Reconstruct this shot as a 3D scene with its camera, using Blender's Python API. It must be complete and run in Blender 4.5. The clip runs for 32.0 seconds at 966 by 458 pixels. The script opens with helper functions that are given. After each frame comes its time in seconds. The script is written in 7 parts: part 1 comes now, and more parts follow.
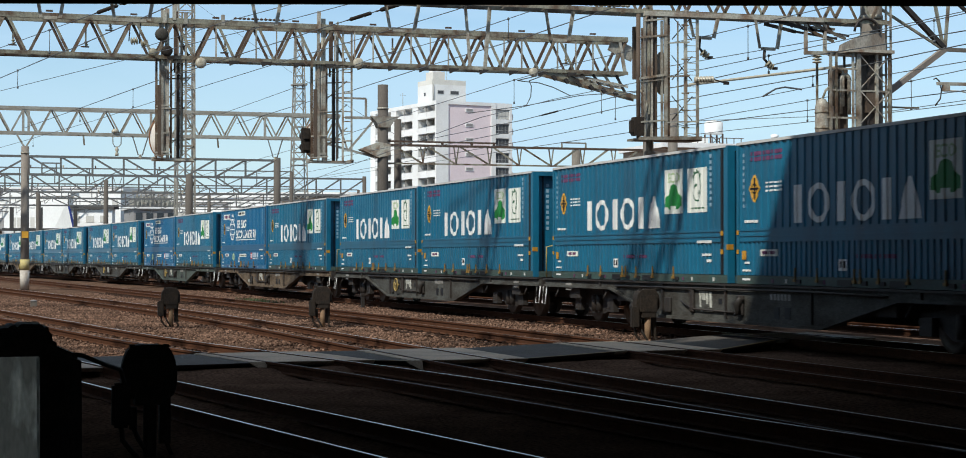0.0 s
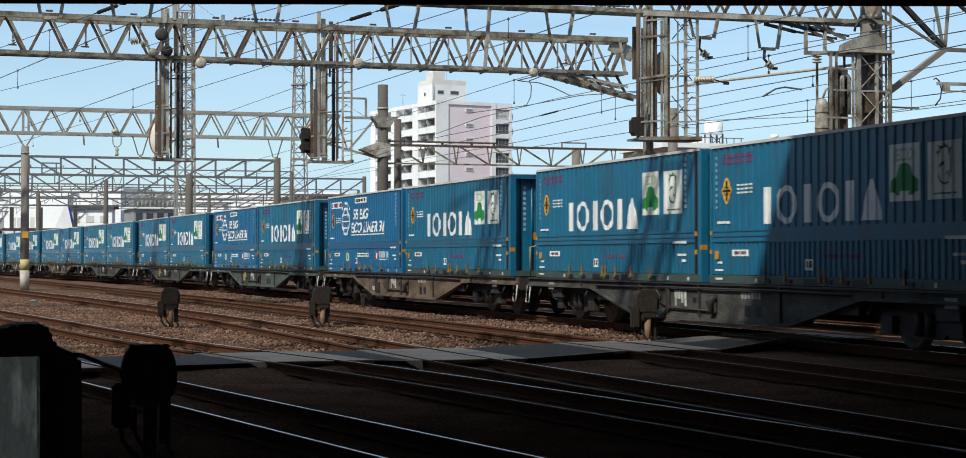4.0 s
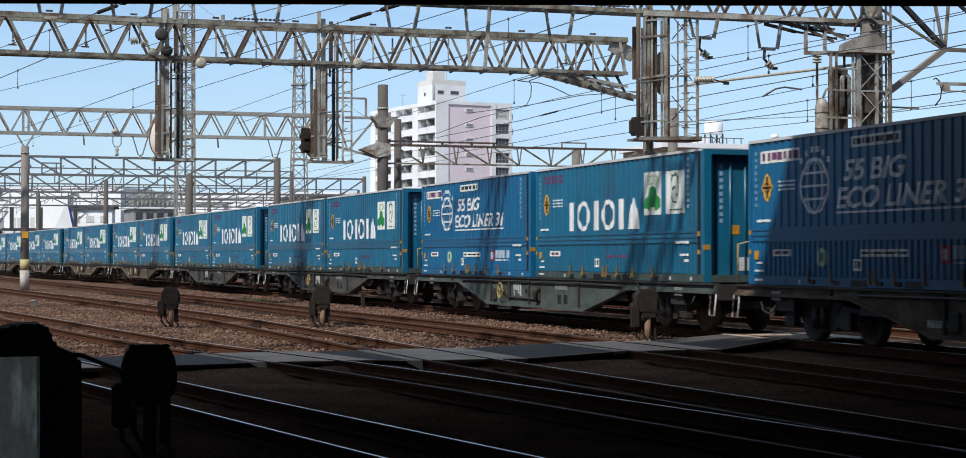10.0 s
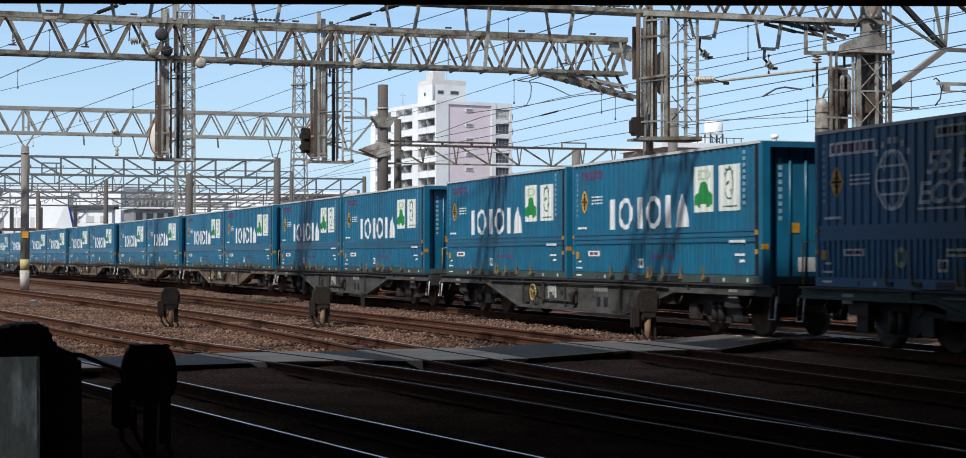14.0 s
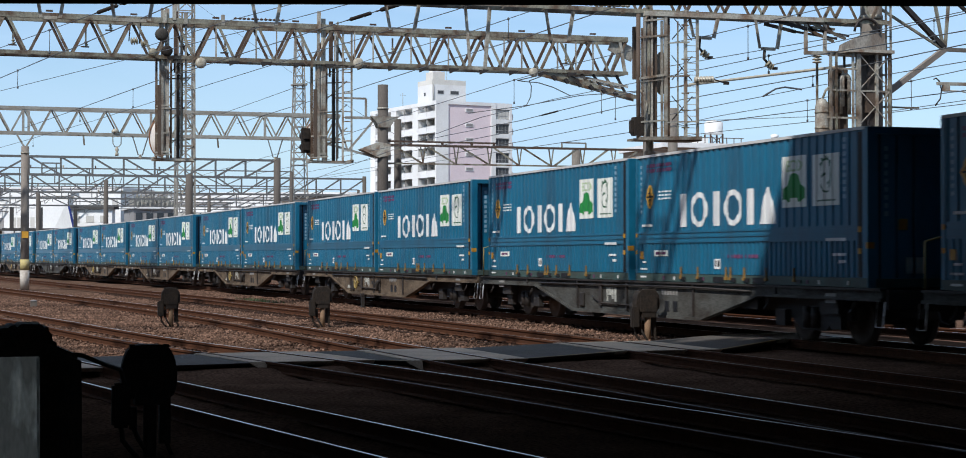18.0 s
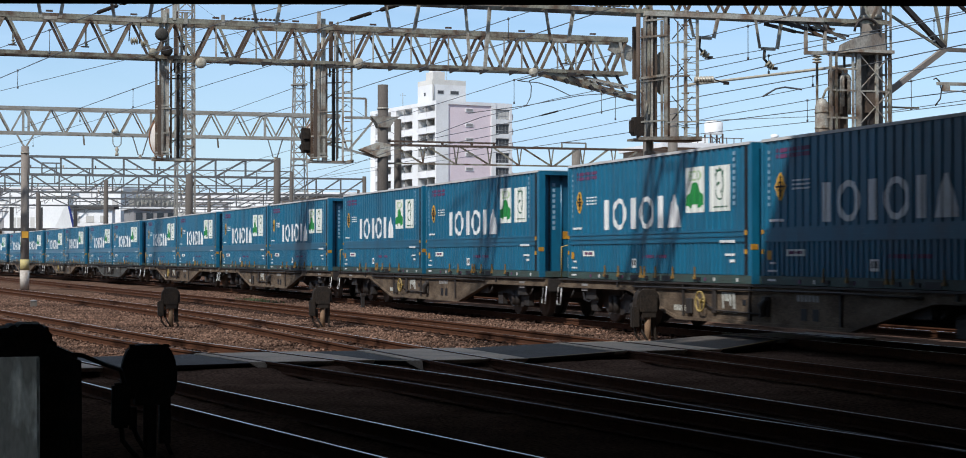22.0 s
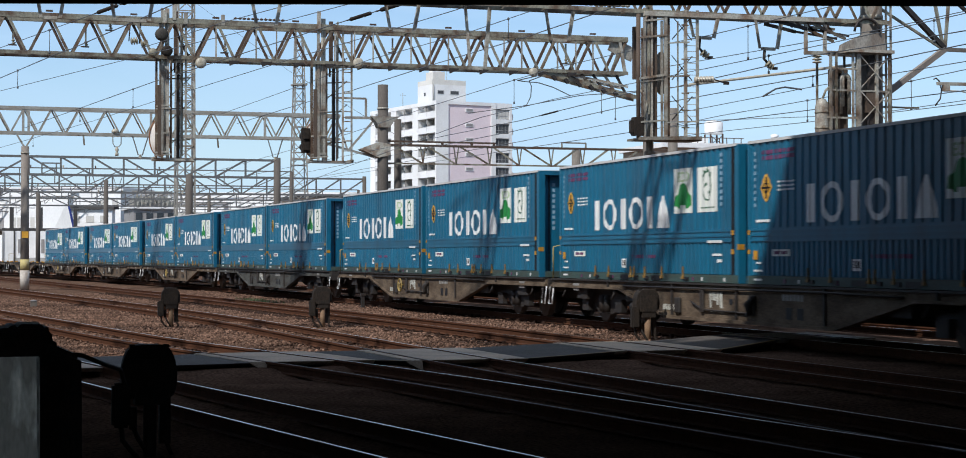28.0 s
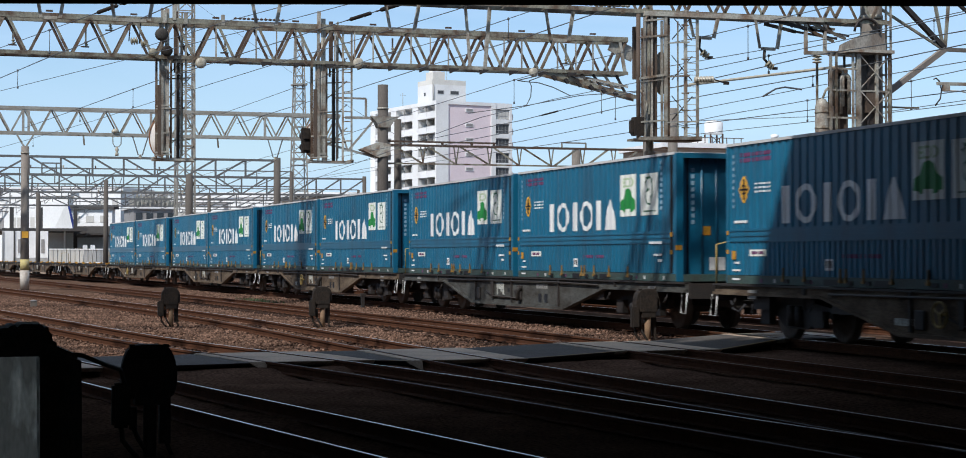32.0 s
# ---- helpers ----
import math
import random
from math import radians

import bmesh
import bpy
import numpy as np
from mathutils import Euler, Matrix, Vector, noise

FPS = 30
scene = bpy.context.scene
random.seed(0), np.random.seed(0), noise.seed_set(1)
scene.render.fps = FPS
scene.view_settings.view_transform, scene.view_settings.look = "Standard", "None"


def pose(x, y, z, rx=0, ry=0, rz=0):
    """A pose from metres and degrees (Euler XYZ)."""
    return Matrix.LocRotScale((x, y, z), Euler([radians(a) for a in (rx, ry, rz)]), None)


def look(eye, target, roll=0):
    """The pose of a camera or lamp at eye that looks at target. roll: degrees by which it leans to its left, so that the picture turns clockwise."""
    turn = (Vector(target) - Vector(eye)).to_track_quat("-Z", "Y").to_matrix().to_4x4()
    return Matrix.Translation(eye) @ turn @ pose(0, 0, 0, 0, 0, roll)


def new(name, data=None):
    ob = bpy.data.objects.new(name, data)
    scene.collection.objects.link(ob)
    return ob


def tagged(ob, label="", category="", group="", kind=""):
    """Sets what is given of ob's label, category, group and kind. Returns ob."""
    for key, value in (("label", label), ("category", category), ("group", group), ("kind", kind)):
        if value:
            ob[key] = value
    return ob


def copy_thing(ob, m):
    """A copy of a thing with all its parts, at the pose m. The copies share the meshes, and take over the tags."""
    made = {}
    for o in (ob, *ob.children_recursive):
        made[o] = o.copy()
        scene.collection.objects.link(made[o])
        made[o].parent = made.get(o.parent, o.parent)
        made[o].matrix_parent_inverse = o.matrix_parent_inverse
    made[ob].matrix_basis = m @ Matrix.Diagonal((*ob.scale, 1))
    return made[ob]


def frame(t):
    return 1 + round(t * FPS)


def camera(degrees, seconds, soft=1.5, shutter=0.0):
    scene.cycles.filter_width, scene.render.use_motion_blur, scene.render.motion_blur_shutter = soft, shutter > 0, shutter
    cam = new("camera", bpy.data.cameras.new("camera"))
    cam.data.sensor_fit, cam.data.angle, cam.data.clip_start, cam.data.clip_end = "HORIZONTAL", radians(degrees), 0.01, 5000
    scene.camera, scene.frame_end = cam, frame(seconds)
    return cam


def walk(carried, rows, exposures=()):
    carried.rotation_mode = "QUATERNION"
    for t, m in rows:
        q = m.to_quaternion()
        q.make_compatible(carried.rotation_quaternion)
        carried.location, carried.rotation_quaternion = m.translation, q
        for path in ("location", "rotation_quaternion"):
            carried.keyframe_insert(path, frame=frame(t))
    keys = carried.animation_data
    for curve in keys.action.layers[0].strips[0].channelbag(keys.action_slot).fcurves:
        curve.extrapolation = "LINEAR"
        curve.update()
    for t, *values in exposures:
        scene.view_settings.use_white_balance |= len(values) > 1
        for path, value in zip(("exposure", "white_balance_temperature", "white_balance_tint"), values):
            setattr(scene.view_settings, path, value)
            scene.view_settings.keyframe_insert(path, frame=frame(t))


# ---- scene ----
cam = camera(30.99, 32.0, soft=0.9, shutter=0.4)
EYE = (0.0, 0.0, 1.524)
YAW, PITCH = 18.2065, 0.9053
AIM = (math.cos(radians(YAW)), -math.sin(radians(YAW)), 1.524 + math.tan(radians(PITCH)))
walk(cam, [(0.0, look(EYE, AIM)), (32.0, look(EYE, AIM))],
     exposures=[(0.0, 0.0, 6450, 6), (5.0, 0.0, 6400, 7), (9.0, -0.03, 6150, 11), (32.0, -0.03, 6150, 11)])

# ---- light ----
SUN_WAY = Vector((0.56, -0.75, -1.0)).normalized()
sky_world = bpy.data.worlds.new("sky")
scene.world = sky_world
sky_world.use_nodes = True
wn = sky_world.node_tree
wn.nodes.clear()
w_out = wn.nodes.new("ShaderNodeOutputWorld")
w_bg = wn.nodes.new("ShaderNodeBackground")
w_sky = wn.nodes.new("ShaderNodeTexSky")
w_sky.sky_type = "NISHITA"
w_sky.sun_disc = False
w_sky.sun_elevation = math.asin(-SUN_WAY.z)
w_sky.sun_rotation = math.atan2(-SUN_WAY.x, -SUN_WAY.y)
w_sky.altitude, w_sky.air_density, w_sky.dust_density, w_sky.ozone_density = 0.0, 1.0, 0.3, 4.0
w_co = wn.nodes.new("ShaderNodeTexCoord")
w_map = wn.nodes.new("ShaderNodeMapping")
w_map.inputs["Scale"].default_value = (1.3, 1.3, 7.0)
w_noise = wn.nodes.new("ShaderNodeTexNoise")
w_noise.inputs["Scale"].default_value = 3.0
w_noise.inputs["Detail"].default_value = 6.0
w_noise.inputs["Distortion"].default_value = 0.6
w_ramp = wn.nodes.new("ShaderNodeValToRGB")
w_ramp.color_ramp.elements[0].position, w_ramp.color_ramp.elements[0].color = 0.42, (0, 0, 0, 1)
w_ramp.color_ramp.elements[1].position, w_ramp.color_ramp.elements[1].color = 0.70, (0.72, 0.72, 0.72, 1)
w_mix = wn.nodes.new("ShaderNodeMix")
w_mix.data_type = "RGBA"
w_mix.inputs["B"].default_value = (4.2, 5.85, 7.5, 1)
wn.links.new(w_co.outputs["Generated"], w_map.inputs["Vector"])
wn.links.new(w_map.outputs["Vector"], w_noise.inputs["Vector"])
wn.links.new(w_noise.outputs["Fac"], w_ramp.inputs["Fac"])
w_sep = wn.nodes.new("ShaderNodeSeparateXYZ")
w_haze = wn.nodes.new("ShaderNodeMapRange")
w_haze.inputs["From Min"].default_value, w_haze.inputs["From Max"].default_value = 0.0, 0.16
w_haze.inputs["To Min"].default_value, w_haze.inputs["To Max"].default_value = 0.62, 0.0
w_add = wn.nodes.new("ShaderNodeMath")
w_add.operation, w_add.use_clamp = "ADD", True
wn.links.new(w_co.outputs["Generated"], w_sep.inputs["Vector"])
wn.links.new(w_sep.outputs["Z"], w_haze.inputs["Value"])
wn.links.new(w_ramp.outputs["Color"], w_add.inputs[0])
wn.links.new(w_haze.outputs["Result"], w_add.inputs[1])
wn.links.new(w_add.outputs["Value"], w_mix.inputs["Factor"])
wn.links.new(w_sky.outputs["Color"], w_mix.inputs["A"])
# thin veil of high cloud that thickens towards the zenith, above the view; added to take blue out of the shade
w_veil = wn.nodes.new("ShaderNodeMapRange")
w_veil.inputs["From Min"].default_value, w_veil.inputs["From Max"].default_value = 0.18, 0.6
w_veil.inputs["To Min"].default_value, w_veil.inputs["To Max"].default_value = 0.0, 0.5
w_high = wn.nodes.new("ShaderNodeMix")
w_high.data_type = "RGBA"
w_high.inputs["B"].default_value = (3.6, 3.7, 3.8, 1)
wn.links.new(w_sep.outputs["Z"], w_veil.inputs["Value"])
wn.links.new(w_veil.outputs["Result"], w_high.inputs["Factor"])
wn.links.new(w_mix.outputs["Result"], w_high.inputs["A"])
wn.links.new(w_high.outputs["Result"], w_bg.inputs["Color"])
wn.links.new(w_bg.outputs["Background"], w_out.inputs["Surface"])
w_bg.inputs["Strength"].default_value = 0.13

sun_lamp = bpy.data.lights.new("sun", "SUN")
sun_lamp.energy, sun_lamp.angle, sun_lamp.color = 4.3, radians(2.0), (1.0, 0.95, 0.88)
sun = new("sun", sun_lamp)
sun.matrix_world = Matrix.Translation((-20, 30, 50)) @ SUN_WAY.to_track_quat("-Z", "Y").to_matrix().to_4x4()


# ---- materials ----
def material(name, base, rough=0.6, metal=0.0, var=0.25, scale=4.0, fine=40.0, bump=0.0, second=None, amount=0.5,
             stretch=(1, 1, 1), spread=0.0, spec=0.5, band=(0.40, 0.72), island=0.0):
    """A surface with large stains and fine grain; second: the colour of the stains; spread: how pieces differ."""
    m = bpy.data.materials.new(name)
    m.use_nodes = True
    t = m.node_tree
    n, k = t.nodes, t.links
    b = n["Principled BSDF"]
    b.inputs["Roughness"].default_value, b.inputs["Metallic"].default_value = rough, metal
    b.inputs["Specular IOR Level"].default_value = spec
    co = n.new("ShaderNodeTexCoord")
    mp = n.new("ShaderNodeMapping")
    mp.inputs["Scale"].default_value = stretch
    k.new(co.outputs["Object"], mp.inputs["Vector"])
    big, small = n.new("ShaderNodeTexNoise"), n.new("ShaderNodeTexNoise")
    for q, sc, de in ((big, scale, 5.0), (small, fine, 3.0)):
        q.inputs["Scale"].default_value, q.inputs["Detail"].default_value = sc, de
        k.new(mp.outputs["Vector"], q.inputs["Vector"])
    ramp = n.new("ShaderNodeValToRGB")
    ramp.color_ramp.elements[0].position, ramp.color_ramp.elements[1].position = band
    c2 = second if second else [c * (1 - var) for c in base]
    ramp.color_ramp.elements[0].color = (*base, 1)
    ramp.color_ramp.elements[1].color = (*[a + (c - a) * amount * (1.0 if second else 2.0) for a, c in zip(base, c2)], 1)
    k.new(big.outputs["Fac"], ramp.inputs["Fac"])
    mul = n.new("ShaderNodeMix")
    mul.data_type, mul.blend_type = "RGBA", "MULTIPLY"
    mul.inputs["Factor"].default_value = 1.0
    gr = n.new("ShaderNodeMapRange")
    gr.inputs["From Min"].default_value, gr.inputs["From Max"].default_value = 0.3, 0.7
    gr.inputs["To Min"].default_value, gr.inputs["To Max"].default_value = 1 - var, 1 + var * 0.6
    k.new(small.outputs["Fac"], gr.inputs["Value"])
    k.new(ramp.outputs["Color"], mul.inputs["A"])
    k.new(gr.outputs["Result"], mul.inputs["B"])
    last = mul.outputs["Result"]
    if spread or island:
        oi, sp, m2 = n.new("ShaderNodeNewGeometry" if island else "ShaderNodeObjectInfo"), n.new("ShaderNodeMapRange"), n.new("ShaderNodeMix")
        sp.inputs["To Min"].default_value, sp.inputs["To Max"].default_value = 1 - max(spread, island), 1 + max(spread, island)
        k.new(oi.outputs["Random Per Island" if island else "Random"], sp.inputs["Value"])
        m2.data_type, m2.blend_type = "RGBA", "MULTIPLY"
        m2.inputs["Factor"].default_value = 1.0
        k.new(last, m2.inputs["A"])
        k.new(sp.outputs["Result"], m2.inputs["B"])
        last = m2.outputs["Result"]
    k.new(last, b.inputs["Base Color"])
    if bump:
        bp = n.new("ShaderNodeBump")
        bp.inputs["Strength"].default_value, bp.inputs["Distance"].default_value = bump, 0.02
        k.new(small.outputs["Fac"], bp.inputs["Height"])
        k.new(bp.outputs["Normal"], b.inputs["Normal"])
    return m


M_BLUE = material("container_blue", (0.008, 0.130, 0.228), 0.36, 0, 0.12, 0.8, 14, 0.0, (0.02, 0.080, 0.135), 0.8, (2.2, 1, 0.35), 0.06, 0.8, (0.44, 0.68))
M_BLUE2 = material("container_bright_blue", (0.004, 0.115, 0.25), 0.38, 0, 0.10, 0.8, 14, 0.0, (0.012, 0.09, 0.17), 0.6, (2.2, 1, 0.35), 0.04, 0.8, (0.46, 0.70))
M_SILL = material("container_base_green", (0.045, 0.085, 0.075), 0.6, 0, 0.3, 3, 30, 0.1, (0.05, 0.045, 0.035), 0.6)
M_ROOF = material("container_roof_white", (0.62, 0.62, 0.60), 0.5, 0, 0.12, 1.5, 20, 0, (0.40, 0.38, 0.36), 0.6)
M_WHITE = material("white_marking", (0.78, 0.78, 0.76), 0.5, 0, 0.06, 2, 30, 0, (0.55, 0.57, 0.57), 0.5)
M_POSTER = material("poster_white", (0.74, 0.76, 0.70), 0.5, 0, 0.06, 3, 40)
M_GREEN = material("poster_green", (0.02, 0.24, 0.05), 0.5, 0, 0.15, 5, 50)
M_PALE = material("pale_green", (0.42, 0.55, 0.32), 0.5, 0, 0.1, 5, 50)
M_DKGREEN = material("drawing_green", (0.03, 0.12, 0.06), 0.5, 0, 0.1, 5, 50)
M_ORANGE = material("orange_mark", (0.72, 0.38, 0.04), 0.5, 0, 0.15, 6, 50)
M_YELLOW = material("yellow_paint", (0.55, 0.27, 0.02), 0.55, 0, 0.25, 6, 50, 0, (0.25, 0.1, 0.02), 0.6)
M_TIE = material("rusty_yellow_bar", (0.29, 0.165, 0.035), 0.65, 0, 0.3, 6, 50, 0, (0.12, 0.05, 0.02), 0.7)
M_RED = material("faded_red", (0.15, 0.045, 0.12), 0.55, 0, 0.2, 6, 50)
M_BLACK = material("black_mark", (0.01, 0.01, 0.012), 0.6, 0, 0.2, 6, 50)
M_GREY = material("wagon_blue_grey", (0.085, 0.086, 0.078), 0.8, 0, 0.4, 2.0, 25, 0.1, (0.034, 0.026, 0.020), 0.9, (1, 1, 1.8), spec=0.2)
M_SAGE = material("wagon_grey_green", (0.085, 0.105, 0.092), 0.8, 0, 0.3, 1.7, 25, 0.1, (0.045, 0.05, 0.042), 0.85, (1, 1, 1.8), spec=0.25)
M_BROWN = material("wagon_weathered_brown", (0.16, 0.120, 0.082), 0.8, 0, 0.4, 1.8, 25, 0.1, (0.040, 0.025, 0.017), 0.9, (1, 1, 1.8), spec=0.2)
M_DARK = material("grimy_steel", (0.030, 0.026, 0.023), 0.65, 0.1, 0.4, 4, 30, 0.1, (0.045, 0.028, 0.02), 0.5)
M_TREAD = material("wheel_steel", (0.13, 0.105, 0.085), 0.6, 0.2, 0.3, 6, 40)
M_GALV = material("galvanised_steel", (0.38, 0.36, 0.30), 0.55, 0.1, 0.3, 2.4, 20, 0.05, (0.17, 0.10, 0.055), 0.85, (1, 1, 1), 0.22, band=(0.45, 0.66))
M_GALV2 = material("grey_green_steel", (0.25, 0.235, 0.175), 0.55, 0.1, 0.35, 2.4, 20, 0.05, (0.10, 0.055, 0.03), 0.9, (1, 1, 1), 0.25, band=(0.44, 0.62))
M_RUSTY = material("rusty_steel", (0.090, 0.058, 0.040), 0.8, 0.05, 0.35, 3, 30, 0.1, (0.045, 0.027, 0.02), 0.6)
# rusty brown; on lattice rods it also carries their shade in its colour
M_STAIN_SHADE = material("rust_and_shade_steel", (0.17, 0.135, 0.095), 0.7, 0.1, 0.35, 2.4, 20, 0.05, (0.085, 0.045, 0.025), 0.9, (1, 1, 1), 0.3, band=(0.42, 0.6))
M_POLE = material("concrete_pole", (0.175, 0.155, 0.13), 0.85, 0, 0.2, 1.2, 25, 0.15, (0.10, 0.085, 0.07), 0.7, (1, 1, 0.3))
M_POLE3 = material("pale_concrete_pole", (0.23, 0.20, 0.17), 0.85, 0, 0.2, 1.2, 25, 0.15, (0.17, 0.14, 0.115), 0.7, (1, 1, 0.3))
M_POLE2 = material("dark_concrete_pole", (0.105, 0.09, 0.075), 0.85, 0, 0.2, 1.2, 25, 0.15, (0.07, 0.058, 0.048), 0.7, (1, 1, 0.3))
M_RUSTG = material("rust_streaked_grey", (0.31, 0.29, 0.25), 0.75, 0.05, 0.3, 1.6, 20, 0.1, (0.10, 0.055, 0.03), 0.8, (1.6, 1.6, 0.6))
M_TRUNK = material("brown_trunk", (0.10, 0.07, 0.048), 0.8, 0, 0.25, 3, 30, 0.1, (0.06, 0.04, 0.028), 0.7)
M_BALLAST = material("ballast", (0.150, 0.094, 0.067), 1.0, 0, 0.6, 1.1, 22, 1.0, (0.070, 0.042, 0.029), 0.8, spec=0.0)
M_STONE = material("ballast_stone", (0.20, 0.122, 0.086), 0.95, 0, 0.4, 1.3, 15, 0.3, (0.075, 0.040, 0.026), 0.75, spec=0.1, island=0.62)
M_RAIL = material("rusty_rail", (0.088, 0.039, 0.021), 0.9, 0.0, 0.3, 5, 40, 0.1, (0.05, 0.022, 0.013), 0.6, spec=0.08)
M_SHINE = material("polished_rail_head", (0.82, 0.73, 0.66), 0.31, 1.0, 0.1, 3, 40)
M_DULL = material("dull_rail_head", (0.21, 0.14, 0.10), 0.4, 0.6, 0.2, 3, 40, 0, (0.12, 0.06, 0.04), 0.6)
# the rails' unlike sheen is set by head colour: one bright, one dim
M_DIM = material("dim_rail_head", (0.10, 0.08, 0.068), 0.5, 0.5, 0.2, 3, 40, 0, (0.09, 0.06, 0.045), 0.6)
M_SEMI = material("bright_rail_head", (0.84, 0.76, 0.70), 0.38, 0.9, 0.15, 3, 40)
M_SLEEPER = material("sleeper", (0.060, 0.036, 0.026), 0.95, 0, 0.35, 3, 30, 0.3, None, 0.5, (1, 1, 1), 0.2, 0.08)
M_CONC = material("concrete", (0.58, 0.455, 0.34), 0.75, 0, 0.2, 1.3, 25, 0.1, (0.33, 0.28, 0.23), 0.8, (1, 1, 1), 0.12, 0.15)
M_ASPH = material("asphalt", (0.11, 0.098, 0.088), 0.8, 0, 0.3, 1.5, 60, 0.4, (0.065, 0.06, 0.056), 0.6, spec=0.2)
# tone set by how much light should bounce under the bridge
M_UNDER = material("dark_grey_concrete", (0.10, 0.094, 0.088), 0.95, 0, 0.2, 0.8, 12, 0.2, (0.07, 0.066, 0.062), 0.6)
M_BEAM = material("black_painted_steel", (0.012, 0.012, 0.012), 0.7, 0, 0.2, 3, 30)
M_WIRE = material("wire", (0.10, 0.105, 0.11), 0.5, 0.3, 0.1, 3, 30)
M_INSUL = material("porcelain", (0.46, 0.42, 0.33), 0.3, 0, 0.2, 6, 30, 0, (0.26, 0.21, 0.14), 0.6)
M_INSUL2 = material("grimy_porcelain", (0.30, 0.27, 0.19), 0.35, 0, 0.2, 6, 30, 0, (0.12, 0.095, 0.06), 0.7)
M_INSUL_BR = material("brown_porcelain", (0.07, 0.035, 0.025), 0.3, 0, 0.15, 6, 30)
M_SIGBLK = material("signal_black", (0.024, 0.020, 0.017), 0.8, 0, 0.35, 7, 30, 0.1, (0.050, 0.036, 0.025), 0.6, spec=0.2)
M_SIGGRN = material("dark_brown_paint", (0.042, 0.036, 0.028), 0.75, 0, 0.3, 7, 30, 0.1, (0.03, 0.03, 0.022), 0.6)
M_WALLW = material("white_render", (0.84, 0.84, 0.82), 0.85, 0, 0.06, 0.25, 4, 0, (0.62, 0.62, 0.60), 0.5)
M_PINK = material("pink_render", (0.80, 0.68, 0.70), 0.85, 0, 0.06, 0.25, 4, 0, (0.72, 0.60, 0.62), 0.5)
M_GLASS = material("window_glass", (0.05, 0.06, 0.07), 0.12, 0, 0.2, 0.4, 3)
M_CURTAIN = material("curtain", (0.55, 0.54, 0.50), 0.8, 0, 0.1, 0.6, 6)
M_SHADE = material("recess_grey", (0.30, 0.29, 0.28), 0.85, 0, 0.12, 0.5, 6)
M_LATT = material("pylon_steel", (0.33, 0.32, 0.28), 0.55, 0.1, 0.2, 0.8, 10, 0, (0.20, 0.15, 0.10), 0.5)
M_SLATE = material("dark_roof", (0.06, 0.055, 0.05), 0.7, 0, 0.2, 0.7, 8)
M_LEAF = material("leaves", (0.05, 0.085, 0.025), 0.7, 0, 0.4, 0.9, 10)
M_BARK = material("bark", (0.07, 0.05, 0.035), 0.9, 0, 0.3, 2, 20)


# ---- mesh helpers ----
def faces(bm, vs, fs):
    v = [bm.verts.new(p) for p in vs]
    for f in fs:
        bm.faces.new([v[i] for i in f])


BOX = [(0, 3, 2, 1), (4, 5, 6, 7), (0, 1, 5, 4), (1, 2, 6, 5), (2, 3, 7, 6), (3, 0, 4, 7)]


def box(bm, x0, x1, y0, y1, z0, z1):
    faces(bm, [(x0, y0, z0), (x1, y0, z0), (x1, y1, z0), (x0, y1, z0), (x0, y0, z1), (x1, y0, z1), (x1, y1, z1), (x0, y1, z1)], BOX)


def bar(bm, p, q, w, h=None):
    """A bar of w by h from p to q."""
    p, q, h = Vector(p), Vector(q), h or w
    d = (q - p).normalized()
    side = d.cross(Vector((0, 0, 1)) if abs(d.z) < 0.95 else Vector((1, 0, 0))).normalized()
    top = side.cross(d)
    a, b = side * w / 2, top * h / 2
    faces(bm, [p - a - b, p + a - b, p + a + b, p - a + b, q - a - b, q + a - b, q + a + b, q - a + b], BOX)


def tube(bm, pts, r, n=8, ends=True):
    """A round rod through the points; r may be one radius or one a point."""
    pts = [Vector(p) for p in pts]
    rs = r if isinstance(r, (list, tuple)) else [r] * len(pts)
    rings = []
    for i, p in enumerate(pts):
        d = (pts[min(i + 1, len(pts) - 1)] - pts[max(i - 1, 0)]).normalized()
        a = d.cross(Vector((0, 0, 1)) if abs(d.z) < 0.95 else Vector((1, 0, 0))).normalized()
        b = d.cross(a)
        rings.append([bm.verts.new(p + (a * math.cos(2 * math.pi * k / n) + b * math.sin(2 * math.pi * k / n)) * rs[i]) for k in range(n)])
    for u, v in zip(rings, rings[1:]):
        for k in range(n):
            f = bm.faces.new((u[k], u[(k + 1) % n], v[(k + 1) % n], v[k]))
            f.smooth = True
    if ends:
        bm.faces.new(rings[0][::-1])
        bm.faces.new(rings[-1])


def lathe(bm, profile, origin=(0, 0, 0), axis="z", n=16):
    """A turned shape: profile of (radius, height) along the axis."""
    o, rings = Vector(origin), []
    for r, h in profile:
        ring = []
        for k in range(n):
            c, s = r * math.cos(2 * math.pi * k / n), r * math.sin(2 * math.pi * k / n)
            ring.append(bm.verts.new(o + Vector({"z": (c, s, h), "y": (s, h, c), "x": (h, c, s)}[axis])))
        rings.append(ring)
    for u, v in zip(rings, rings[1:]):
        for k in range(n):
            bm.faces.new((u[k], u[(k + 1) % n], v[(k + 1) % n], v[k])).smooth = True
    if profile[0][0] > 1e-4:
        bm.faces.new(rings[0][::-1])
    if profile[-1][0] > 1e-4:
        bm.faces.new(rings[-1])


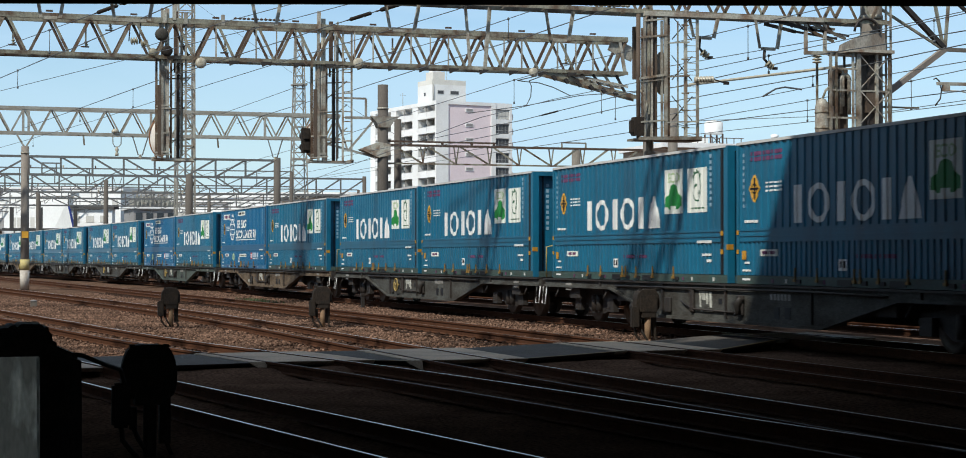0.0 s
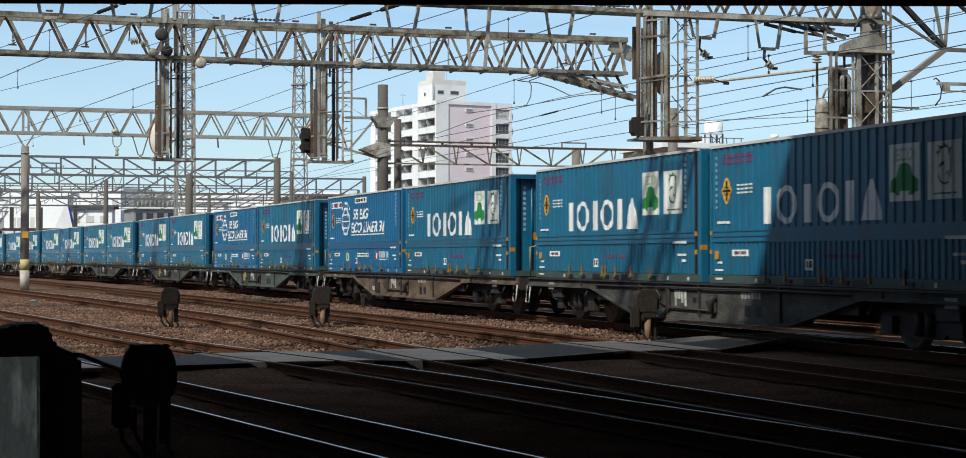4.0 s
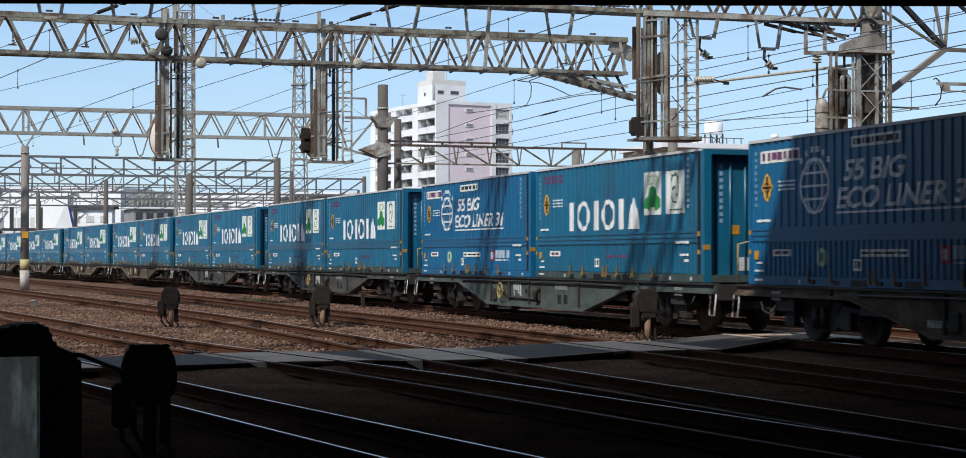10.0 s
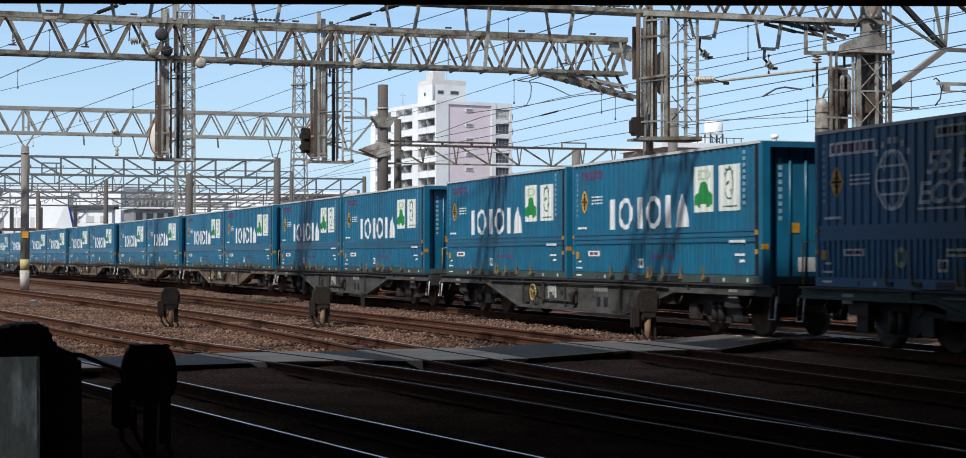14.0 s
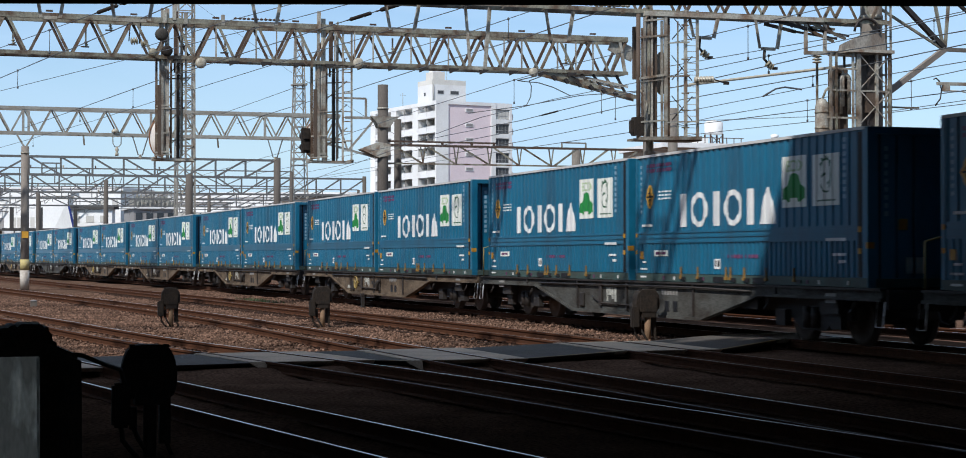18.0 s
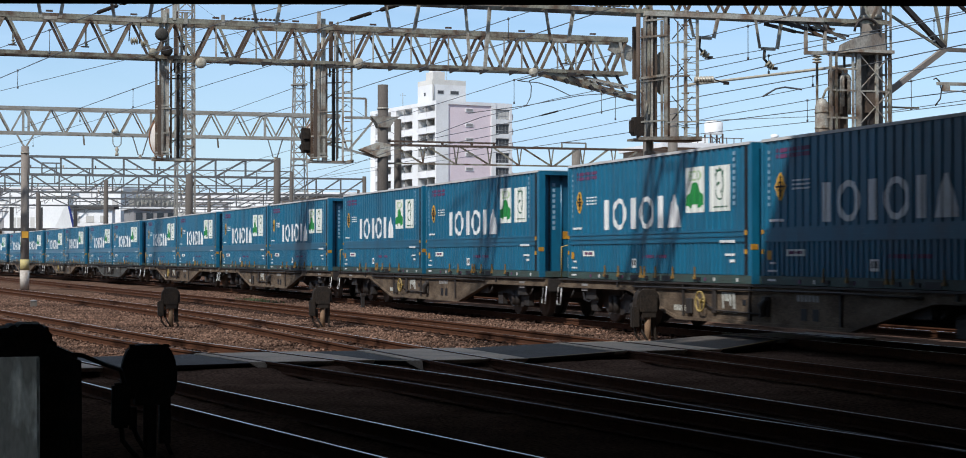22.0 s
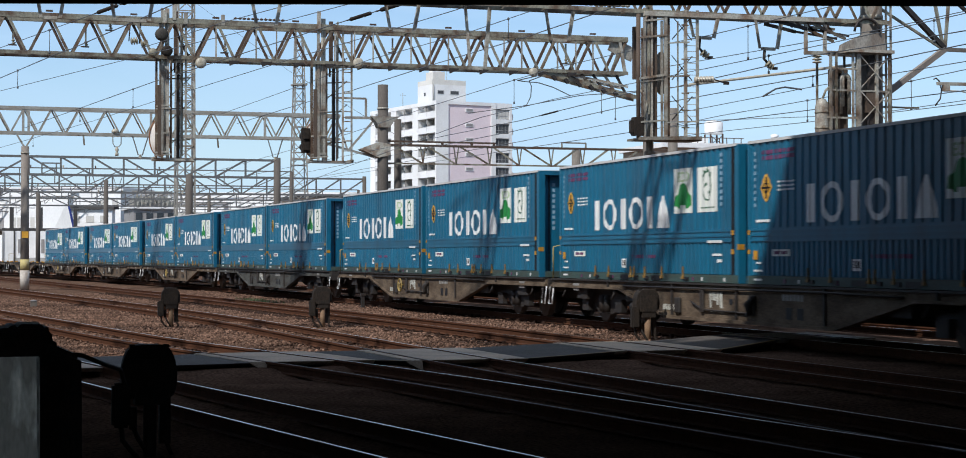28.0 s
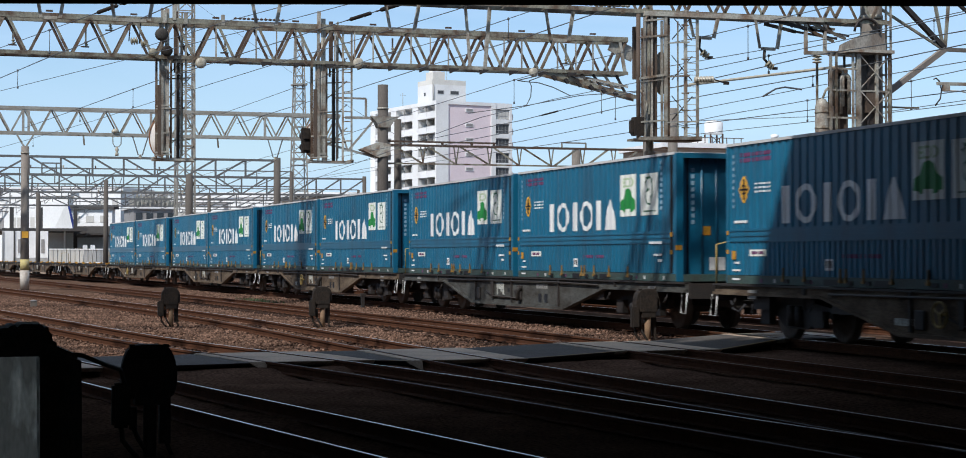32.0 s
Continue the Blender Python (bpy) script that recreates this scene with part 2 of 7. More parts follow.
def slab(bm, outline, y0, y1):
    """An outline in x, z drawn out from y0 to y1."""
    a = [bm.verts.new((x, y0, z)) for x, z in outline]
    b = [bm.verts.new((x, y1, z)) for x, z in outline]
    bm.faces.new(a), bm.faces.new(b[::-1])
    for i in range(len(a)):
        j = (i + 1) % len(a)
        bm.faces.new((a[i], b[i], b[j], a[j]))


def mesh(name, bm, mat):
    bmesh.ops.recalc_face_normals(bm, faces=bm.faces)
    me = bpy.data.meshes.new(name)
    bm.to_mesh(me)
    bm.free()
    for m in mat if isinstance(mat, (list, tuple)) else [mat]:
        me.materials.append(m)
    return me


def part(name, bm, mat, parent=None, label="", at=None):
    ob = new(name, mesh(name, bm, mat))
    if parent:
        ob.parent = parent
    if at is not None:
        ob.matrix_basis = at if isinstance(at, Matrix) else Matrix.Translation(at)
    if label:
        ob["label"] = label
    if name.endswith("writing") or name == "white_label":
        ob["kind"] = "stuff"
    return ob


def shared(name, me, parent, at):
    ob = new(name, me)
    ob.parent = parent
    ob.matrix_basis = at if isinstance(at, Matrix) else Matrix.Translation(at)
    return ob


def thing(name, label, category, group="", at=None, kind=""):
    ob = new(name)
    ob.empty_display_size = 0.2
    if at is not None:
        ob.matrix_basis = at if isinstance(at, Matrix) else Matrix.Translation(at)
    return tagged(ob, label, category, group, kind)


B = bmesh.new


def one(fn, *a, **k):
    bm = B()
    fn(bm, *a, **k)
    return bm


# ---- the lines of the tracks ----
def bend(s, y0, s1, k, s2):
    if s < s1:
        return y0
    if s < s2:
        return y0 + k * (s - s1) ** 2
    return y0 + k * (s2 - s1) ** 2 + 2 * k * (s2 - s1) * (s - s2)


def line_train(s):
    return bend(s, -15.64, 22.0, 3.165e-4, 240.0)


def spline(pts, s):
    """A smooth line through (s, y) points, straight beyond its ends."""
    n = len(pts)
    slope = [(pts[min(i + 1, n - 1)][1] - pts[max(i - 1, 0)][1]) / (pts[min(i + 1, n - 1)][0] - pts[max(i - 1, 0)][0]) for i in range(n)]
    if s <= pts[0][0]:
        return pts[0][1] + slope[0] * (s - pts[0][0])
    if s >= pts[-1][0]:
        return pts[-1][1] + slope[-1] * (s - pts[-1][0])
    i = max(k for k in range(n - 1) if pts[k][0] <= s)
    w = pts[i + 1][0] - pts[i][0]
    u = (s - pts[i][0]) / w
    return ((1 + 2 * u) * (1 - u) ** 2 * pts[i][1] + u * (1 - u) ** 2 * w * slope[i] + u * u * (3 - 2 * u) * pts[i + 1][1] + u * u * (u - 1) * w * slope[i + 1])


def line_four(s):
    return spline([(20, -12.1), (37.3, -11.92), (48.3, -11.50), (59.5, -11.05), (70.5, -10.49), (95, -8.9)], s)


def line_three(s):
    return spline([(16.5, -8.74), (25.5, -8.32), (34.3, -8.17), (43.3, -7.98), (52.2, -7.53), (61, -6.90), (70, -6.19), (79, -5.35)], s)


def line_two(s):
    return spline([(13.3, -7.75), (18.3, -7.12), (23.3, -6.45), (28.3, -5.55), (33.4, -4.62), (38.4, -3.95), (43.4, -3.40), (48.5, -2.80)], s)


def line_one(s):
    return -4.17 + 0.161 * (s - 13.96)


def line_beyond(s):
    return line_train(s) - 4.2


def travel(t):
    """How far the train has run, in metres."""
    q = (t - 16.0) / 16.0
    return 40.4047 + 97.0376 * q + 10.5122 * q ** 2 - 0.997 * q ** 3 + 0.3869 * q ** 4


def ground_z(s, y):
    near = min(1.0, max(0.0, (y + 13.6) / 3.0))
    return -0.155 - 0.115 * near


# ---- ground ----
def cross_far(y):
    """Where the foot crossing ends, at y."""
    return 28.9 - 0.1 * y


def build_ground():
    xs = [-3000, -800, -200, -60, -20, 0] + [4 + 0.5 * i for i in range(240)] + [130, 150, 180, 240, 400, 900, 3000]
    ys = [-3000, -900, -300, -100, -60, -40] + [-32 + 0.4 * i for i in range(110)] + [16, 30, 60, 200, 800, 3000]
    verts, fcs = [], []
    for x in xs:
        for y in ys:
            z = ground_z(x, y)
            if 26.4 < x < cross_far(y) + 0.6 and -15 < y < 5:
                z = max(z, -0.195)
            if 0 < x < 130 and -33 < y < 13:
                z += 0.035 * noise.noise(Vector((x * 0.9, y * 0.9, 0))) + 0.03 * noise.noise(Vector((x * 3.1, y * 3.1, 5)))
            verts.append((x, y, z))
    w = len(ys)
    for i in range(len(xs) - 1):
        for j in range(w - 1):
            a = i * w + j
            fcs.append((a, a + w, a + w + 1, a + 1))
    me = bpy.data.meshes.new("ground")
    me.from_pydata(verts, [], fcs)
    me.materials.append(M_BALLAST)
    for p in me.polygons:
        p.use_smooth = True
    tagged(new("ground", me), "rusty brown railway ballast ground", "ground", kind="structure")


def build_stones():
    """Loose stones on the sunlit ballast."""
    rng = np.random.default_rng(5)
    ph = (1 + 5 ** 0.5) / 2
    ico = np.array([(-1, ph, 0), (1, ph, 0), (-1, -ph, 0), (1, -ph, 0), (0, -1, ph), (0, 1, ph), (0, -1, -ph), (0, 1, -ph),
                    (ph, 0, -1), (ph, 0, 1), (-ph, 0, -1), (-ph, 0, 1)]) / 1.9
    tri = np.array([(0, 11, 5), (0, 5, 1), (0, 1, 7), (0, 7, 10), (0, 10, 11), (1, 5, 9), (5, 11, 4), (11, 10, 2), (10, 7, 6), (7, 1, 8),
                    (3, 9, 4), (3, 4, 2), (3, 2, 6), (3, 6, 8), (3, 8, 9), (4, 9, 5), (2, 4, 11), (6, 2, 10), (8, 6, 7), (9, 8, 1)])
    n = 56000
    s = 25.5 + rng.random(n) ** 1.5 * 60
    y = -16.5 + rng.random(n) * 16.0
    keep = np.ones(n, bool)
    for i in range(n):
        for f in (line_train, line_four, line_three, line_two, line_one):
            if 0.48 < abs(y[i] - f(s[i])) < 0.66:
                keep[i] = False
        if s[i] < cross_far(y[i]) + 0.05:
            keep[i] = False
    s, y = s[keep], y[keep]
    n = len(s)
    z = np.array([ground_z(a, b) + 0.035 * noise.noise(Vector((a * 0.9, b * 0.9, 0))) for a, b in zip(s, y)])
    size = 0.014 + 0.019 * rng.random(n)
    v = ico[None] * (size[:, None, None] * (0.65 + 0.7 * rng.random((n, 1, 3)))) * (0.8 + 0.4 * rng.random((n, 12, 1)))
    a = rng.random(n) * 6.28
    c, q = np.cos(a)[:, None], np.sin(a)[:, None]
    v = np.stack([v[..., 0] * c - v[..., 1] * q, v[..., 0] * q + v[..., 1] * c, v[..., 2]], -1)
    v += np.stack([s, y, z + 0.012], -1)[:, None]
    f = (tri[None] + 12 * np.arange(n)[:, None, None]).reshape(-1, 3)
    me = bpy.data.meshes.new("ballast_stones")
    me.from_pydata(v.reshape(-1, 3).tolist(), [], f.tolist())
    me.materials.append(M_STONE)
    tagged(new("ballast_stones", me), "loose reddish-brown ballast stones between the rails", "gravel", kind="stuff")


RAIL = [(-0.065, 0), (0.065, 0), (0.065, 0.012), (0.012, 0.03), (0.012, 0.105), (0.033, 0.115), (0.033, 0.148), (0.026, 0.1525), (0.017, 0.153),
        (-0.017, 0.153), (-0.026, 0.1525), (-0.033, 0.148), (-0.033, 0.115), (-0.012, 0.105), (-0.012, 0.03), (-0.065, 0.012)]


def rail_mesh(bm, f, off, s0, s1, top, step=2.0):
    n = max(2, int((s1 - s0) / step))
    rings = []
    for i in range(n + 1):
        s = s0 + (s1 - s0) * i / n
        d = (f(s + 0.5) - f(s - 0.5))
        c = math.hypot(1, d)
        nx, ny = -d / c, 1 / c
        x, y = s + nx * off, f(s) + ny * off
        rings.append([bm.verts.new((x + nx * u, y + ny * u, top - 0.153 + v)) for u, v in RAIL])
    m = len(RAIL)
    for u, v in zip(rings, rings[1:]):
        for k in range(m):
            fc = bm.faces.new((u[k], u[(k + 1) % m], v[(k + 1) % m], v[k]))
            fc.material_index = 1 if k == 8 else 0
    bm.faces.new(rings[0]), bm.faces.new(rings[-1][::-1])


def sleeper_mesh():
    bm = B()
    box(bm, -0.11, 0.11, -1.02, 1.02, -0.14, 0.0)
    for y in (-0.566, 0.566):
        box(bm, -0.085, 0.085, y - 0.16, y + 0.16, 0.0, 0.014)
        for u in (-0.10, 0.10):
            box(bm, -0.04, 0.04, y + u - 0.025, y + u + 0.025, 0.014, 0.05)
    return mesh("sleeper", bm, M_SLEEPER)


def build_track(f, s0, s1, top, head, label, sl=None, far=400):
    t = thing("railway_track", label, "railway track", "tracks")
    t["kind"] = "structure"
    for off in (-0.566, 0.566):
        bm = B()
        rail_mesh(bm, f, off, s0, s1, top)
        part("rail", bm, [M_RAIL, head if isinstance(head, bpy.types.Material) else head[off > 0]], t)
    if sl:
        me = SLEEPER
        s = sl[0]
        while s < sl[1]:
            a = math.atan(f(s + 0.5) - f(s - 0.5))
            shared("sleeper", me, t, Matrix.Translation((s, f(s), top - 0.175)) @ Matrix.Rotation(a, 4, "Z"))
            s += 0.62


def build_crossing():
    """Boarded foot crossing: concrete slabs between the rails, asphalt between the tracks."""
    t = thing("pavement", "grey concrete and asphalt foot crossing over the tracks", "crossing", kind="structure")

    def piece(name, ya, yb, za, mat, na, nb=None, ka=0.0, kb=None, zb=None):
        """A block from ya to yb; na, nb: its near edge at each side; ka, kb: how its sides follow the rails."""
        p = []
        for y, n, k, z in ((ya, na, ka, za), (yb, na if nb is None else nb, ka if kb is None else kb, za if zb is None else zb)):
            e = cross_far(y)
            p += [(n, y + k * (n - 27.5), z), (e, y + k * (e - 27.5), z)]
        a, b, c, d = p
        # near face undercut so that it falls dark towards the camera
        low = [(q[0] + set_back, q[1], q[2] - 0.07) for q, set_back in ((a, 0.14), (b, 0), (d, 0), (c, 0.14))]
        return part(name, one(faces, low + [a, b, d, c], BOX), mat, t)

    spans = []
    for f, z, near, hung in ((line_two, -0.10, 26.7, 0.675), (line_three, -0.10, 26.35, 0.72), (line_four, -0.05, 27.0, 0.35), (line_train, 0.05, 28.0, 0.42)):
        c, k = f(27.5), f(28) - f(27)
        piece("slab", c - 0.49, c + 0.49, z - 0.008, M_CONC, near, None, k)
        for ya, yb in ((c + 0.61, c + 0.80), (c - 1.15, c - 0.61)):
            piece("slab", ya, yb, z - 0.008, M_CONC, near, None, k)
        # pointed guard plate hanging from the slab's end
        y = c + hung + k * (near - 27.5)
        bm = one(faces, [(near - 0.004, y + 0.17, z - 0.012), (near - 0.004, y - 0.05, z - 0.012), (near - 0.10, y - 0.06, z - 0.17),
                         (near - 0.014, y + 0.17, z - 0.03), (near - 0.014, y - 0.09, z - 0.03), (near - 0.11, y - 0.075, z - 0.17)],
                 [(0, 1, 2), (5, 4, 3), (0, 3, 4, 1), (1, 4, 5, 2), (2, 5, 3, 0)])
        part("guard_plate", bm, M_CONC, t)
        spans.append((c, z, near, k))
    for (ca, za, na, ka), (cb, zb, nb, kb) in zip(spans, spans[1:]):
        ya, yb = ca - 1.155, cb + 0.805
        if ya > yb:
            piece("asphalt_strip", yb, ya, zb - 0.02, M_ASPH, nb + 0.05, na + 0.1, kb, ka, za - 0.02)
            e0, e1 = (nb + 0.05, yb + kb * (nb - 27.45), zb - 0.016), (na + 0.1, ya + ka * (na - 27.4), za - 0.016)
            line = one(faces, [e0, (e0[0] + 0.09, e0[1], e0[2]), (e1[0] + 0.09, e1[1], e1[2]), e1], [(0, 1, 2, 3)])
            part("edge_line", line, M_TIE, t, "worn orange edge line")
    c1, (c2, _, n2, k2) = line_one(27.5), spans[0]
    piece("asphalt_strip", c2 + 0.805, c1 - 0.62, -0.12, M_ASPH, n2, 26.3, k2, 0.161)
    piece("slab", c1 - 0.49, c1 + 0.49, -0.108, M_CONC, 26.1, 26.0, 0.161)
    piece("asphalt_strip", c1 + 0.62, c1 + 4.0, -0.12, M_ASPH, 26.0, 25.6, 0.161)


build_ground()
SLEEPER = sleeper_mesh()
build_track(line_one, 2, 60, -0.10, M_SHINE, "near railway track with polished rails in the shade")
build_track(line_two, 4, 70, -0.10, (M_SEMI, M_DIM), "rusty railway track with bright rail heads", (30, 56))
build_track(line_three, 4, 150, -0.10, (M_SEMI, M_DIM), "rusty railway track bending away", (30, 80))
build_track(line_four, 4, 220, -0.05, M_DULL, "rusty brown railway track on ballast", (30, 85))
build_track(line_train, -30, 420, 0.05, M_SHINE, "main railway track under the freight train", (28, 60))
build_track(line_beyond, -30, 420, 0.05, M_SHINE, "railway track behind the freight train")
build_crossing()


# ---- the overpass above the camera and the dark beam ----
def build_overpass():
    o = thing("overpass", "broad concrete road bridge over the railway", "bridge", kind="structure")
    # the bridge's front edge runs a very little askew to the tracks
    def skew(s, y):
        return s - 0.02 * (y + 10)

    def askew(bm, x0, x1, y0, y1, z0, z1, both=True):
        a = [(skew(x0, y0) if both else x0, y0), (skew(x1, y0), y0), (skew(x1, y1), y1), (skew(x0, y1) if both else x0, y1)]
        faces(bm, [(*q, z0) for q in a] + [(*q, z1) for q in a], BOX)

    part("deck", one(askew, -18.0, 23.5, -75, 45, 6.75, 7.4, False), M_UNDER, o)
    part("edge_girder", one(askew, 23.5, 24.1, -75, 45, 5.75, 8.3), M_UNDER, o)
    # unseen panels added on the bridge to keep sun off the crossing
    for i in range(12):
        y = -5.6 + 2.0 * i
        part("screen_panel", one(box, 23.75, 23.82, y + 0.03, y + 1.97, 8.3, 11.3), M_UNDER, o, "plain grey unseen panel added to shade the crossing")
        part("screen_post", one(box, 23.70, 23.87, y - 0.03, y + 0.03, 8.3, 11.35), M_BEAM, o)
    part("screen_panel", one(box, 23.75, 23.82, -7.6, -5.64, 8.3, 9.8), M_UNDER, o, "plain grey unseen panel added to shade the crossing")
    part("edge_girder", one(box, -18.6, -18.0, -75, 45, 6.3, 8.3), M_UNDER, o)
    for s in (-10, 0, 8, 16):
        part("girder", one(box, s - 0.25, s + 0.25, -75, 45, 6.1, 6.748), M_UNDER, o)
    # unseen walls added to keep light out from under the bridge
    for y in (-48.0, 9.0):
        part("abutment", one(box, -18.0, 23.5, y - 0.8, y + 0.8, -0.5, 6.098), M_UNDER, o)
    part("back_wall", one(box, -18.6, -18.0, -75, -5.5, -0.5, 6.29), M_UNDER, o)
    bm = B()
    # dark crossbeam just overhead, set square to the camera's view to fill its top edge
    a, r = radians(YAW), 5.0
    fx, fy, rx, ry = math.cos(a), -math.sin(a), -math.sin(a), -math.cos(a)
    h = thing("clearance_frame", "black painted steel beam on two posts above the near ground", "frame")
    p = [(fx * r + rx * u, fy * r + ry * u) for u in (-3.4, 3.4)]
    bar(bm, (*p[0], 2.386), (*p[1], 2.366), 0.12, 0.24)
    part("crossbeam", bm, M_BEAM, h)
    for q, z in ((p[0], 2.26), (p[1], 2.24)):
        part("post", one(tube, [(q[0], q[1], -0.4), (q[0], q[1], z)], 0.05, 10), M_BEAM, h)


build_overpass()


# ---- the freight train ----
LEN, WID, HIG = 9.125, 2.49, 2.57
HX = LEN / 2


def corr(bm, x0, x1, z0, z1, y, depth, pitch, face):
    """Corrugated sheet in the x, z plane; face: +1 or -1, the side it looks to."""
    pts, x = [], x0
    q = pitch / 4
    while x < x1 - 1e-6:
        for dx, out in ((0, 0), (q, 0), (q * 1.4, 1), (q * 3.2, 1), (q * 3.6, 0)):
            if x + dx <= x1:
                pts.append((x + dx, out))
        x += pitch
    pts.append((x1, 0))
    a = [bm.verts.new((u, y - face * depth * o, z0)) for u, o in pts]
    b = [bm.verts.new((u, y - face * depth * o, z1)) for u, o in pts]
    for i in range(len(pts) - 1):
        bm.faces.new((a[i], a[i + 1], b[i + 1], b[i]))


def plate(bm, u0, u1, z0, z1, y, d=0.004):
    """A flat mark on the side that faces +y; u runs from the far end."""
    box(bm, HX - u1, HX - u0, y, y + d, z0, z1)


def outline(bm, pts, y, d=0.004):
    slab(bm, [(HX - u, z) for u, z in pts], y, y + d)


def ring(bm, u, z, ru, rz, w, y, n=26, d=0.004, k=1.0):
    """A flat ring as one connected shape."""
    loops = []
    for yy in (y, y + d):
        for qu, qz in ((ru, rz), (ru - w, rz - w * k)):
            loops.append([bm.verts.new((HX - (u + qu * math.cos(6.2832 * i / n)), yy, z + qz * math.sin(6.2832 * i / n))) for i in range(n)])
    for i in range(n):
        j = (i + 1) % n
        for p, q in ((0, 1), (1, 3), (3, 2), (2, 0)):
            bm.faces.new((loops[p][i], loops[p][j], loops[q][j], loops[q][i]))


def words(name, text, size, x, z, y, mat, parent, shear=0.0, stretch=1.0, label=""):
    """Lettering in the built-in font on the side that faces +y, its left end at x."""
    cu = bpy.data.curves.new(name, "FONT")
    cu.body, cu.size, cu.shear, cu.offset = text, size, shear, size * 0.022
    ob = new(name, cu)
    me = bpy.data.meshes.new_from_object(ob.evaluated_get(bpy.context.evaluated_depsgraph_get()))
    bpy.data.objects.remove(ob)
    bpy.data.curves.remove(cu)
    w = max(v.co.x for v in me.vertices)
    for v in me.vertices:
        px, pz = v.co.x * stretch / w, v.co.y
        v.co = (x - px, y, z + pz)
    me.flip_normals()
    me.materials.append(mat)
    ob = new(name, me)
    ob.parent = parent
    if label:
        ob["label"] = label
    return ob


def bars(bm, u0, u1, z0, z1, n, y, seed, gap=0.3):
    """A row of plain bars in place of writing."""
    r = random.Random(seed)
    w = (u1 - u0) / n
    for i in range(n):
        plate(bm, u0 + i * w + w * gap * 0.5, u0 + (i + 1) * w - w * gap * 0.5, z0 + r.random() * 0.15 * (z1 - z0), z1, y)


def painted_on(c):
    """Lay the marks into the ribs of the upper or lower side that they are painted on."""
    deep = 0.022

    def depth(x, x0, pitch, knots):
        u = (x - x0) % pitch
        for (a, da), (b, db) in zip(knots, knots[1:]):
            if a <= u <= b:
                return deep * (da + (db - da) * (u - a) / (b - a))
        return 0.0

    for ob in c.children_recursive:
        if ob.type != "MESH" or ob.name.split(".")[0] not in MARKS:
            continue
        me = ob.data
        xs = [v.co.x for v in me.vertices]
        zs = [v.co.z for v in me.vertices]
        upper = min(zs) > 1.02
        if max(xs) > HX - 0.12 or min(xs) < -HX + 0.31 or not (upper or (min(zs) > 0.17 and max(zs) < 0.75)):
            continue
        x0, pitch = (-HX + 0.10, 0.262) if upper else (-HX + 0.12, 0.175)
        q = pitch / 4
        knots = [(0, 0), (q, 0), (q * 1.4, 1), (q * 3.2, 1), (q * 3.6, 0), (pitch, 0)]
        bm = B()
        bm.from_mesh(me)
        n = int((min(xs) - x0) / pitch)
        while x0 + n * pitch < max(xs):
            for a, d in knots[1:5]:
                x = x0 + n * pitch + a
                if min(xs) + 1e-4 < x < max(xs) - 1e-4:
                    bmesh.ops.bisect_plane(bm, geom=bm.verts[:] + bm.edges[:] + bm.faces[:], plane_co=(x, 0, 0), plane_no=(1, 0, 0), dist=1e-6)
            n += 1
        for v in bm.verts:
            v.co.y -= depth(v.co.x, x0, pitch, knots)
        bm.to_mesh(me)
        bm.free()


MARKS = {"white_bar", "white_ring", "white_wedge", "poster", "car_drawing", "poster_word", "line_drawing", "poster_line", "red_writing", "globe_drawing",
         "arc_writing", "lettering", "underline", "strip_label", "label_writing", "diamond_mark", "diamond_cross", "small_writing", "white_label", "paper_label", "placard", "placard_lines",
         "oval_badge", "badge_mark", "company_badge", "company_badge_line", "company_mark", "company_line"}


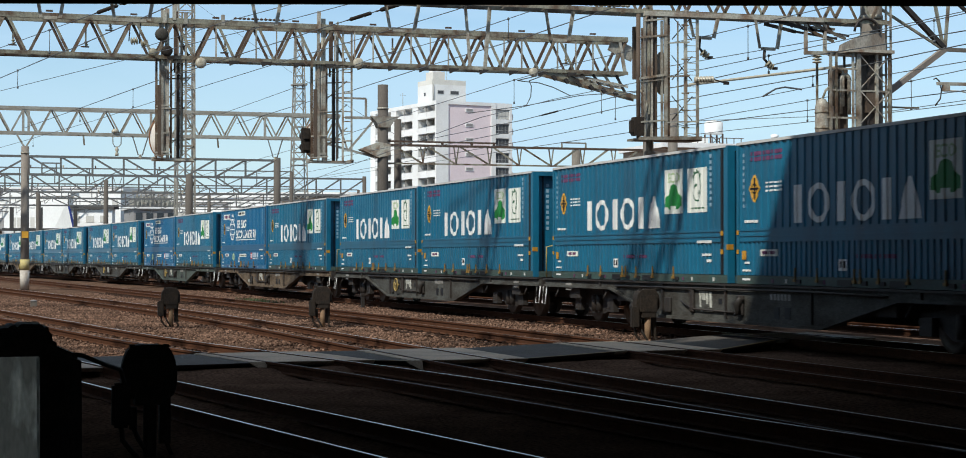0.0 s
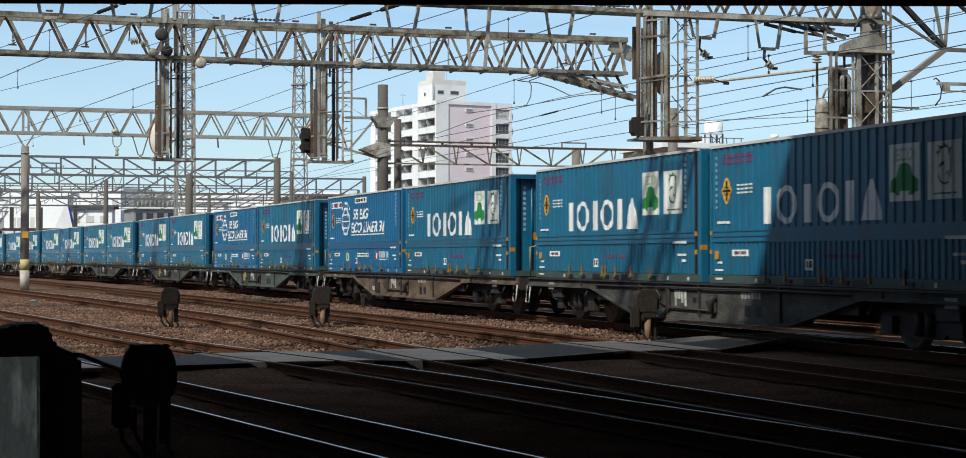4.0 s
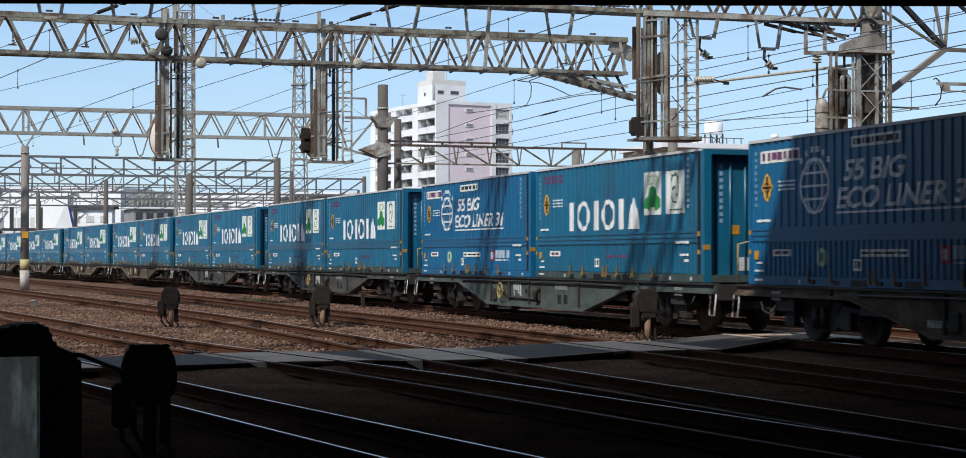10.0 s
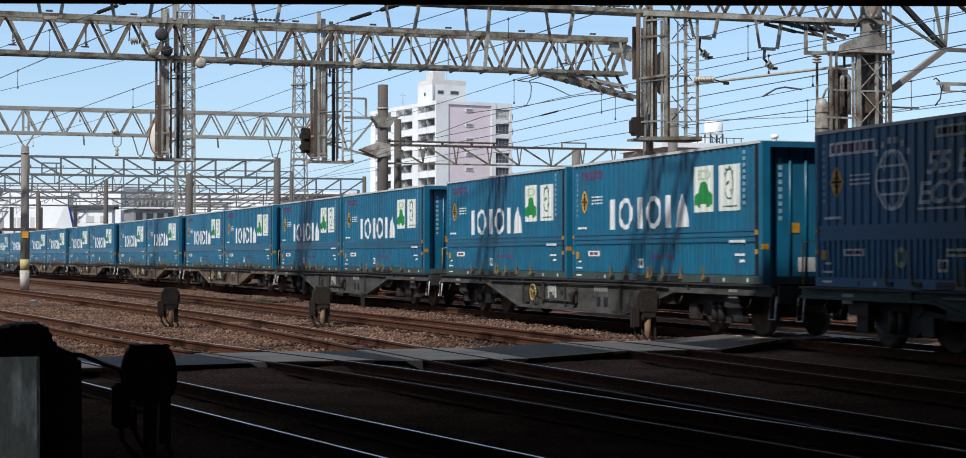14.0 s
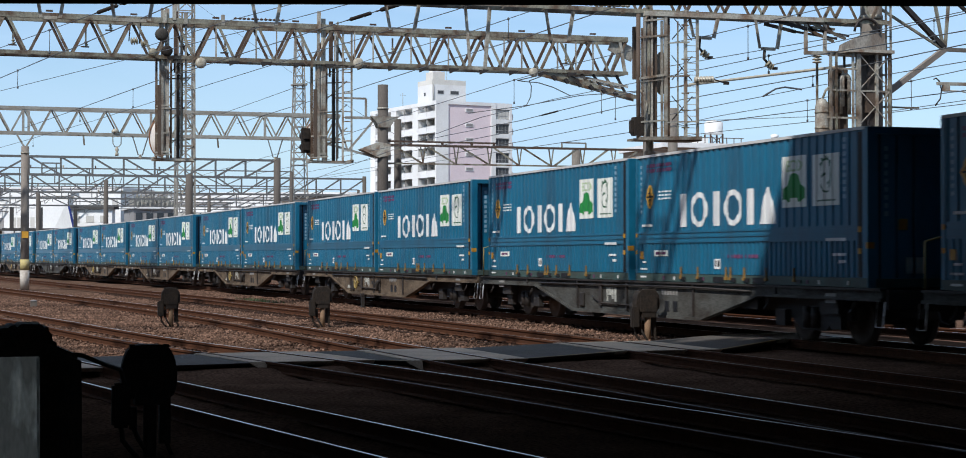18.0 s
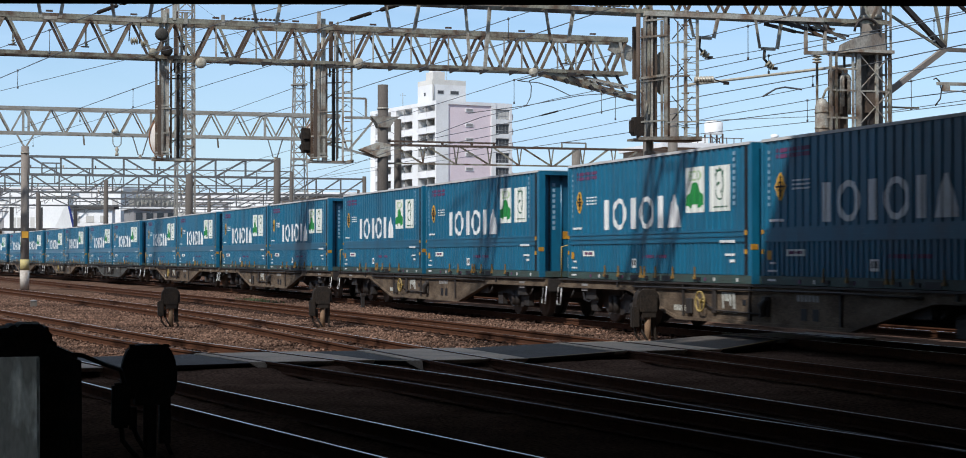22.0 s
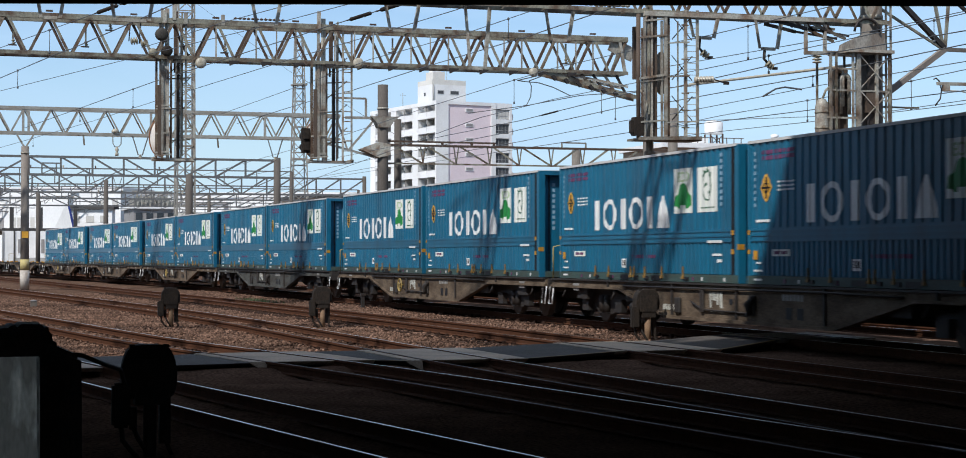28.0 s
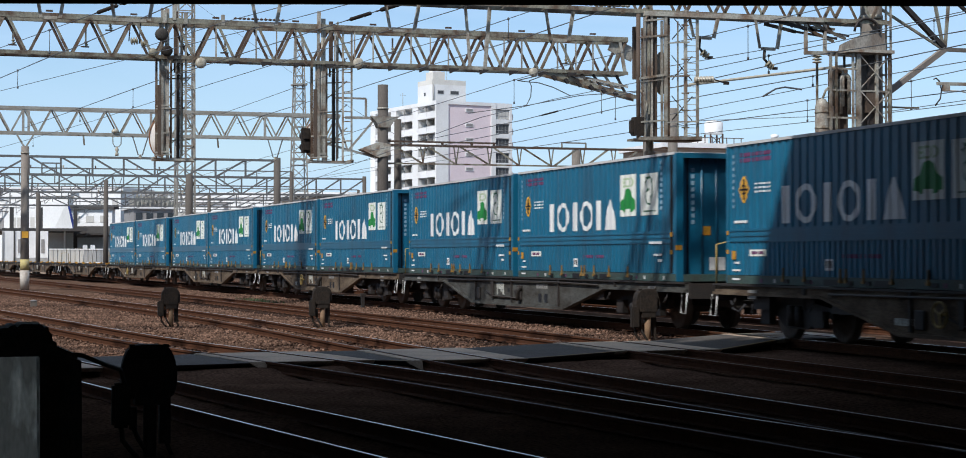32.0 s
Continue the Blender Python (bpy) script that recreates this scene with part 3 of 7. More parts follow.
def build_container(kind):
    eco = kind == "eco"
    blue = M_BLUE2 if eco else M_BLUE
    c = thing("freight_container",
              "bright blue ribbed freight container with globe drawing and white lettering" if eco else
              "blue ribbed freight container with white mark and two posters", "container", "containers on the train")
    ys = WID / 2
    # shell: end walls, roof and floor
    bm = B()
    box(bm, -HX + 0.20, HX - 0.13, -ys + 0.06, ys - 0.06, 0.1, HIG - 0.03)
    part("body", bm, blue, c)
    for face, y in ((1, ys - 0.008), (-1, -ys + 0.008)):
        bm = B()
        corr(bm, -HX + 0.10, HX - 0.12, 1.0, HIG - 0.05, y, 0.022, 0.262, face)
        part("upper_panel", bm, blue, c)
        bm = B()
        corr(bm, -HX + 0.12, HX - 0.12, 0.16, 0.76, y, 0.022, 0.175, face)
        part("lower_panel", bm, blue, c)
        bm = B()
        slab(bm, [(-HX + 0.3, 0.75), (HX - 0.12, 0.75), (HX - 0.12, 1.005), (-HX + 0.3, 1.005)], y - face * 0.03, y - face * 0.002)
        part("waist_rail", bm, blue, c)
        for z0, z1 in ((0.765, 0.80), (0.86, 0.90), (0.955, 0.99)):
            part("waist_rib", one(box, -HX + 0.3, HX - 0.12, min(y - face * 0.003, y + face * 0.012), max(y - face * 0.003, y + face * 0.012), z0, z1), blue, c)
        part("roof_edge", one(box, -HX + 0.08, HX - 0.03, min(y, y + face * 0.016), max(y, y + face * 0.016), HIG - 0.05, HIG), M_ROOF, c, "chalky white roof edge")
        part("base_rail", one(box, -HX + 0.02, HX - 0.02, min(y - face * 0.05, y + face * 0.01), max(y - face * 0.05, y + face * 0.01), 0.0, 0.15),
             M_SILL if not eco else blue, c)
    part("roof", one(box, -HX + 0.06, HX - 0.06, -ys + 0.02, ys - 0.02, HIG - 0.028, HIG - 0.002), M_ROOF, c)
    # corner posts, the near end wider with its door gear
    for x0, x1 in ((-HX, -HX + 0.16), (HX - 0.10, HX)):
        for sy in (-1, 1):
            a, b = sy * ys, sy * (ys - 0.15)
            part("corner_post", one(box, x0, x1, min(a, b), max(a, b), 0.0, HIG - 0.02), blue, c)
    part("door_seal", one(box, -HX + 0.22, -HX + 0.30, ys - 0.02, ys - 0.001, 0.16, HIG - 0.08), M_BLACK, c, "black door gap")
    part("door_seal", one(box, -HX + 0.162, -HX + 0.19, ys - 0.02, ys - 0.001, 0.16, HIG - 0.08), M_BLACK, c)
    # end walls with upright rods
    for x, sg, deep in ((-HX, -1, 0.16), (HX, 1, 0.09)):
        def across(a, b):
            """Two depths behind the end frame as x limits."""
            return min(x - sg * a, x - sg * b), max(x - sg * a, x - sg * b)

        part("end_door", one(box, *across(deep, deep + 0.03), -ys + 0.15, ys - 0.15, 0.1, HIG - 0.1), blue, c)
        for y in (-0.75, -0.3, 0.3, 0.62):
            part("lock_rod", one(tube, [(x - sg * (deep - 0.015), y, 0.15), (x - sg * (deep - 0.015), y, HIG - 0.15)], 0.022, 6), blue, c)
        part("door_seal", one(box, *across(deep - 0.004, deep), 0.91, 0.95, 0.14, HIG - 0.12), M_BLACK, c)
        part("end_header", one(box, *across(0, deep), -ys + 0.15, ys - 0.15, HIG - 0.12, HIG - 0.02), blue, c)
        part("end_sill", one(box, *across(0, deep), -ys + 0.15, ys - 0.15, 0.0, 0.14), M_SILL, c)
        bm = B()
        for i in range(9):
            box(bm, *across(deep - 0.006, deep - 0.001), 0.775, 0.845, 2.18 - 0.13 * i, 2.26 - 0.13 * i)
        part("end_writing", bm, M_PALEBLUE, c, "column of unreadable white characters")
        part("end_label", one(box, *across(deep - 0.008, deep - 0.001), 0.42, 0.60, 0.92, 1.10), M_YELLOW, c, "small yellow plate")
        part("end_label", one(box, *across(deep - 0.008, deep - 0.001), 0.10, 0.45, 0.22, 0.48), M_ROOF, c)
    y = ys - 0.004
    # yellow reflectors and hinges
    for z in (0.58, 0.93):
        part("reflector", one(box, -HX + 0.19, -HX + 0.27, y, y + 0.02, z - 0.045, z + 0.045), M_YELLOW, c)
        part("reflector", one(box, HX - 0.10, HX - 0.03, ys, ys + 0.012, z - 0.04, z + 0.04), M_YELLOW, c)
    part("band_mark", one(box, -HX - 0.004, -HX + 0.05, ys - 0.12, ys + 0.004, 0.62, 0.72), M_YELLOW, c, "yellow band on the corner post")
    # tie-down bars over the base rail; fork pockets, plates blackened for the shade of their openings
    for u in (2.22, 2.97, 4.17, 4.35, 4.90, 5.74, 6.75):
        bm = B()
        x = HX - u
        slab(bm, [(x - 0.026, 0.10), (x + 0.018, 0.10), (x + 0.010, 0.17), (x + 0.008, 0.28), (x - 0.006, 0.30), (x - 0.011, 0.17)], y, y + 0.03)
        box(bm, x - 0.05, x + 0.03, y, y + 0.045, 0.06, 0.11)
        part("tie_bar", bm, M_TIE, c, "rusty yellow tie-down bar")
    for u0, u1 in ((3.62, 4.08), (5.22, 5.68)):
        part("fork_pocket", one(box, HX - u1, HX - u0, y, y + 0.016, 0.015, 0.115), M_BLACK, c)
    for u in (2.32, 4.46, 5.0, 6.9, 3.1):
        part("latch", one(box, HX - u - 0.10, HX - u + 0.06, y, y + 0.03, 0.03, 0.10), M_BLACK, c)
    for u in (1.4, 1.9, 3.2, 7.2, 7.6, 8.55):
        part("drain_plate", one(box, HX - u - 0.03, HX - u + 0.03, y, y + 0.018, 0.03, 0.10), M_RED if u in (1.4, 3.2, 7.2) else M_ROOF, c)
    # markings common to both
    d = [(0.69 - 0.24, 1.71), (0.69, 1.46), (0.69 + 0.24, 1.71), (0.69, 1.96)]
    part("diamond_mark", one(outline, d, y), M_ORANGE, c, "orange diamond mark")
    bm = B()
    plate(bm, 0.50, 0.88, 1.695, 1.725, y + 0.004)
    plate(bm, 0.675, 0.705, 1.52, 1.90, y + 0.004)
    ring(bm, 0.69, 1.71, 0.09, 0.09, 0.02, y + 0.004, 14)
    part("diamond_cross", bm, M_BLACK, c)
    bm = B()
    for z in (1.64, 1.71, 1.78):
        bars(bm, 1.12, 1.74, z, z + 0.035, 6, y, int(z * 100))
    part("small_writing", bm, M_WHITE, c, "small unreadable white writing")
    bm = B()
    for i in range(9):
        plate(bm, 8.36, 8.45, 2.36 - 0.115 * i, 2.43 - 0.115 * i, y)
        plate(bm, 0.26, 0.32, 2.30 - 0.115 * i, 2.36 - 0.115 * i, y)
    part("column_writing", bm, M_PALEBLUE, c, "column of pale characters")
    for u0, u1, z0, z1 in ((0.33, 0.82, 1.10, 1.15), (7.82, 8.46, 0.745, 0.80), (8.0, 8.45, 0.50, 0.55), (8.2, 8.45, 0.38, 0.44), (0.25, 0.55, 0.22, 0.26), (0.25, 0.55, 0.06, 0.10), (0.3, 0.5, 0.36, 0.40)):
        bm = B()
        bars(bm, u0, u1, z0, z1, 7, y + 0.008, int(u0 * 10), 0.12)
        part("white_label", bm, M_WHITE, c)
    part("yellow_plate", one(plate, 0.22, 0.38, 0.44, 0.60, y), M_YELLOW, c)
    bm = B()
    plate(bm, 0.93, 1.54, 0.50, 0.62, y)
    part("paper_label", bm, M_POSTER, c, "white label with unreadable red writing")
    bm = B()
    bars(bm, 0.97, 1.50, 0.53, 0.59, 5, y + 0.004, 3)
    part("label_writing", bm, M_RED, c)
    part("placard", one(plate, 3.62, 3.92, 0.26, 0.45, y), M_WHITE, c, "white placard")
    part("placard_lines", one(bars, 3.68, 3.86, 0.30, 0.42, 2, y + 0.004, 9), M_BLACK, c)
    if not eco:
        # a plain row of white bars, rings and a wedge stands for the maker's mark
        z0, z1 = 1.07, 1.72
        for u0, u1 in ((2.17, 2.44), (3.58, 3.84), (4.96, 5.22)):
            part("white_bar", one(plate, u0, u1, z0, z1, y), M_WHITE, c, "plain white upright bar")
        for u in (2.98, 4.42):
            part("white_ring", one(ring, u, (z0 + z1) / 2, 0.36, 0.335, 0.125, y, 30, 0.004, 0.8), M_WHITE, c, "plain white ring")
        part("white_wedge", one(outline, [(5.44, z0), (6.10, z0), (5.83, z1), (5.71, z1)], y), M_WHITE, c, "plain white wedge")
        # two posters
        p = part("poster", one(plate, 6.28, 7.16, 1.34, 2.22, y), M_POSTER, c, "white poster with a green car drawing")
        bm = B()
        outline(bm, [(6.34, 1.48), (6.36, 1.66), (6.48, 1.72), (6.56, 1.88), (6.72, 1.93), (6.90, 1.88), (6.97, 1.72), (7.09, 1.66), (7.11, 1.48),
                     (7.0, 1.48), (6.96, 1.43), (6.86, 1.43), (6.82, 1.50), (6.62, 1.50), (6.58, 1.43), (6.48, 1.43), (6.44, 1.48)], y + 0.004)
        part("car_drawing", bm, M_GREEN, p)
        words("poster_word", "ECO", 0.27, HX - 6.44, 1.96, y + 0.005, M_PALE, p, 0, 0.55)
        p = part("poster", one(plate, 7.34, 8.25, 1.34, 2.20, y), M_POSTER, c, "white poster with a green line drawing")
        bm = B()
        ring(bm, 7.80, 1.84, 0.19, 0.29, 0.03, y + 0.004, 22)
        for i in range(5):
            a0 = 0.5 + 0.45 * i
            outline(bm, [(7.80 + 0.19 * math.cos(a0), 1.88 + 0.25 * math.sin(a0)), (7.80 + 0.19 * math.cos(a0 + 0.4), 1.88 + 0.25 * math.sin(a0 + 0.4)),
                         (7.80 + 0.27 * math.cos(a0 + 0.3), 1.88 + 0.31 * math.sin(a0 + 0.3))], y + 0.004)
        outline(bm, [(7.70, 1.80), (7.78, 1.86), (7.76, 1.90), (7.68, 1.84)], y + 0.0045)
        outline(bm, [(7.83, 1.68), (7.92, 1.74), (7.90, 1.78), (7.82, 1.72)], y + 0.0045)
        part("line_drawing", bm, M_DKGREEN, p)
        part("poster_line", one(bars, 7.5, 8.1, 1.41, 1.44, 6, y + 0.004, 4), M_DKGREEN, p)
        bm = B()
        for z in (2.20, 2.30):
            bars(bm, 0.50, 1.75, z, z + 0.075, 8, y, int(z * 100))
        part("red_writing", bm, M_RED, c, "faded red unreadable writing")
        part("red_writing", one(bars, 4.15, 5.4, 0.46, 0.53, 9, y, 6, 0.4), M_RED, c)
    else:
        # globe drawing
        bm = B()
        cu, cz, ru, rz = 2.38, 1.68, 0.48, 0.48
        ring(bm, cu, cz, ru, rz, 0.055, y, 34)
        ring(bm, cu, cz, 0.27, rz - 0.03, 0.035, y + 0.0006, 30, 0.004, 0.4)
        plate(bm, cu - 0.02, cu + 0.02, cz - rz + 0.05, cz + rz - 0.05, y + 0.0012)
        for z, h in ((0.0, 0.47), (0.22, 0.41), (-0.22, 0.41)):
            plate(bm, cu - h, cu + h, cz + z - 0.02, cz + z + 0.02, y + 0.0018)
        part("globe_drawing", bm, M_WHITE, c, "white line drawing of a globe")
        bm = B()
        for i in range(6):
            a = 2.35 - i * 0.32
            u, z = cu - 0.62 * math.cos(a) * -1, cz + 0.62 * math.sin(a)
            plate(bm, u - 0.04, u + 0.04, z - 0.05, z + 0.05, y)
        part("arc_writing", bm, M_WHITE, c)
        words("lettering", "55 BIG", 0.47, HX - 3.30, 1.73, y + 0.006, M_WHITE, c, 0.25, 1.92, "bold white slanted lettering")
        words("lettering", "ECO LINER 31", 0.47, HX - 3.08, 1.29, y + 0.006, M_WHITE, c, 0.25, 4.02, "bold white slanted lettering")
        part("underline", one(plate, 3.08, 7.09, 1.195, 1.23, y), M_WHITE, c)
        for u0, u1, z0, z1, n in ((0.43, 1.89, 2.14, 2.36, 7), (3.57, 5.08, 2.25, 2.43, 10), (3.86, 5.28, 0.49, 0.61, 11)):
            q = part("strip_label", one(plate, u0, u1, z0, z1, y), M_POSTER, c, "white strip label with unreadable red and black writing")
            part("label_writing", one(bars, u0 + 0.05, u1 - 0.05, z0 + 0.04, z1 - 0.04, n, y + 0.004, n), M_RED if n == 7 else M_BLACK, q)
        bm = B()
        outline(bm, [(2.63 + 0.16 * math.cos(0.393 * i), 0.48 + 0.165 * math.sin(0.393 * i)) for i in range(16)], y)
        part("oval_badge", bm, M_PALE, c, "pale green oval badge")
        part("badge_mark", one(bars, 2.55, 2.71, 0.40, 0.56, 2, y + 0.004, 12), M_BLUE2, c)
        part("company_badge", one(plate, 6.15, 6.40, 0.38, 0.66, y), M_REDB, c, "small red and white badge")
        part("company_badge_line", one(bars, 6.2, 6.35, 0.43, 0.61, 2, y + 0.004, 14), M_WHITE, c)
        for i in range(4):
            u = 6.46 + i * 0.28
            part("company_mark", one(plate, u, u + 0.22, 0.46, 0.655, y), M_FADEW, c, "plain pale block")
        part("company_line", one(bars, 6.46, 7.55, 0.385, 0.42, 12, y, 5), M_WHITE, c)
    painted_on(c)
    return c


def wheelset_mesh():
    bm = B()
    for s in (-1, 1):
        prof = [(0.40, 0.0), (0.405, 0.02), (0.402, 0.10), (0.43, 0.115), (0.43, 0.135), (0.35, 0.137), (0.16, 0.09), (0.13, 0.13), (0.13, 0.16), (0.0, 0.16)]
        lathe(bm, [(0.0, -0.02 * s + s * 0.66), (0.12, s * 0.68), (0.14, s * 0.63), (0.34, s * 0.61)] + [(r, s * (0.62 - h)) for r, h in prof], (0, 0, 0), "y", 28)
    tube(bm, [(0, -0.75, 0), (0, 0.75, 0)], 0.07, 12)
    return mesh("wheelset", bm, M_TREAD)


def build_wagon(kind, loaded):
    paint = {"grey": M_GREY, "green": M_SAGE}.get(kind, M_BROWN)
    w = thing("container_wagon", {"grey": "dark grey grimy steel container flat wagon", "green": "faded grey-green steel container flat wagon"}.get(kind, "weathered brown steel container flat wagon")
              + (" carrying blue containers" if loaded else ", running empty"), "freight wagon", "wagons of the train")
    half = 9.75
    part("deck_frame", one(box, -half, half, -1.05, 1.05, 0.80, 0.96), M_DARK, w)
    for s in (-1, 1):
        y0, y1 = sorted((s * 1.18, s * 1.26))
        o = [(-half, 0.84), (-half, 1.01), (half, 1.01), (half, 0.84), (5.75, 0.84), (3.3, 0.33), (-3.3, 0.33), (-5.75, 0.84)]
        part("side_sill", one(slab, o, y0, y1), paint, w)
        fl = [(-half, 0.82), (-half, 0.87), (-5.75, 0.87), (-3.3, 0.36), (3.3, 0.36), (5.75, 0.87), (half, 0.87), (half, 0.82), (5.72, 0.82), (3.28, 0.30), (-3.28, 0.30), (-5.72, 0.82)]
        part("sill_flange", one(slab, fl, *sorted((s * 1.16, s * 1.31))), paint, w)
        part("top_flange", one(box, -half, half, *sorted((s * 1.14, s * 1.31)), 0.985, 1.02), M_DARK, w)
        for x in (-6.3, -3.0, 0.2, 3.0, 6.3):
            part("stiffener", one(box, x - 0.03, x + 0.03, *sorted((s * 1.255, s * 1.30)), 0.38 if abs(x) < 4 else 0.86, 0.985), M_DARK, w)
        # plain pale shapes for the operator's mark, number and notice plates
        if s > 0:
            bm = B()
            for a, b, zz in ((0.80, 0.90, 0.56), (0.95, 1.04, 0.62), (1.08, 1.24, 0.70), (1.27, 1.33, 0.56)):
                slab(bm, [(a, zz), (b, zz), (b + 0.03, 0.86), (a + 0.03, 0.86)], 1.262, 1.266)
            box(bm, 0.74, 1.30, 1.262, 1.266, 0.48, 0.51)
            part("pale_mark", bm, M_CREAM, w, "plain pale painted shapes")
            bm = B()
            for i in range(6):
                box(bm, -2.25 + 0.13 * i, -2.16 + 0.13 * i, 1.262, 1.266, 0.76, 0.87)
            part("pale_writing", bm, M_FADE, w, "faded unreadable number")
            if kind == "brown":
                bm = B()
                for i in range(5):
                    box(bm, 2.95 + 0.11 * i, 3.03 + 0.11 * i, 1.262, 1.266, 0.47, 0.58)
                part("pale_writing", bm, M_CREAM, w, "unreadable white letters")
            # slots are flat plates, black in place of the shade in an opening
            for x in (-1.75, -2.15, 0.45):
                part("slot", one(box, x - 0.10, x + 0.10, 1.262, 1.268, 0.44, 0.64) if x < 0 else one(box, x - 0.07, x + 0.07, 1.262, 1.268, 0.64, 0.74), M_BLACK, w)
    # brake levers, valve boxes and pipes on the near and far faces of the sills
    for s in (-1, 1):
        for x, w_, z0, z1 in ((2.72, 0.26, 0.42, 0.72), (1.62, 0.16, 0.46, 0.92), (-0.42, 0.24, 0.46, 0.82)):
            bm = B()
            box(bm, x - w_ / 2, x + w_ / 2, *sorted((s * 1.262, s * 1.315)), z0, z1)
            bmesh.ops.bevel(bm, geom=bm.edges[:], offset=0.015, segments=1, affect="EDGES")
            part("valve_box", bm, M_DARK, w)
        part("brake_pipe", one(tube, [(-5.4, s * 1.30, 0.90), (-3.0, s * 1.31, 0.93), (0.5, s * 1.31, 0.92), (5.4, s * 1.30, 0.90)], 0.022, 6), M_DARK, w)
        part("brake_lever", one(tube, [(2.1, s * 1.30, 0.66), (1.6, s * 1.30, 0.52), (-0.4, s * 1.29, 0.50)], 0.018, 6), M_DARK, w)
        part("gear_lump", one(tube, [(-0.55, s * 1.33, 0.78), (-0.40, s * 1.36, 0.66), (-0.46, s * 1.35, 0.52), (-0.30, s * 1.34, 0.46)], [0.05, 0.09, 0.06, 0.03], 7), M_DARK, w)
        for x in (-8.9, -6.0, 6.0, 8.9):
            part("hanging_hook", one(tube, [(x, s * 1.22, 0.84), (x + 0.03, s * 1.28, 0.66), (x + 0.12, s * 1.28, 0.60)], 0.02, 6), M_DARK, w)
        for x in (-8.0, -5.2, 5.2, 8.0):
            part("spring_plank", one(box, x - 0.3, x + 0.3, *sorted((s * 1.05, s * 1.20)), 0.58, 0.80), M_DARK, w)
    for x in (-8.2, 8.2):
        part("notice_board", one(box, x - 0.17, x + 0.17, 1.262, 1.28, 0.76, 0.92), M_FADE, w, "small faded notice board")
    # brake gear and tanks below the floor
    part("air_tank", one(tube, [(-1.6, 0.55, 0.55), (0.2, 0.55, 0.55)], 0.19, 14), M_DARK, w)
    part("brake_box", one(box, -3.6, -2.9, 0.95, 1.22, 0.38, 0.75), M_DARK, w)
    part("brake_box", one(box, 3.1, 3.8, 0.80, 1.15, 0.36, 0.75), M_DARK, w)
    part("centre_beam", one(box, -half, half, -0.25, 0.25, 0.52, 0.80), M_DARK, w)
    bm = B()
    for i in range(18):
        a, b = 2 * math.pi * i / 18, 2 * math.pi * (i + 1) / 18
        tube(bm, [(2.10 + 0.19 * math.cos(a), 1.36, 0.67 + 0.19 * math.sin(a)), (2.10 + 0.19 * math.cos(b), 1.36, 0.67 + 0.19 * math.sin(b))], 0.019, 6, False)
    for i in range(3):
        a = 2.1 * i + 0.5
        bar(bm, (2.10, 1.36, 0.67), (2.10 + 0.19 * math.cos(a), 1.36, 0.67 + 0.19 * math.sin(a)), 0.025)
    tube(bm, [(2.10, 1.2, 0.67), (2.10, 1.37, 0.67)], 0.03, 8)
    part("brake_wheel", bm, M_HANDY, w, "yellow hand brake wheel")
    for x in (-half, half):
        sg = 1 if x > 0 else -1
        part("end_beam", one(box, min(x, x + sg * 0.08), max(x, x + sg * 0.08), -1.2, 1.2, 0.70, 1.0), M_DARK, w)
        bm = B()
        tube(bm, [(x + sg * 0.06, 0, 0.80), (x + sg * 0.36, 0, 0.80)], 0.07, 10)
        box(bm, min(x + sg * 0.28, x + sg * 0.47), max(x + sg * 0.28, x + sg * 0.47), -0.14, 0.14, 0.66, 0.94)
        part("coupler", bm, M_DARK, w)
        part("brake_hose", one(tube, [(x + sg * 0.1, 0.35, 0.75), (x + sg * 0.25, 0.36, 0.5), (x + sg * 0.4, 0.3, 0.45), (x + sg * 0.5, 0.22, 0.6)], 0.022, 6), M_BLACK, w)
        # foot step hanging from the corner, hand rail
        bm = B()
        u0, u1 = x - sg * 0.12, x + sg * 0.10
        tube(bm, [(u0, 1.27, 0.82), (u0, 1.31, 0.42), (u1, 1.31, 0.42), (u1, 1.27, 0.82)], 0.012, 6)
        part("foot_step", bm, M_WHITE, w, "white-painted steel foot step")
    bm = B()
    x = half + 0.03
    tube(bm, [(x, 1.22, 0.95), (x, 1.22, 1.75), (x, 0.92, 1.82), (x, 0.70, 1.75), (x, 0.70, 0.95)], 0.018, 6)
    part("hand_rail", bm, M_HANDY, w, "thin hand rail at the wagon's end")
    for bx_ in (-7.1, 7.1):
        bg = thing("bogie", "", "")
        bg.parent = w
        bg.matrix_basis = Matrix.Translation((bx_, 0, 0.05))
        for s in (-1, 1):
            y0, y1 = sorted((s * 0.86, s * 0.98))
            o = [(-1.25, 0.42), (-1.25, 0.60), (-0.7, 0.66), (-0.45, 0.76), (0.45, 0.76), (0.7, 0.66), (1.25, 0.60), (1.25, 0.42), (0.75, 0.42), (0.4, 0.22), (-0.4, 0.22), (-0.75, 0.42)]
            part("side_frame", one(slab, o, y0, y1), M_DARK, bg)
            for u in (-0.95, 0.95):
                part("axle_box", one(box, u - 0.17, u + 0.17, *sorted((s * 0.97, s * 1.10)), 0.27, 0.55), M_DARK, bg)
            for u in (-0.14, 0.14):
                part("spring", one(tube, [(u, s * 1.0, 0.26), (u, s * 1.0, 0.62)], 0.09, 10), M_DARK, bg)
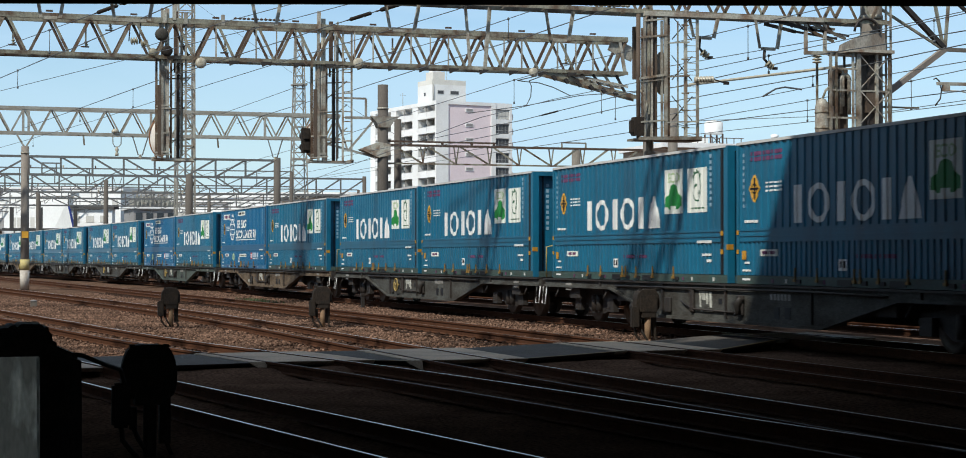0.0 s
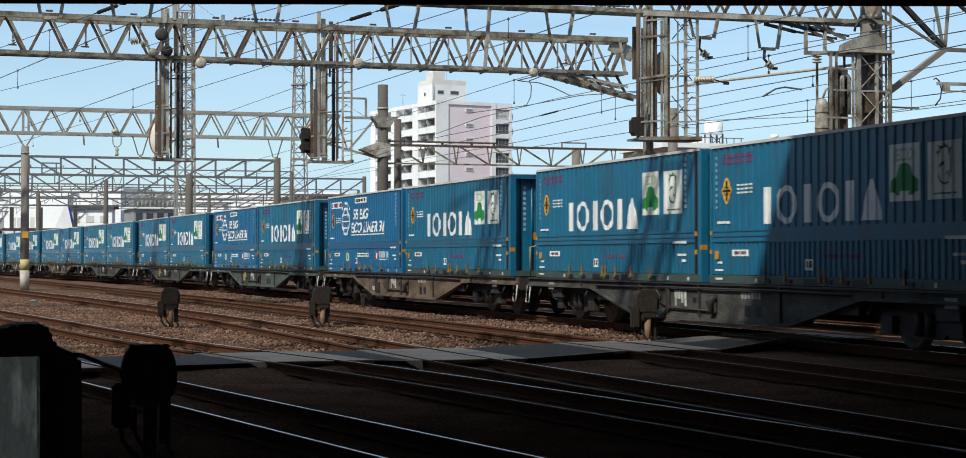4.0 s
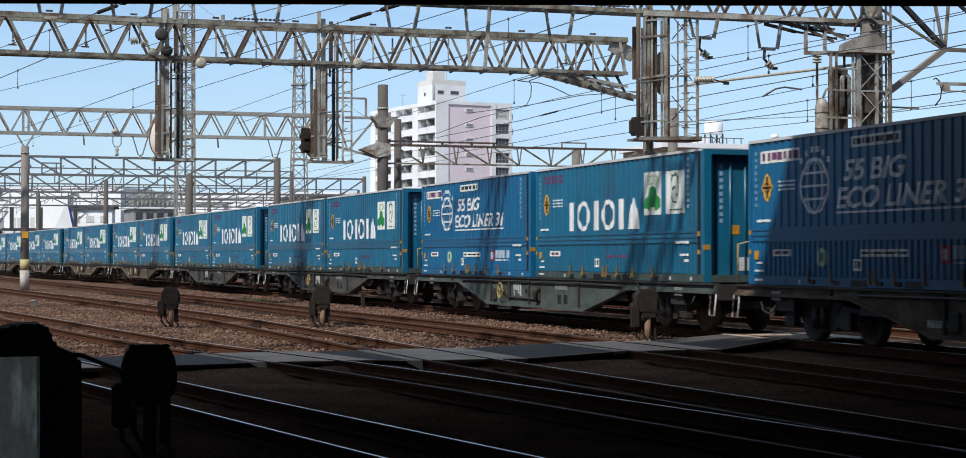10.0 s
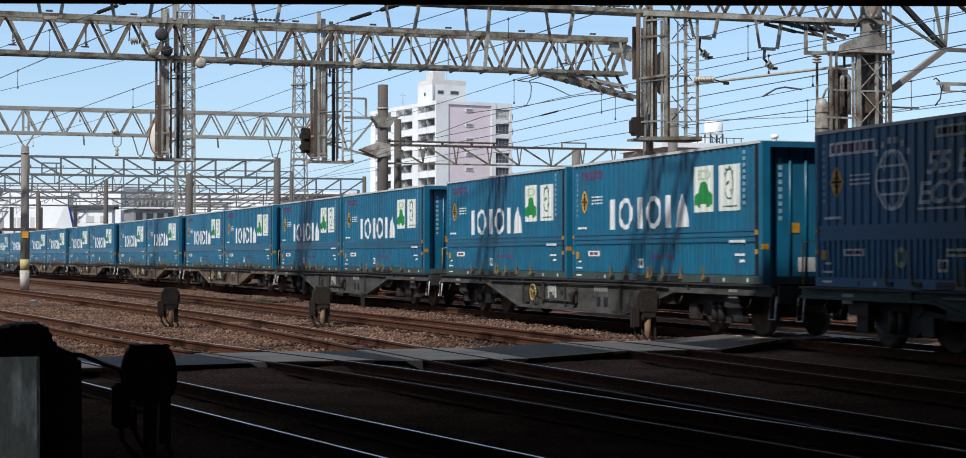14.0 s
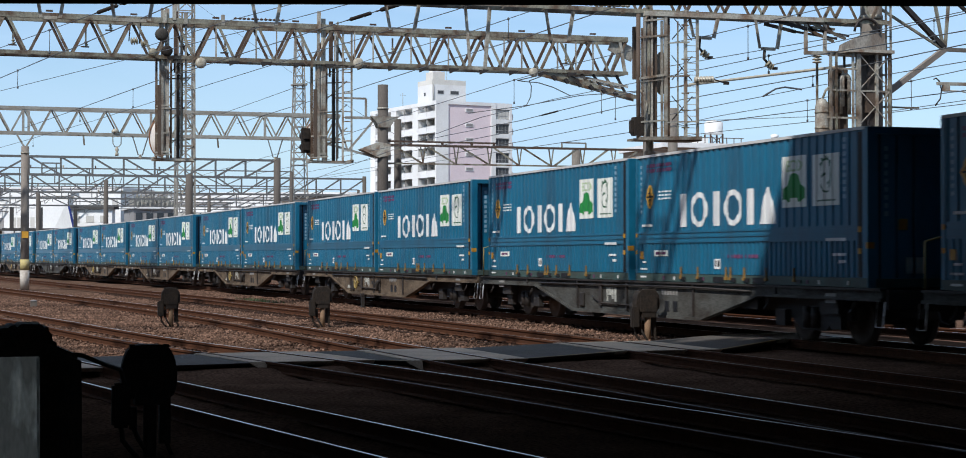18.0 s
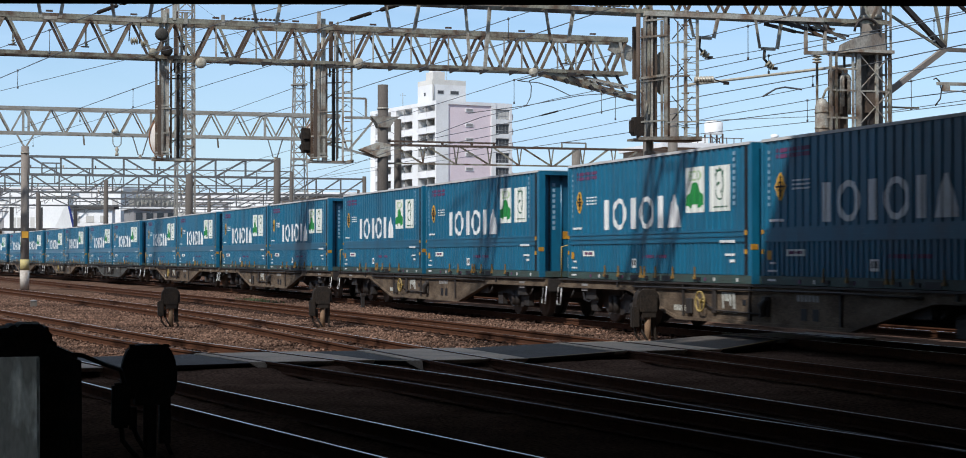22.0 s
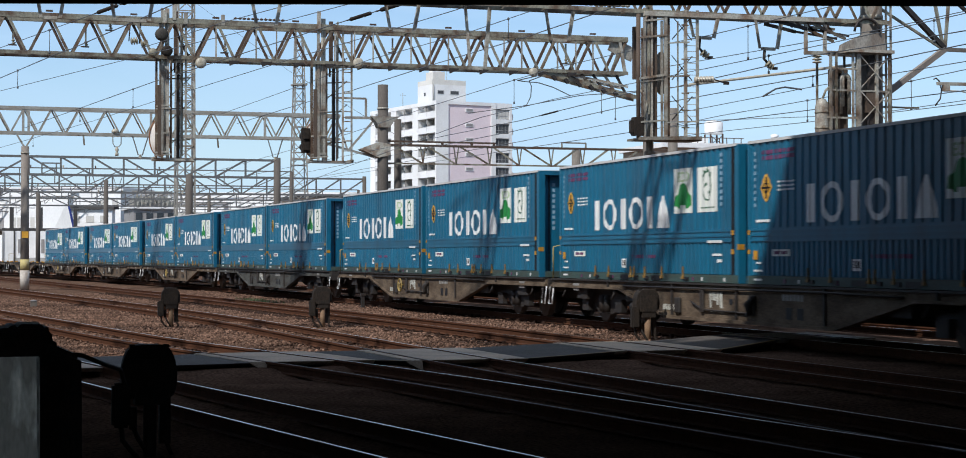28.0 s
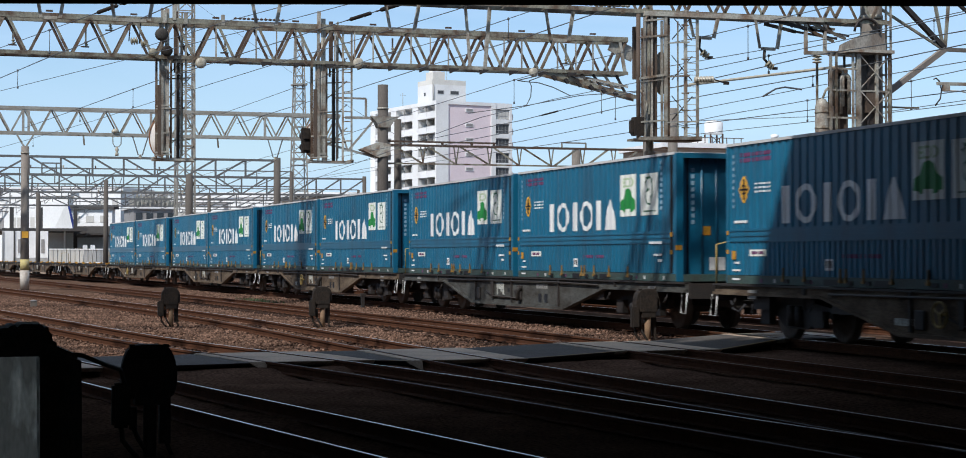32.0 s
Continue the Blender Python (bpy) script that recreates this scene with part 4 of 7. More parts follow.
        part("bolster", one(box, -0.3, 0.3, -1.0, 1.0, 0.55, 0.80), M_DARK, bg)
        for u in (-0.95, 0.95):
            shared("wheelset", WHEELSET, bg, (u, 0, 0.405))
    if not loaded:
        for x in (-9.3, -6.2, -3.0, 0.0, 3.0, 6.2, 9.3):
            part("deck_crossbar", one(box, x - 0.10, x + 0.10, -1.22, 1.22, 0.96, 1.03), M_DARK, w)
            for s in (-1, 1):
                part("lock_post", one(box, x - 0.06, x + 0.06, *sorted((s * 1.06, s * 1.2)), 1.03, 1.12), M_YELLOW, w)
    return w


M_HANDY = material("dull_yellow_wheel", (0.38, 0.27, 0.075), 0.6, 0, 0.25, 6, 50, 0, (0.26, 0.2, 0.1), 0.6)
M_CREAM = material("cream_marking", (0.60, 0.60, 0.53), 0.6, 0, 0.3, 7, 40, 0, (0.22, 0.22, 0.19), 0.8)
M_PALEBLUE = material("pale_blue_marking", (0.25, 0.38, 0.48), 0.5, 0, 0.1, 4, 40)
M_FADEW = material("pale_block", (0.42, 0.50, 0.58), 0.5, 0, 0.2, 9, 40)
M_REDB = material("badge_red", (0.45, 0.05, 0.05), 0.5, 0, 0.15, 5, 40)
M_FADE = material("faded_marking", (0.30, 0.29, 0.27), 0.6, 0, 0.3, 5, 40, 0, (0.16, 0.14, 0.12), 0.7)
WHEELSET = wheelset_mesh()
OFF = 4.74
FIRST = 45.1487
SLACK = {-4: 0.33, -3: 0.33, -2: -0.14, -1: -0.11, 0: -0.05, 1: 0.06, 2: 0.36, 3: -0.08, 5: 0.22, 6: -0.22, 7: 0.20, 8: 0.10}


def wagon_pose(k, t):
    s = FIRST + 20.4 * k + SLACK.get(k, 0.0) - travel(t)
    a, b = Vector((s - 7.1, line_train(s - 7.1), 0)), Vector((s + 7.1, line_train(s + 7.1), 0))
    d = (b - a).normalized()
    return Matrix.Translation((a + b) / 2) @ Matrix.Rotation(math.atan2(d.y, d.x), 4, "Z")


TRAIN = []


def build_train():
    proto = {(c, l): build_wagon(c, l) for c, l in (("grey", True), ("green", True), ("brown", True), ("brown", False))}
    boxes = {q: build_container(q) for q in ("plain", "eco")}
    used = set()

    def take(ob, m):
        if ob in used:
            return copy_thing(ob, m)
        used.add(ob)
        ob.matrix_basis = m
        return ob

    plainer = []
    for k in range(-4, 15):
        loaded = k <= 10
        col = "brown" if k in (-1, 3, 4, 5, 6, 8, 9, 10) or k > 10 else "green" if k == 0 else "grey"
        m = wagon_pose(k, 0.0)
        TRAIN.append((take(proto[(col if loaded else "brown", loaded)], m), k, Matrix()))
        if k not in (-2, 0, 1, 3, 4, 6, 8, 10):
            plainer.append(TRAIN[-1][0])
        if loaded:
            for off in (OFF, -OFF):
                q = "eco" if k in (-1, 0) and off > 0 else "plain"
                g = Matrix.Translation((off, 0, 1.03))
                TRAIN.append((take(boxes[q], m @ g), k, g))
    # these wagons have their brake wheel on the far side
    for w in plainer:
        for o in [o for o in w.children if o.name.startswith("brake_wheel")]:
            o.matrix_basis = Matrix.Rotation(math.pi, 4, "Z")


build_train()


# ---- gantries, masts and signals ----
def angle(bm, p, q, w):
    """A rolled steel angle from p to q."""
    p, q = Vector(p), Vector(q)
    d = (q - p).normalized()
    side = d.cross(Vector((1, 0, 0)) if abs(d.x) < 0.9 else Vector((0, 0, 1))).normalized()
    deep = side.cross(d)
    if side.z < 0:
        side = -side
    t = max(0.008, w * 0.16)
    prof = [(-w / 2, -w / 2), (w / 2, -w / 2), (w / 2, w / 2), (w / 2 - t, w / 2), (w / 2 - t, -w / 2 + t), (-w / 2, -w / 2 + t)]
    a = [bm.verts.new(p + side * u + deep * v) for u, v in prof]
    b = [bm.verts.new(q + side * u + deep * v) for u, v in prof]
    bm.faces.new(a), bm.faces.new(b[::-1])
    for i in range(6):
        j = (i + 1) % 6
        bm.faces.new((a[i], b[i], b[j], a[j]))


def strut(name, p, q, w, mat, parent, h=None, label=""):
    rolled = h is None and name in ("chord", "diagonal", "upright", "lacing", "leg", "brace", "cross_piece", "hanger_leg", "knee_brace")
    return part(name, one(angle, p, q, w) if rolled else one(bar, p, q, w, h), mat, parent, label)


def zigzag(parent, s, y0, y1, z0, z1, pitch, w, mat, name="diagonal", gap=0.0, rise=None):
    """Diagonals in pairs between the chords; gap: how far a pair stays apart at its foot."""
    n = max(1, round((y0 - y1) / pitch))
    d = (y0 - y1) / n
    for i in range(n):
        ya = y0 - i * d
        strut(name, (s, ya - gap * 0.8, z1), (s, ya - d / 2 + gap, z0), w, mat, parent)
        strut(name, (s, ya - d / 2 - gap, z0), (s, ya - d + gap * 0.8, z1), w, rise or mat, parent)


def box_truss(g, s, y0, y1, z0, z1, deep, pitch, chord, web, mat, tall=1.25, gap=0.0, rise=None, rear=None):
    """Square lattice beam across the tracks from y0 to y1 with four chords; rise, rear: darker steel that puts those
    rods' shade into the colour.
    """
    for ds in (-deep / 2, deep / 2):
        for z in (z0, z1):
            strut("chord", (s + ds, y0, z), (s + ds, y1, z), chord, mat, g, chord * tall if z == z1 else None)
        zigzag(g, s + ds, y0, y1, z0 + chord / 2, z1 - chord / 2, pitch, web, (rear or mat) if ds > 0 else mat, gap=gap, rise=rear if ds > 0 else rise)
    n = round((y0 - y1) / pitch)
    for i in range(n + 1):
        y = y0 - (y0 - y1) * i / n
        for z in (z0, z1):
            strut("cross_piece", (s - deep / 2, y, z), (s + deep / 2, y, z), web * 0.7, mat, g)


def insulator(parent, p, d, n=4, r=0.075, mat=None, name="insulator"):
    """A string of sheds from p along the unit way d."""
    p, d = Vector(p), Vector(d).normalized()
    bm = B()
    prof = []
    for i in range(n):
        h = i * 0.075
        prof += [(r * 0.5, h), (r, h + 0.022), (r * 0.95, h + 0.045), (r * 0.5, h + 0.055)]
    lathe(bm, [(0.0, 0.0)] + prof + [(0.0, n * 0.075)], (0, 0, 0), "z", 12)
    return part(name, bm, mat or M_INSUL, parent, "", Matrix.Translation(p) @ Vector((0, 0, 1)).rotation_difference(d).to_matrix().to_4x4())


def slab_x(bm, outline_, x0, x1):
    """A plate across the tracks; the outline is in y, z."""
    a = [bm.verts.new((x0, u, v)) for u, v in outline_]
    b = [bm.verts.new((x1, u, v)) for u, v in outline_]
    bm.faces.new(a), bm.faces.new(b[::-1])
    for i in range(len(a)):
        j = (i + 1) % len(a)
        bm.faces.new((a[i], b[i], b[j], a[j]))


def hanger(g, s, ya, yb, z0, z1, mat, foot=True, narrow=0.12):
    """Tapered hanging frame below a beam with an insulator at its foot."""
    strut("hanger_leg", (s, ya, z1), (s, ya - narrow, z0), 0.075, mat, g)
    strut("hanger_leg", (s, yb, z1), (s, yb + narrow, z0), 0.075, mat, g)
    strut("hanger_bar", (s, ya - narrow - 0.06, z0), (s, yb + narrow + 0.06, z0), 0.075, mat, g)
    if foot:
        m = (ya + yb) / 2
        part("drop_arm", one(tube, [(s, m + 0.10, z0), (s, m + 0.12, z0 - 0.26), (s, m + 0.02, z0 - 0.36)], 0.04, 8), M_DARK, g)
        insulator(g, (s, m + 0.04, z0 - 0.35), (0, -0.75, -0.6), 1, 0.10, M_INSUL2)
        insulator(g, (s, m - 0.01, z0 - 0.395), (0, -0.75, -0.45), 2, 0.095, M_INSUL2)
        part("clamp", one(box, s - 0.05, s + 0.05, m - 0.24, m - 0.13, z0 - 0.52, z0 - 0.455), M_DARK, g)


def concrete_mast(name, label, s, y, top, r, bands=(), base=-0.4, group="masts"):
    p = thing(name, label, "mast", group, (s, y, base))
    part("shaft", one(tube, [(0, 0, 0), (0, 0, top - base)], [r * 1.15, r], 18), M_POLE2 if group == "far masts" else M_POLE3 if name == "yard_mast" else M_POLE, p)
    for z in bands:
        part("steel_band", one(tube, [(0, 0, z - base - 0.05), (0, 0, z - base + 0.05)], r * 1.12, 18), M_GALV, p)
    return p


def signal_cage(s, y0, y1, z0, z1, label, oval=True, head=True):
    """Hanging steel cage with a ladder that carries a railway signal, seen from its back."""
    c = thing("signal_cage", label, "railway signal", "hanging signal cages")
    w = y0 - y1
    d = 0.55
    part("platform", one(box, s - d / 2, s + d / 2, y1 - 0.03, y0 + 0.03, z0 - 0.06, z0), M_GALV, c)
    for e in (z0 + 0.01,):
        for yy in (y0, y1):
            strut("platform_edge", (s - d / 2, yy, e), (s + d / 2, yy, e), 0.07, M_GALV, c)
    low = min(z1, 7.42)
    for u, ds, ww, za, zb, m in ((0.04, -d / 2 + 0.1, 0.06, z0, low, M_STAIN_SHADE), (0.10, d / 2, 0.05, z0, low, M_GALV), (0.45, d / 2 - 0.1, 0.06, z0, low, M_STAIN_SHADE), (0.17, -d / 2 - 0.04, 0.075, z0, z1, M_GALV), (0.31, -d / 2, 0.085, z0, z1, M_GALV), (0.38, d / 2, 0.05, z0, z1 - 0.4, M_GALV2),
                                 (0.55, d / 2, 0.05, z0 + 2.6, z1, M_RUSTY), (0.58, d / 2, 0.10, z0 + 3.0, z1, M_RUSTY), (0.74, d / 2, 0.05, z0 + 0.1, z1, M_GALV2)):
        strut("upright", (s + ds, y0 - w * u, za), (s + ds, y0 - w * u, zb), ww, m, c)
    part("channel", one(box, s + d / 2 - 0.05, s + d / 2 + 0.05, y0 - w * 0.64 - 0.045, y0 - w * 0.64 + 0.045, z0, low), M_DARK, c, "dark steel channel")
    strut("upright", (s + d / 2 - 0.1, y0 - w * 0.70, z0), (s + d / 2 - 0.1, y0 - w * 0.70, z1 - 0.2), 0.045, M_GALV, c)
    part("cable_trunk", one(box, s - 0.36, s - 0.26, y0 - w * 0.14, y0 - w * 0.06, z0 + 0.1, z0 + 2.15), M_TRUNK, c, "rusty brown cable trunk")
    for u, zt in ((0.22, low), (0.26, z1), (0.12, low)):
        part("conduit", one(tube, [(s - d / 2 - 0.02, y0 - w * u, z0 + (0.1 if u > 0.2 else 2.15)), (s - d / 2 - 0.02, y0 - w * u, zt)], 0.028, 8), M_GALV, c)
    for e, ua, ub in ((0.08, -0.02, 0.40), (0.16, -0.02, 0.36), (0.72, 0.0, 0.36), (1.45, 0.02, 0.38), (1.53, 0.02, 0.36)):
        strut("hoop", (s - d / 2 - 0.06, y0 - w * ua, z0 + e), (s - d / 2 - 0.06, y0 - w * ub, z0 + e + 0.04), 0.045, M_GALV, c)
    for e in (0.55, 1.5, 2.4):
        strut("hoop", (s + d / 2, y0 - w * 0.35, z0 + e), (s + d / 2, y0 - w * 0.95, z0 + e + 0.06), 0.04, M_GALV2, c)
    strut("hoop", (s, y0 - w * 0.3, low - 0.12), (s, y0 - w * 1.0, low - 0.08), 0.07, M_GALV, c)
    # ladder with hoops
    ya, yb = y0 - w * 0.76, y0 - w * 0.97
    for yy, ww in ((ya, 0.055), (yb, 0.05)):
        strut("ladder_rail", (s - d / 2 - 0.03, yy, z0), (s - d / 2 - 0.03, yy, z1 - 0.3), ww, M_GALV, c)
    k = 0
    while z0 + 0.3 + 0.3 * k < z1 - 0.4:
        z = z0 + 0.3 + 0.3 * k
        strut("rung", (s - d / 2 - 0.03, ya, z), (s - d / 2 - 0.03, yb, z), 0.028, M_GALV, c)
        k += 1
    for i in range(4):
        z = z0 + 0.4 + 0.72 * i
        strut("brace", (s + d / 2, y0 - w * 0.40, z), (s + d / 2, y0 - w * 0.97, z + 0.65), 0.03, M_GALV2, c)
        pts = [(s - d / 2 - 0.03 - 0.3 * math.sin(math.pi * q / 6), ya + (yb - ya) * q / 6, z + 0.2) for q in range(7)]
        part("ladder_hoop", one(tube, pts, 0.016, 6), M_GALV, c)
    if oval:
        zc, yc = z0 + 0.65, y0 - w * 0.20
        bm = B()
        lathe(bm, [(0.0, 0.0), (0.31, 0.0), (0.315, 0.01), (0.31, 0.03), (0.0, 0.03)], (0, 0, 0), "x", 28)
        for v in bm.verts:
            v.co.z *= 1.75
        rim = one(tube, [(0.0, 0.32 * math.cos(0.2244 * q), 0.56 * math.sin(0.2244 * q)) for q in range(29)], 0.018, 6, False)
        part("backing_plate", bm, M_PLATE, c, "pale oval backing plate", (s + d / 2 + 0.10, yc, zc))
        part("plate_rim", rim, M_RIM, c, "rusty rim", (s + d / 2 + 0.10, yc, zc))
    if not head:
        return c
    bm = B()
    zc = z0 + 0.25
    yq = y0 + 0.06 if oval else y0 + 0.10
    box(bm, s + 0.10, s + 0.30, yq - 0.12, yq + 0.12, zc, zc + 0.75)
    for i in range(2):
        box(bm, s + 0.02, s + 0.10, yq - 0.09, yq + 0.09, zc + 0.08 + 0.34 * i, zc + 0.32 + 0.34 * i)
    part("signal_head", bm, M_SIGBLK, c, "black signal lamp box")
    for i in range(2):
        part("lamp_hood", one(lathe, [(0.09, 0.0), (0.11, 0.05), (0.11, 0.3), (0.10, 0.3), (0.10, 0.06)], (s + 0.30, yq, zc + 0.2 + 0.34 * i), "x", 14), M_SIGBLK, c)
    return c


M_RIM = material("rust_orange_rim", (0.36, 0.16, 0.07), 0.8, 0, 0.25, 5, 30)
M_PLATE = material("signal_plate", (0.80, 0.76, 0.70), 0.6, 0, 0.12, 2.0, 30, 0, (0.55, 0.42, 0.33), 0.5)

# first gantry, nearest to the bridge
G0 = thing("signal_gantry", "weathered grey lattice signal gantry across the tracks", "gantry", "gantries")
box_truss(G0, 39.5, 3.0, -23.85, 7.52, 8.55, 0.65, 1.05, 0.10, 0.07, M_GALV2, rise=M_STAIN_SHADE, rear=M_STAIN_SHADE)
strut("junction_tube", (39.1, -17.0, 7.46), (39.1, -21.9, 7.50), 0.11, M_GALV, G0)
for ya, yb, z in ((-10.57, -11.40, 6.85), (-12.54, -13.16, 6.02), (-14.58, -15.30, 6.77), (-18.38, -19.18, 6.98), (-20.21, -20.95, 6.77), (-2.60, -3.25, 6.8), (-4.2, -5.2, 6.82), (-7.4, -8.1, 6.85)):
    hanger(G0, 39.5, ya, yb, z, 7.48, M_GALV, foot=ya < -16)
for s_ in (39.2, 39.8):
    strut("knee_brace", (s_, -20.6, 7.44), (s_, -21.5, 7.27), 0.09, M_DARK, G0)
    strut("knee_brace", (s_, -21.45, 7.50), (s_, -22.6, 7.06), 0.08, M_GALV2, G0)
    strut("knee_brace", (s_, -21.3, 7.30), (s_, -22.7, 7.14), 0.06, M_DARK, G0)
for i in range(5):
    strut("knee_brace", (39.2, -20.9 - 0.28 * i, 7.45), (39.2, -21.1 - 0.3 * i, 7.30 - 0.04 * i), 0.06, M_RUSTY, G0)
# square drop frame beside the mast with a stack of sheds under it
for y in (-21.48, -22.02):
    strut("drop_frame", (39.2, y, 7.40), (39.2, y, 6.66), 0.075, M_GALV, G0)
strut("drop_frame", (39.2, -21.44, 6.67), (39.2, -23.45, 6.72), 0.085, M_GALV, G0)
strut("drop_frame", (39.2, -21.44, 7.33), (39.2, -22.3, 7.30), 0.06, M_GALV2, G0)
insulator(G0, (39.15, -21.77, 6.62), (0, 0, -1), 3, 0.12)
for i in range(14):
    insulator(G0, (39.2, -15.05 - 0.12 * i, 7.60), (0, 0, 1), 1, 0.06, M_GALV2, "bolt_rib")
mast0 = concrete_mast("concrete_mast", "thick grey-brown concrete mast of the first gantry", 39.6, -23.6, 11.0, 0.27, (7.7,))
# the mast's fittings; heights are above the mast's foot
part("bracket_plate", one(slab_x, [(-0.16, 7.12), (1.15, 7.14), (1.10, 7.32), (0.45, 7.62), (-0.12, 7.66)], -0.46, -0.30), M_RUSTG, mast0, "rust-streaked grey gusset plate")
part("bracket_plate", one(box, -0.6, 0.45, -0.32, 1.02, 7.12, 7.20), M_GALV, mast0)
part("cable_arch", one(tube, [(-0.5, 0.42 - 0.36 * math.cos(math.pi * k / 8), 7.66 + 0.34 * math.sin(math.pi * k / 8)) for k in range(9)], 0.035, 8), M_DARK, mast0)
part("junction_box", one(box, -0.46, -0.25, 0.12, 0.42, 5.60, 6.15), M_TRUNK, mast0, "rusty sheet-steel junction box")
part("cable_duct", one(box, -0.42, -0.27, 0.10, 0.30, 4.0, 7.1), M_DARK, mast0, "dark cable duct on the mast")
for u in (-0.28, -0.42):
    strut("ladder_rail", (-0.25, u, 4.7), (-0.25, u, 9.2), 0.045, M_GALV, mast0)
for i in range(16):
    strut("rung", (-0.25, -0.28, 4.8 + 0.28 * i), (-0.25, -0.42, 4.8 + 0.28 * i), 0.026, M_GALV, mast0)
for z in (5.2, 6.6, 8.0):
    strut("ladder_clip", (-0.25, -0.1, z), (-0.25, -0.3, z), 0.04, M_GALV2, mast0)

cg = thing("signal_cage", "grey steel equipment cage beside the concrete mast", "railway signal", "hanging signal cages")
for y, w, m in ((-22.16, 0.06, M_GALV), (-22.32, 0.05, M_GALV2), (-22.80, 0.055, M_GALV), (-22.95, 0.11, M_GALV), (-23.48, 0.075, M_GALV), (-23.86, 0.06, M_GALV2)):
    strut("upright", (39.15, y, 3.9), (39.15, y, 6.74), w, m, cg)
for y in (-22.16, -22.95, -23.86):
    strut("upright", (39.85, y, 3.9), (39.85, y, 6.74), 0.05, M_GALV2, cg)
for z in (3.9, 5.05, 5.75, 6.30, 6.72):
    strut("hoop", (39.15, -22.05, z), (39.15, -23.0 if z in (5.05, 6.30) else -23.9, z), 0.045, M_GALV, cg)
for z in (3.9, 6.72):
    for y in (-22.16, -23.86):
        strut("hoop", (39.15, y, z), (39.85, y, z), 0.045, M_GALV2, cg)
for z in (4.0, 4.9, 5.8):
    strut("brace", (39.12, -22.98, z), (39.12, -23.84, z + 0.85), 0.025, M_GALV, cg)
    strut("brace", (39.10, -23.84, z), (39.10, -22.98, z + 0.85), 0.025, M_GALV, cg)
for y, r, z0, z1 in ((-22.42, 0.14, 5.35, 6.30), (-22.62, 0.12, 5.15, 6.15)):
    pts = [(39.25, y + r, z0)] + [(39.25, y + r * math.cos(math.pi * k / 8), z1 - r + r * math.sin(math.pi * k / 8)) for k in range(9)] + [(39.25, y - r, z0)]
    part("bent_pipe", one(tube, pts, 0.05, 10), M_GALV, cg, "thick bent grey pipe")
for i in range(3):
    yc, zc, r = -22.68, 6.05 - 0.27 * i, 0.13
    part("cable_loop", one(tube, [(39.32 + 0.02 * i, yc + r * math.cos(0.5236 * k), zc + r * math.sin(0.5236 * k)) for k in range(13)], 0.03, 8), M_DARK, cg)
bm = B()
box(bm, 39.35, 39.75, -22.78, -22.40, 3.9, 6.35)
bmesh.ops.bevel(bm, geom=bm.edges[:], offset=0.03, segments=2, affect="EDGES")
part("relay_cabinet", bm, M_TRUNK, cg, "rusty brown relay cabinet")
part("floor_plate", one(box, 39.1, 39.9, -23.9, -21.85, 3.86, 3.90), M_GALV2, cg)
t = thing("transformer_drum", "rounded grey steel drum on the signal cage", "transformer")
part("drum", one(lathe, [(0.16, 3.9), (0.175, 4.0), (0.175, 5.30), (0.15, 5.44), (0.09, 5.52), (0.0, 5.55)], (39.3, -21.99, 0.0), "z", 20), M_GALV, t)
for z in (4.75, 5.15):
    part("drum_band", one(lathe, [(0.178, 0), (0.19, 0.03), (0.178, 0.06)], (39.3, -21.99, z), "z", 20), M_GALV2, t)
part("neck", one(tube, [(39.3, -21.99, 5.5), (39.3, -22.10, 5.75), (39.3, -22.28, 5.9)], 0.03, 8), M_GALV2, t)


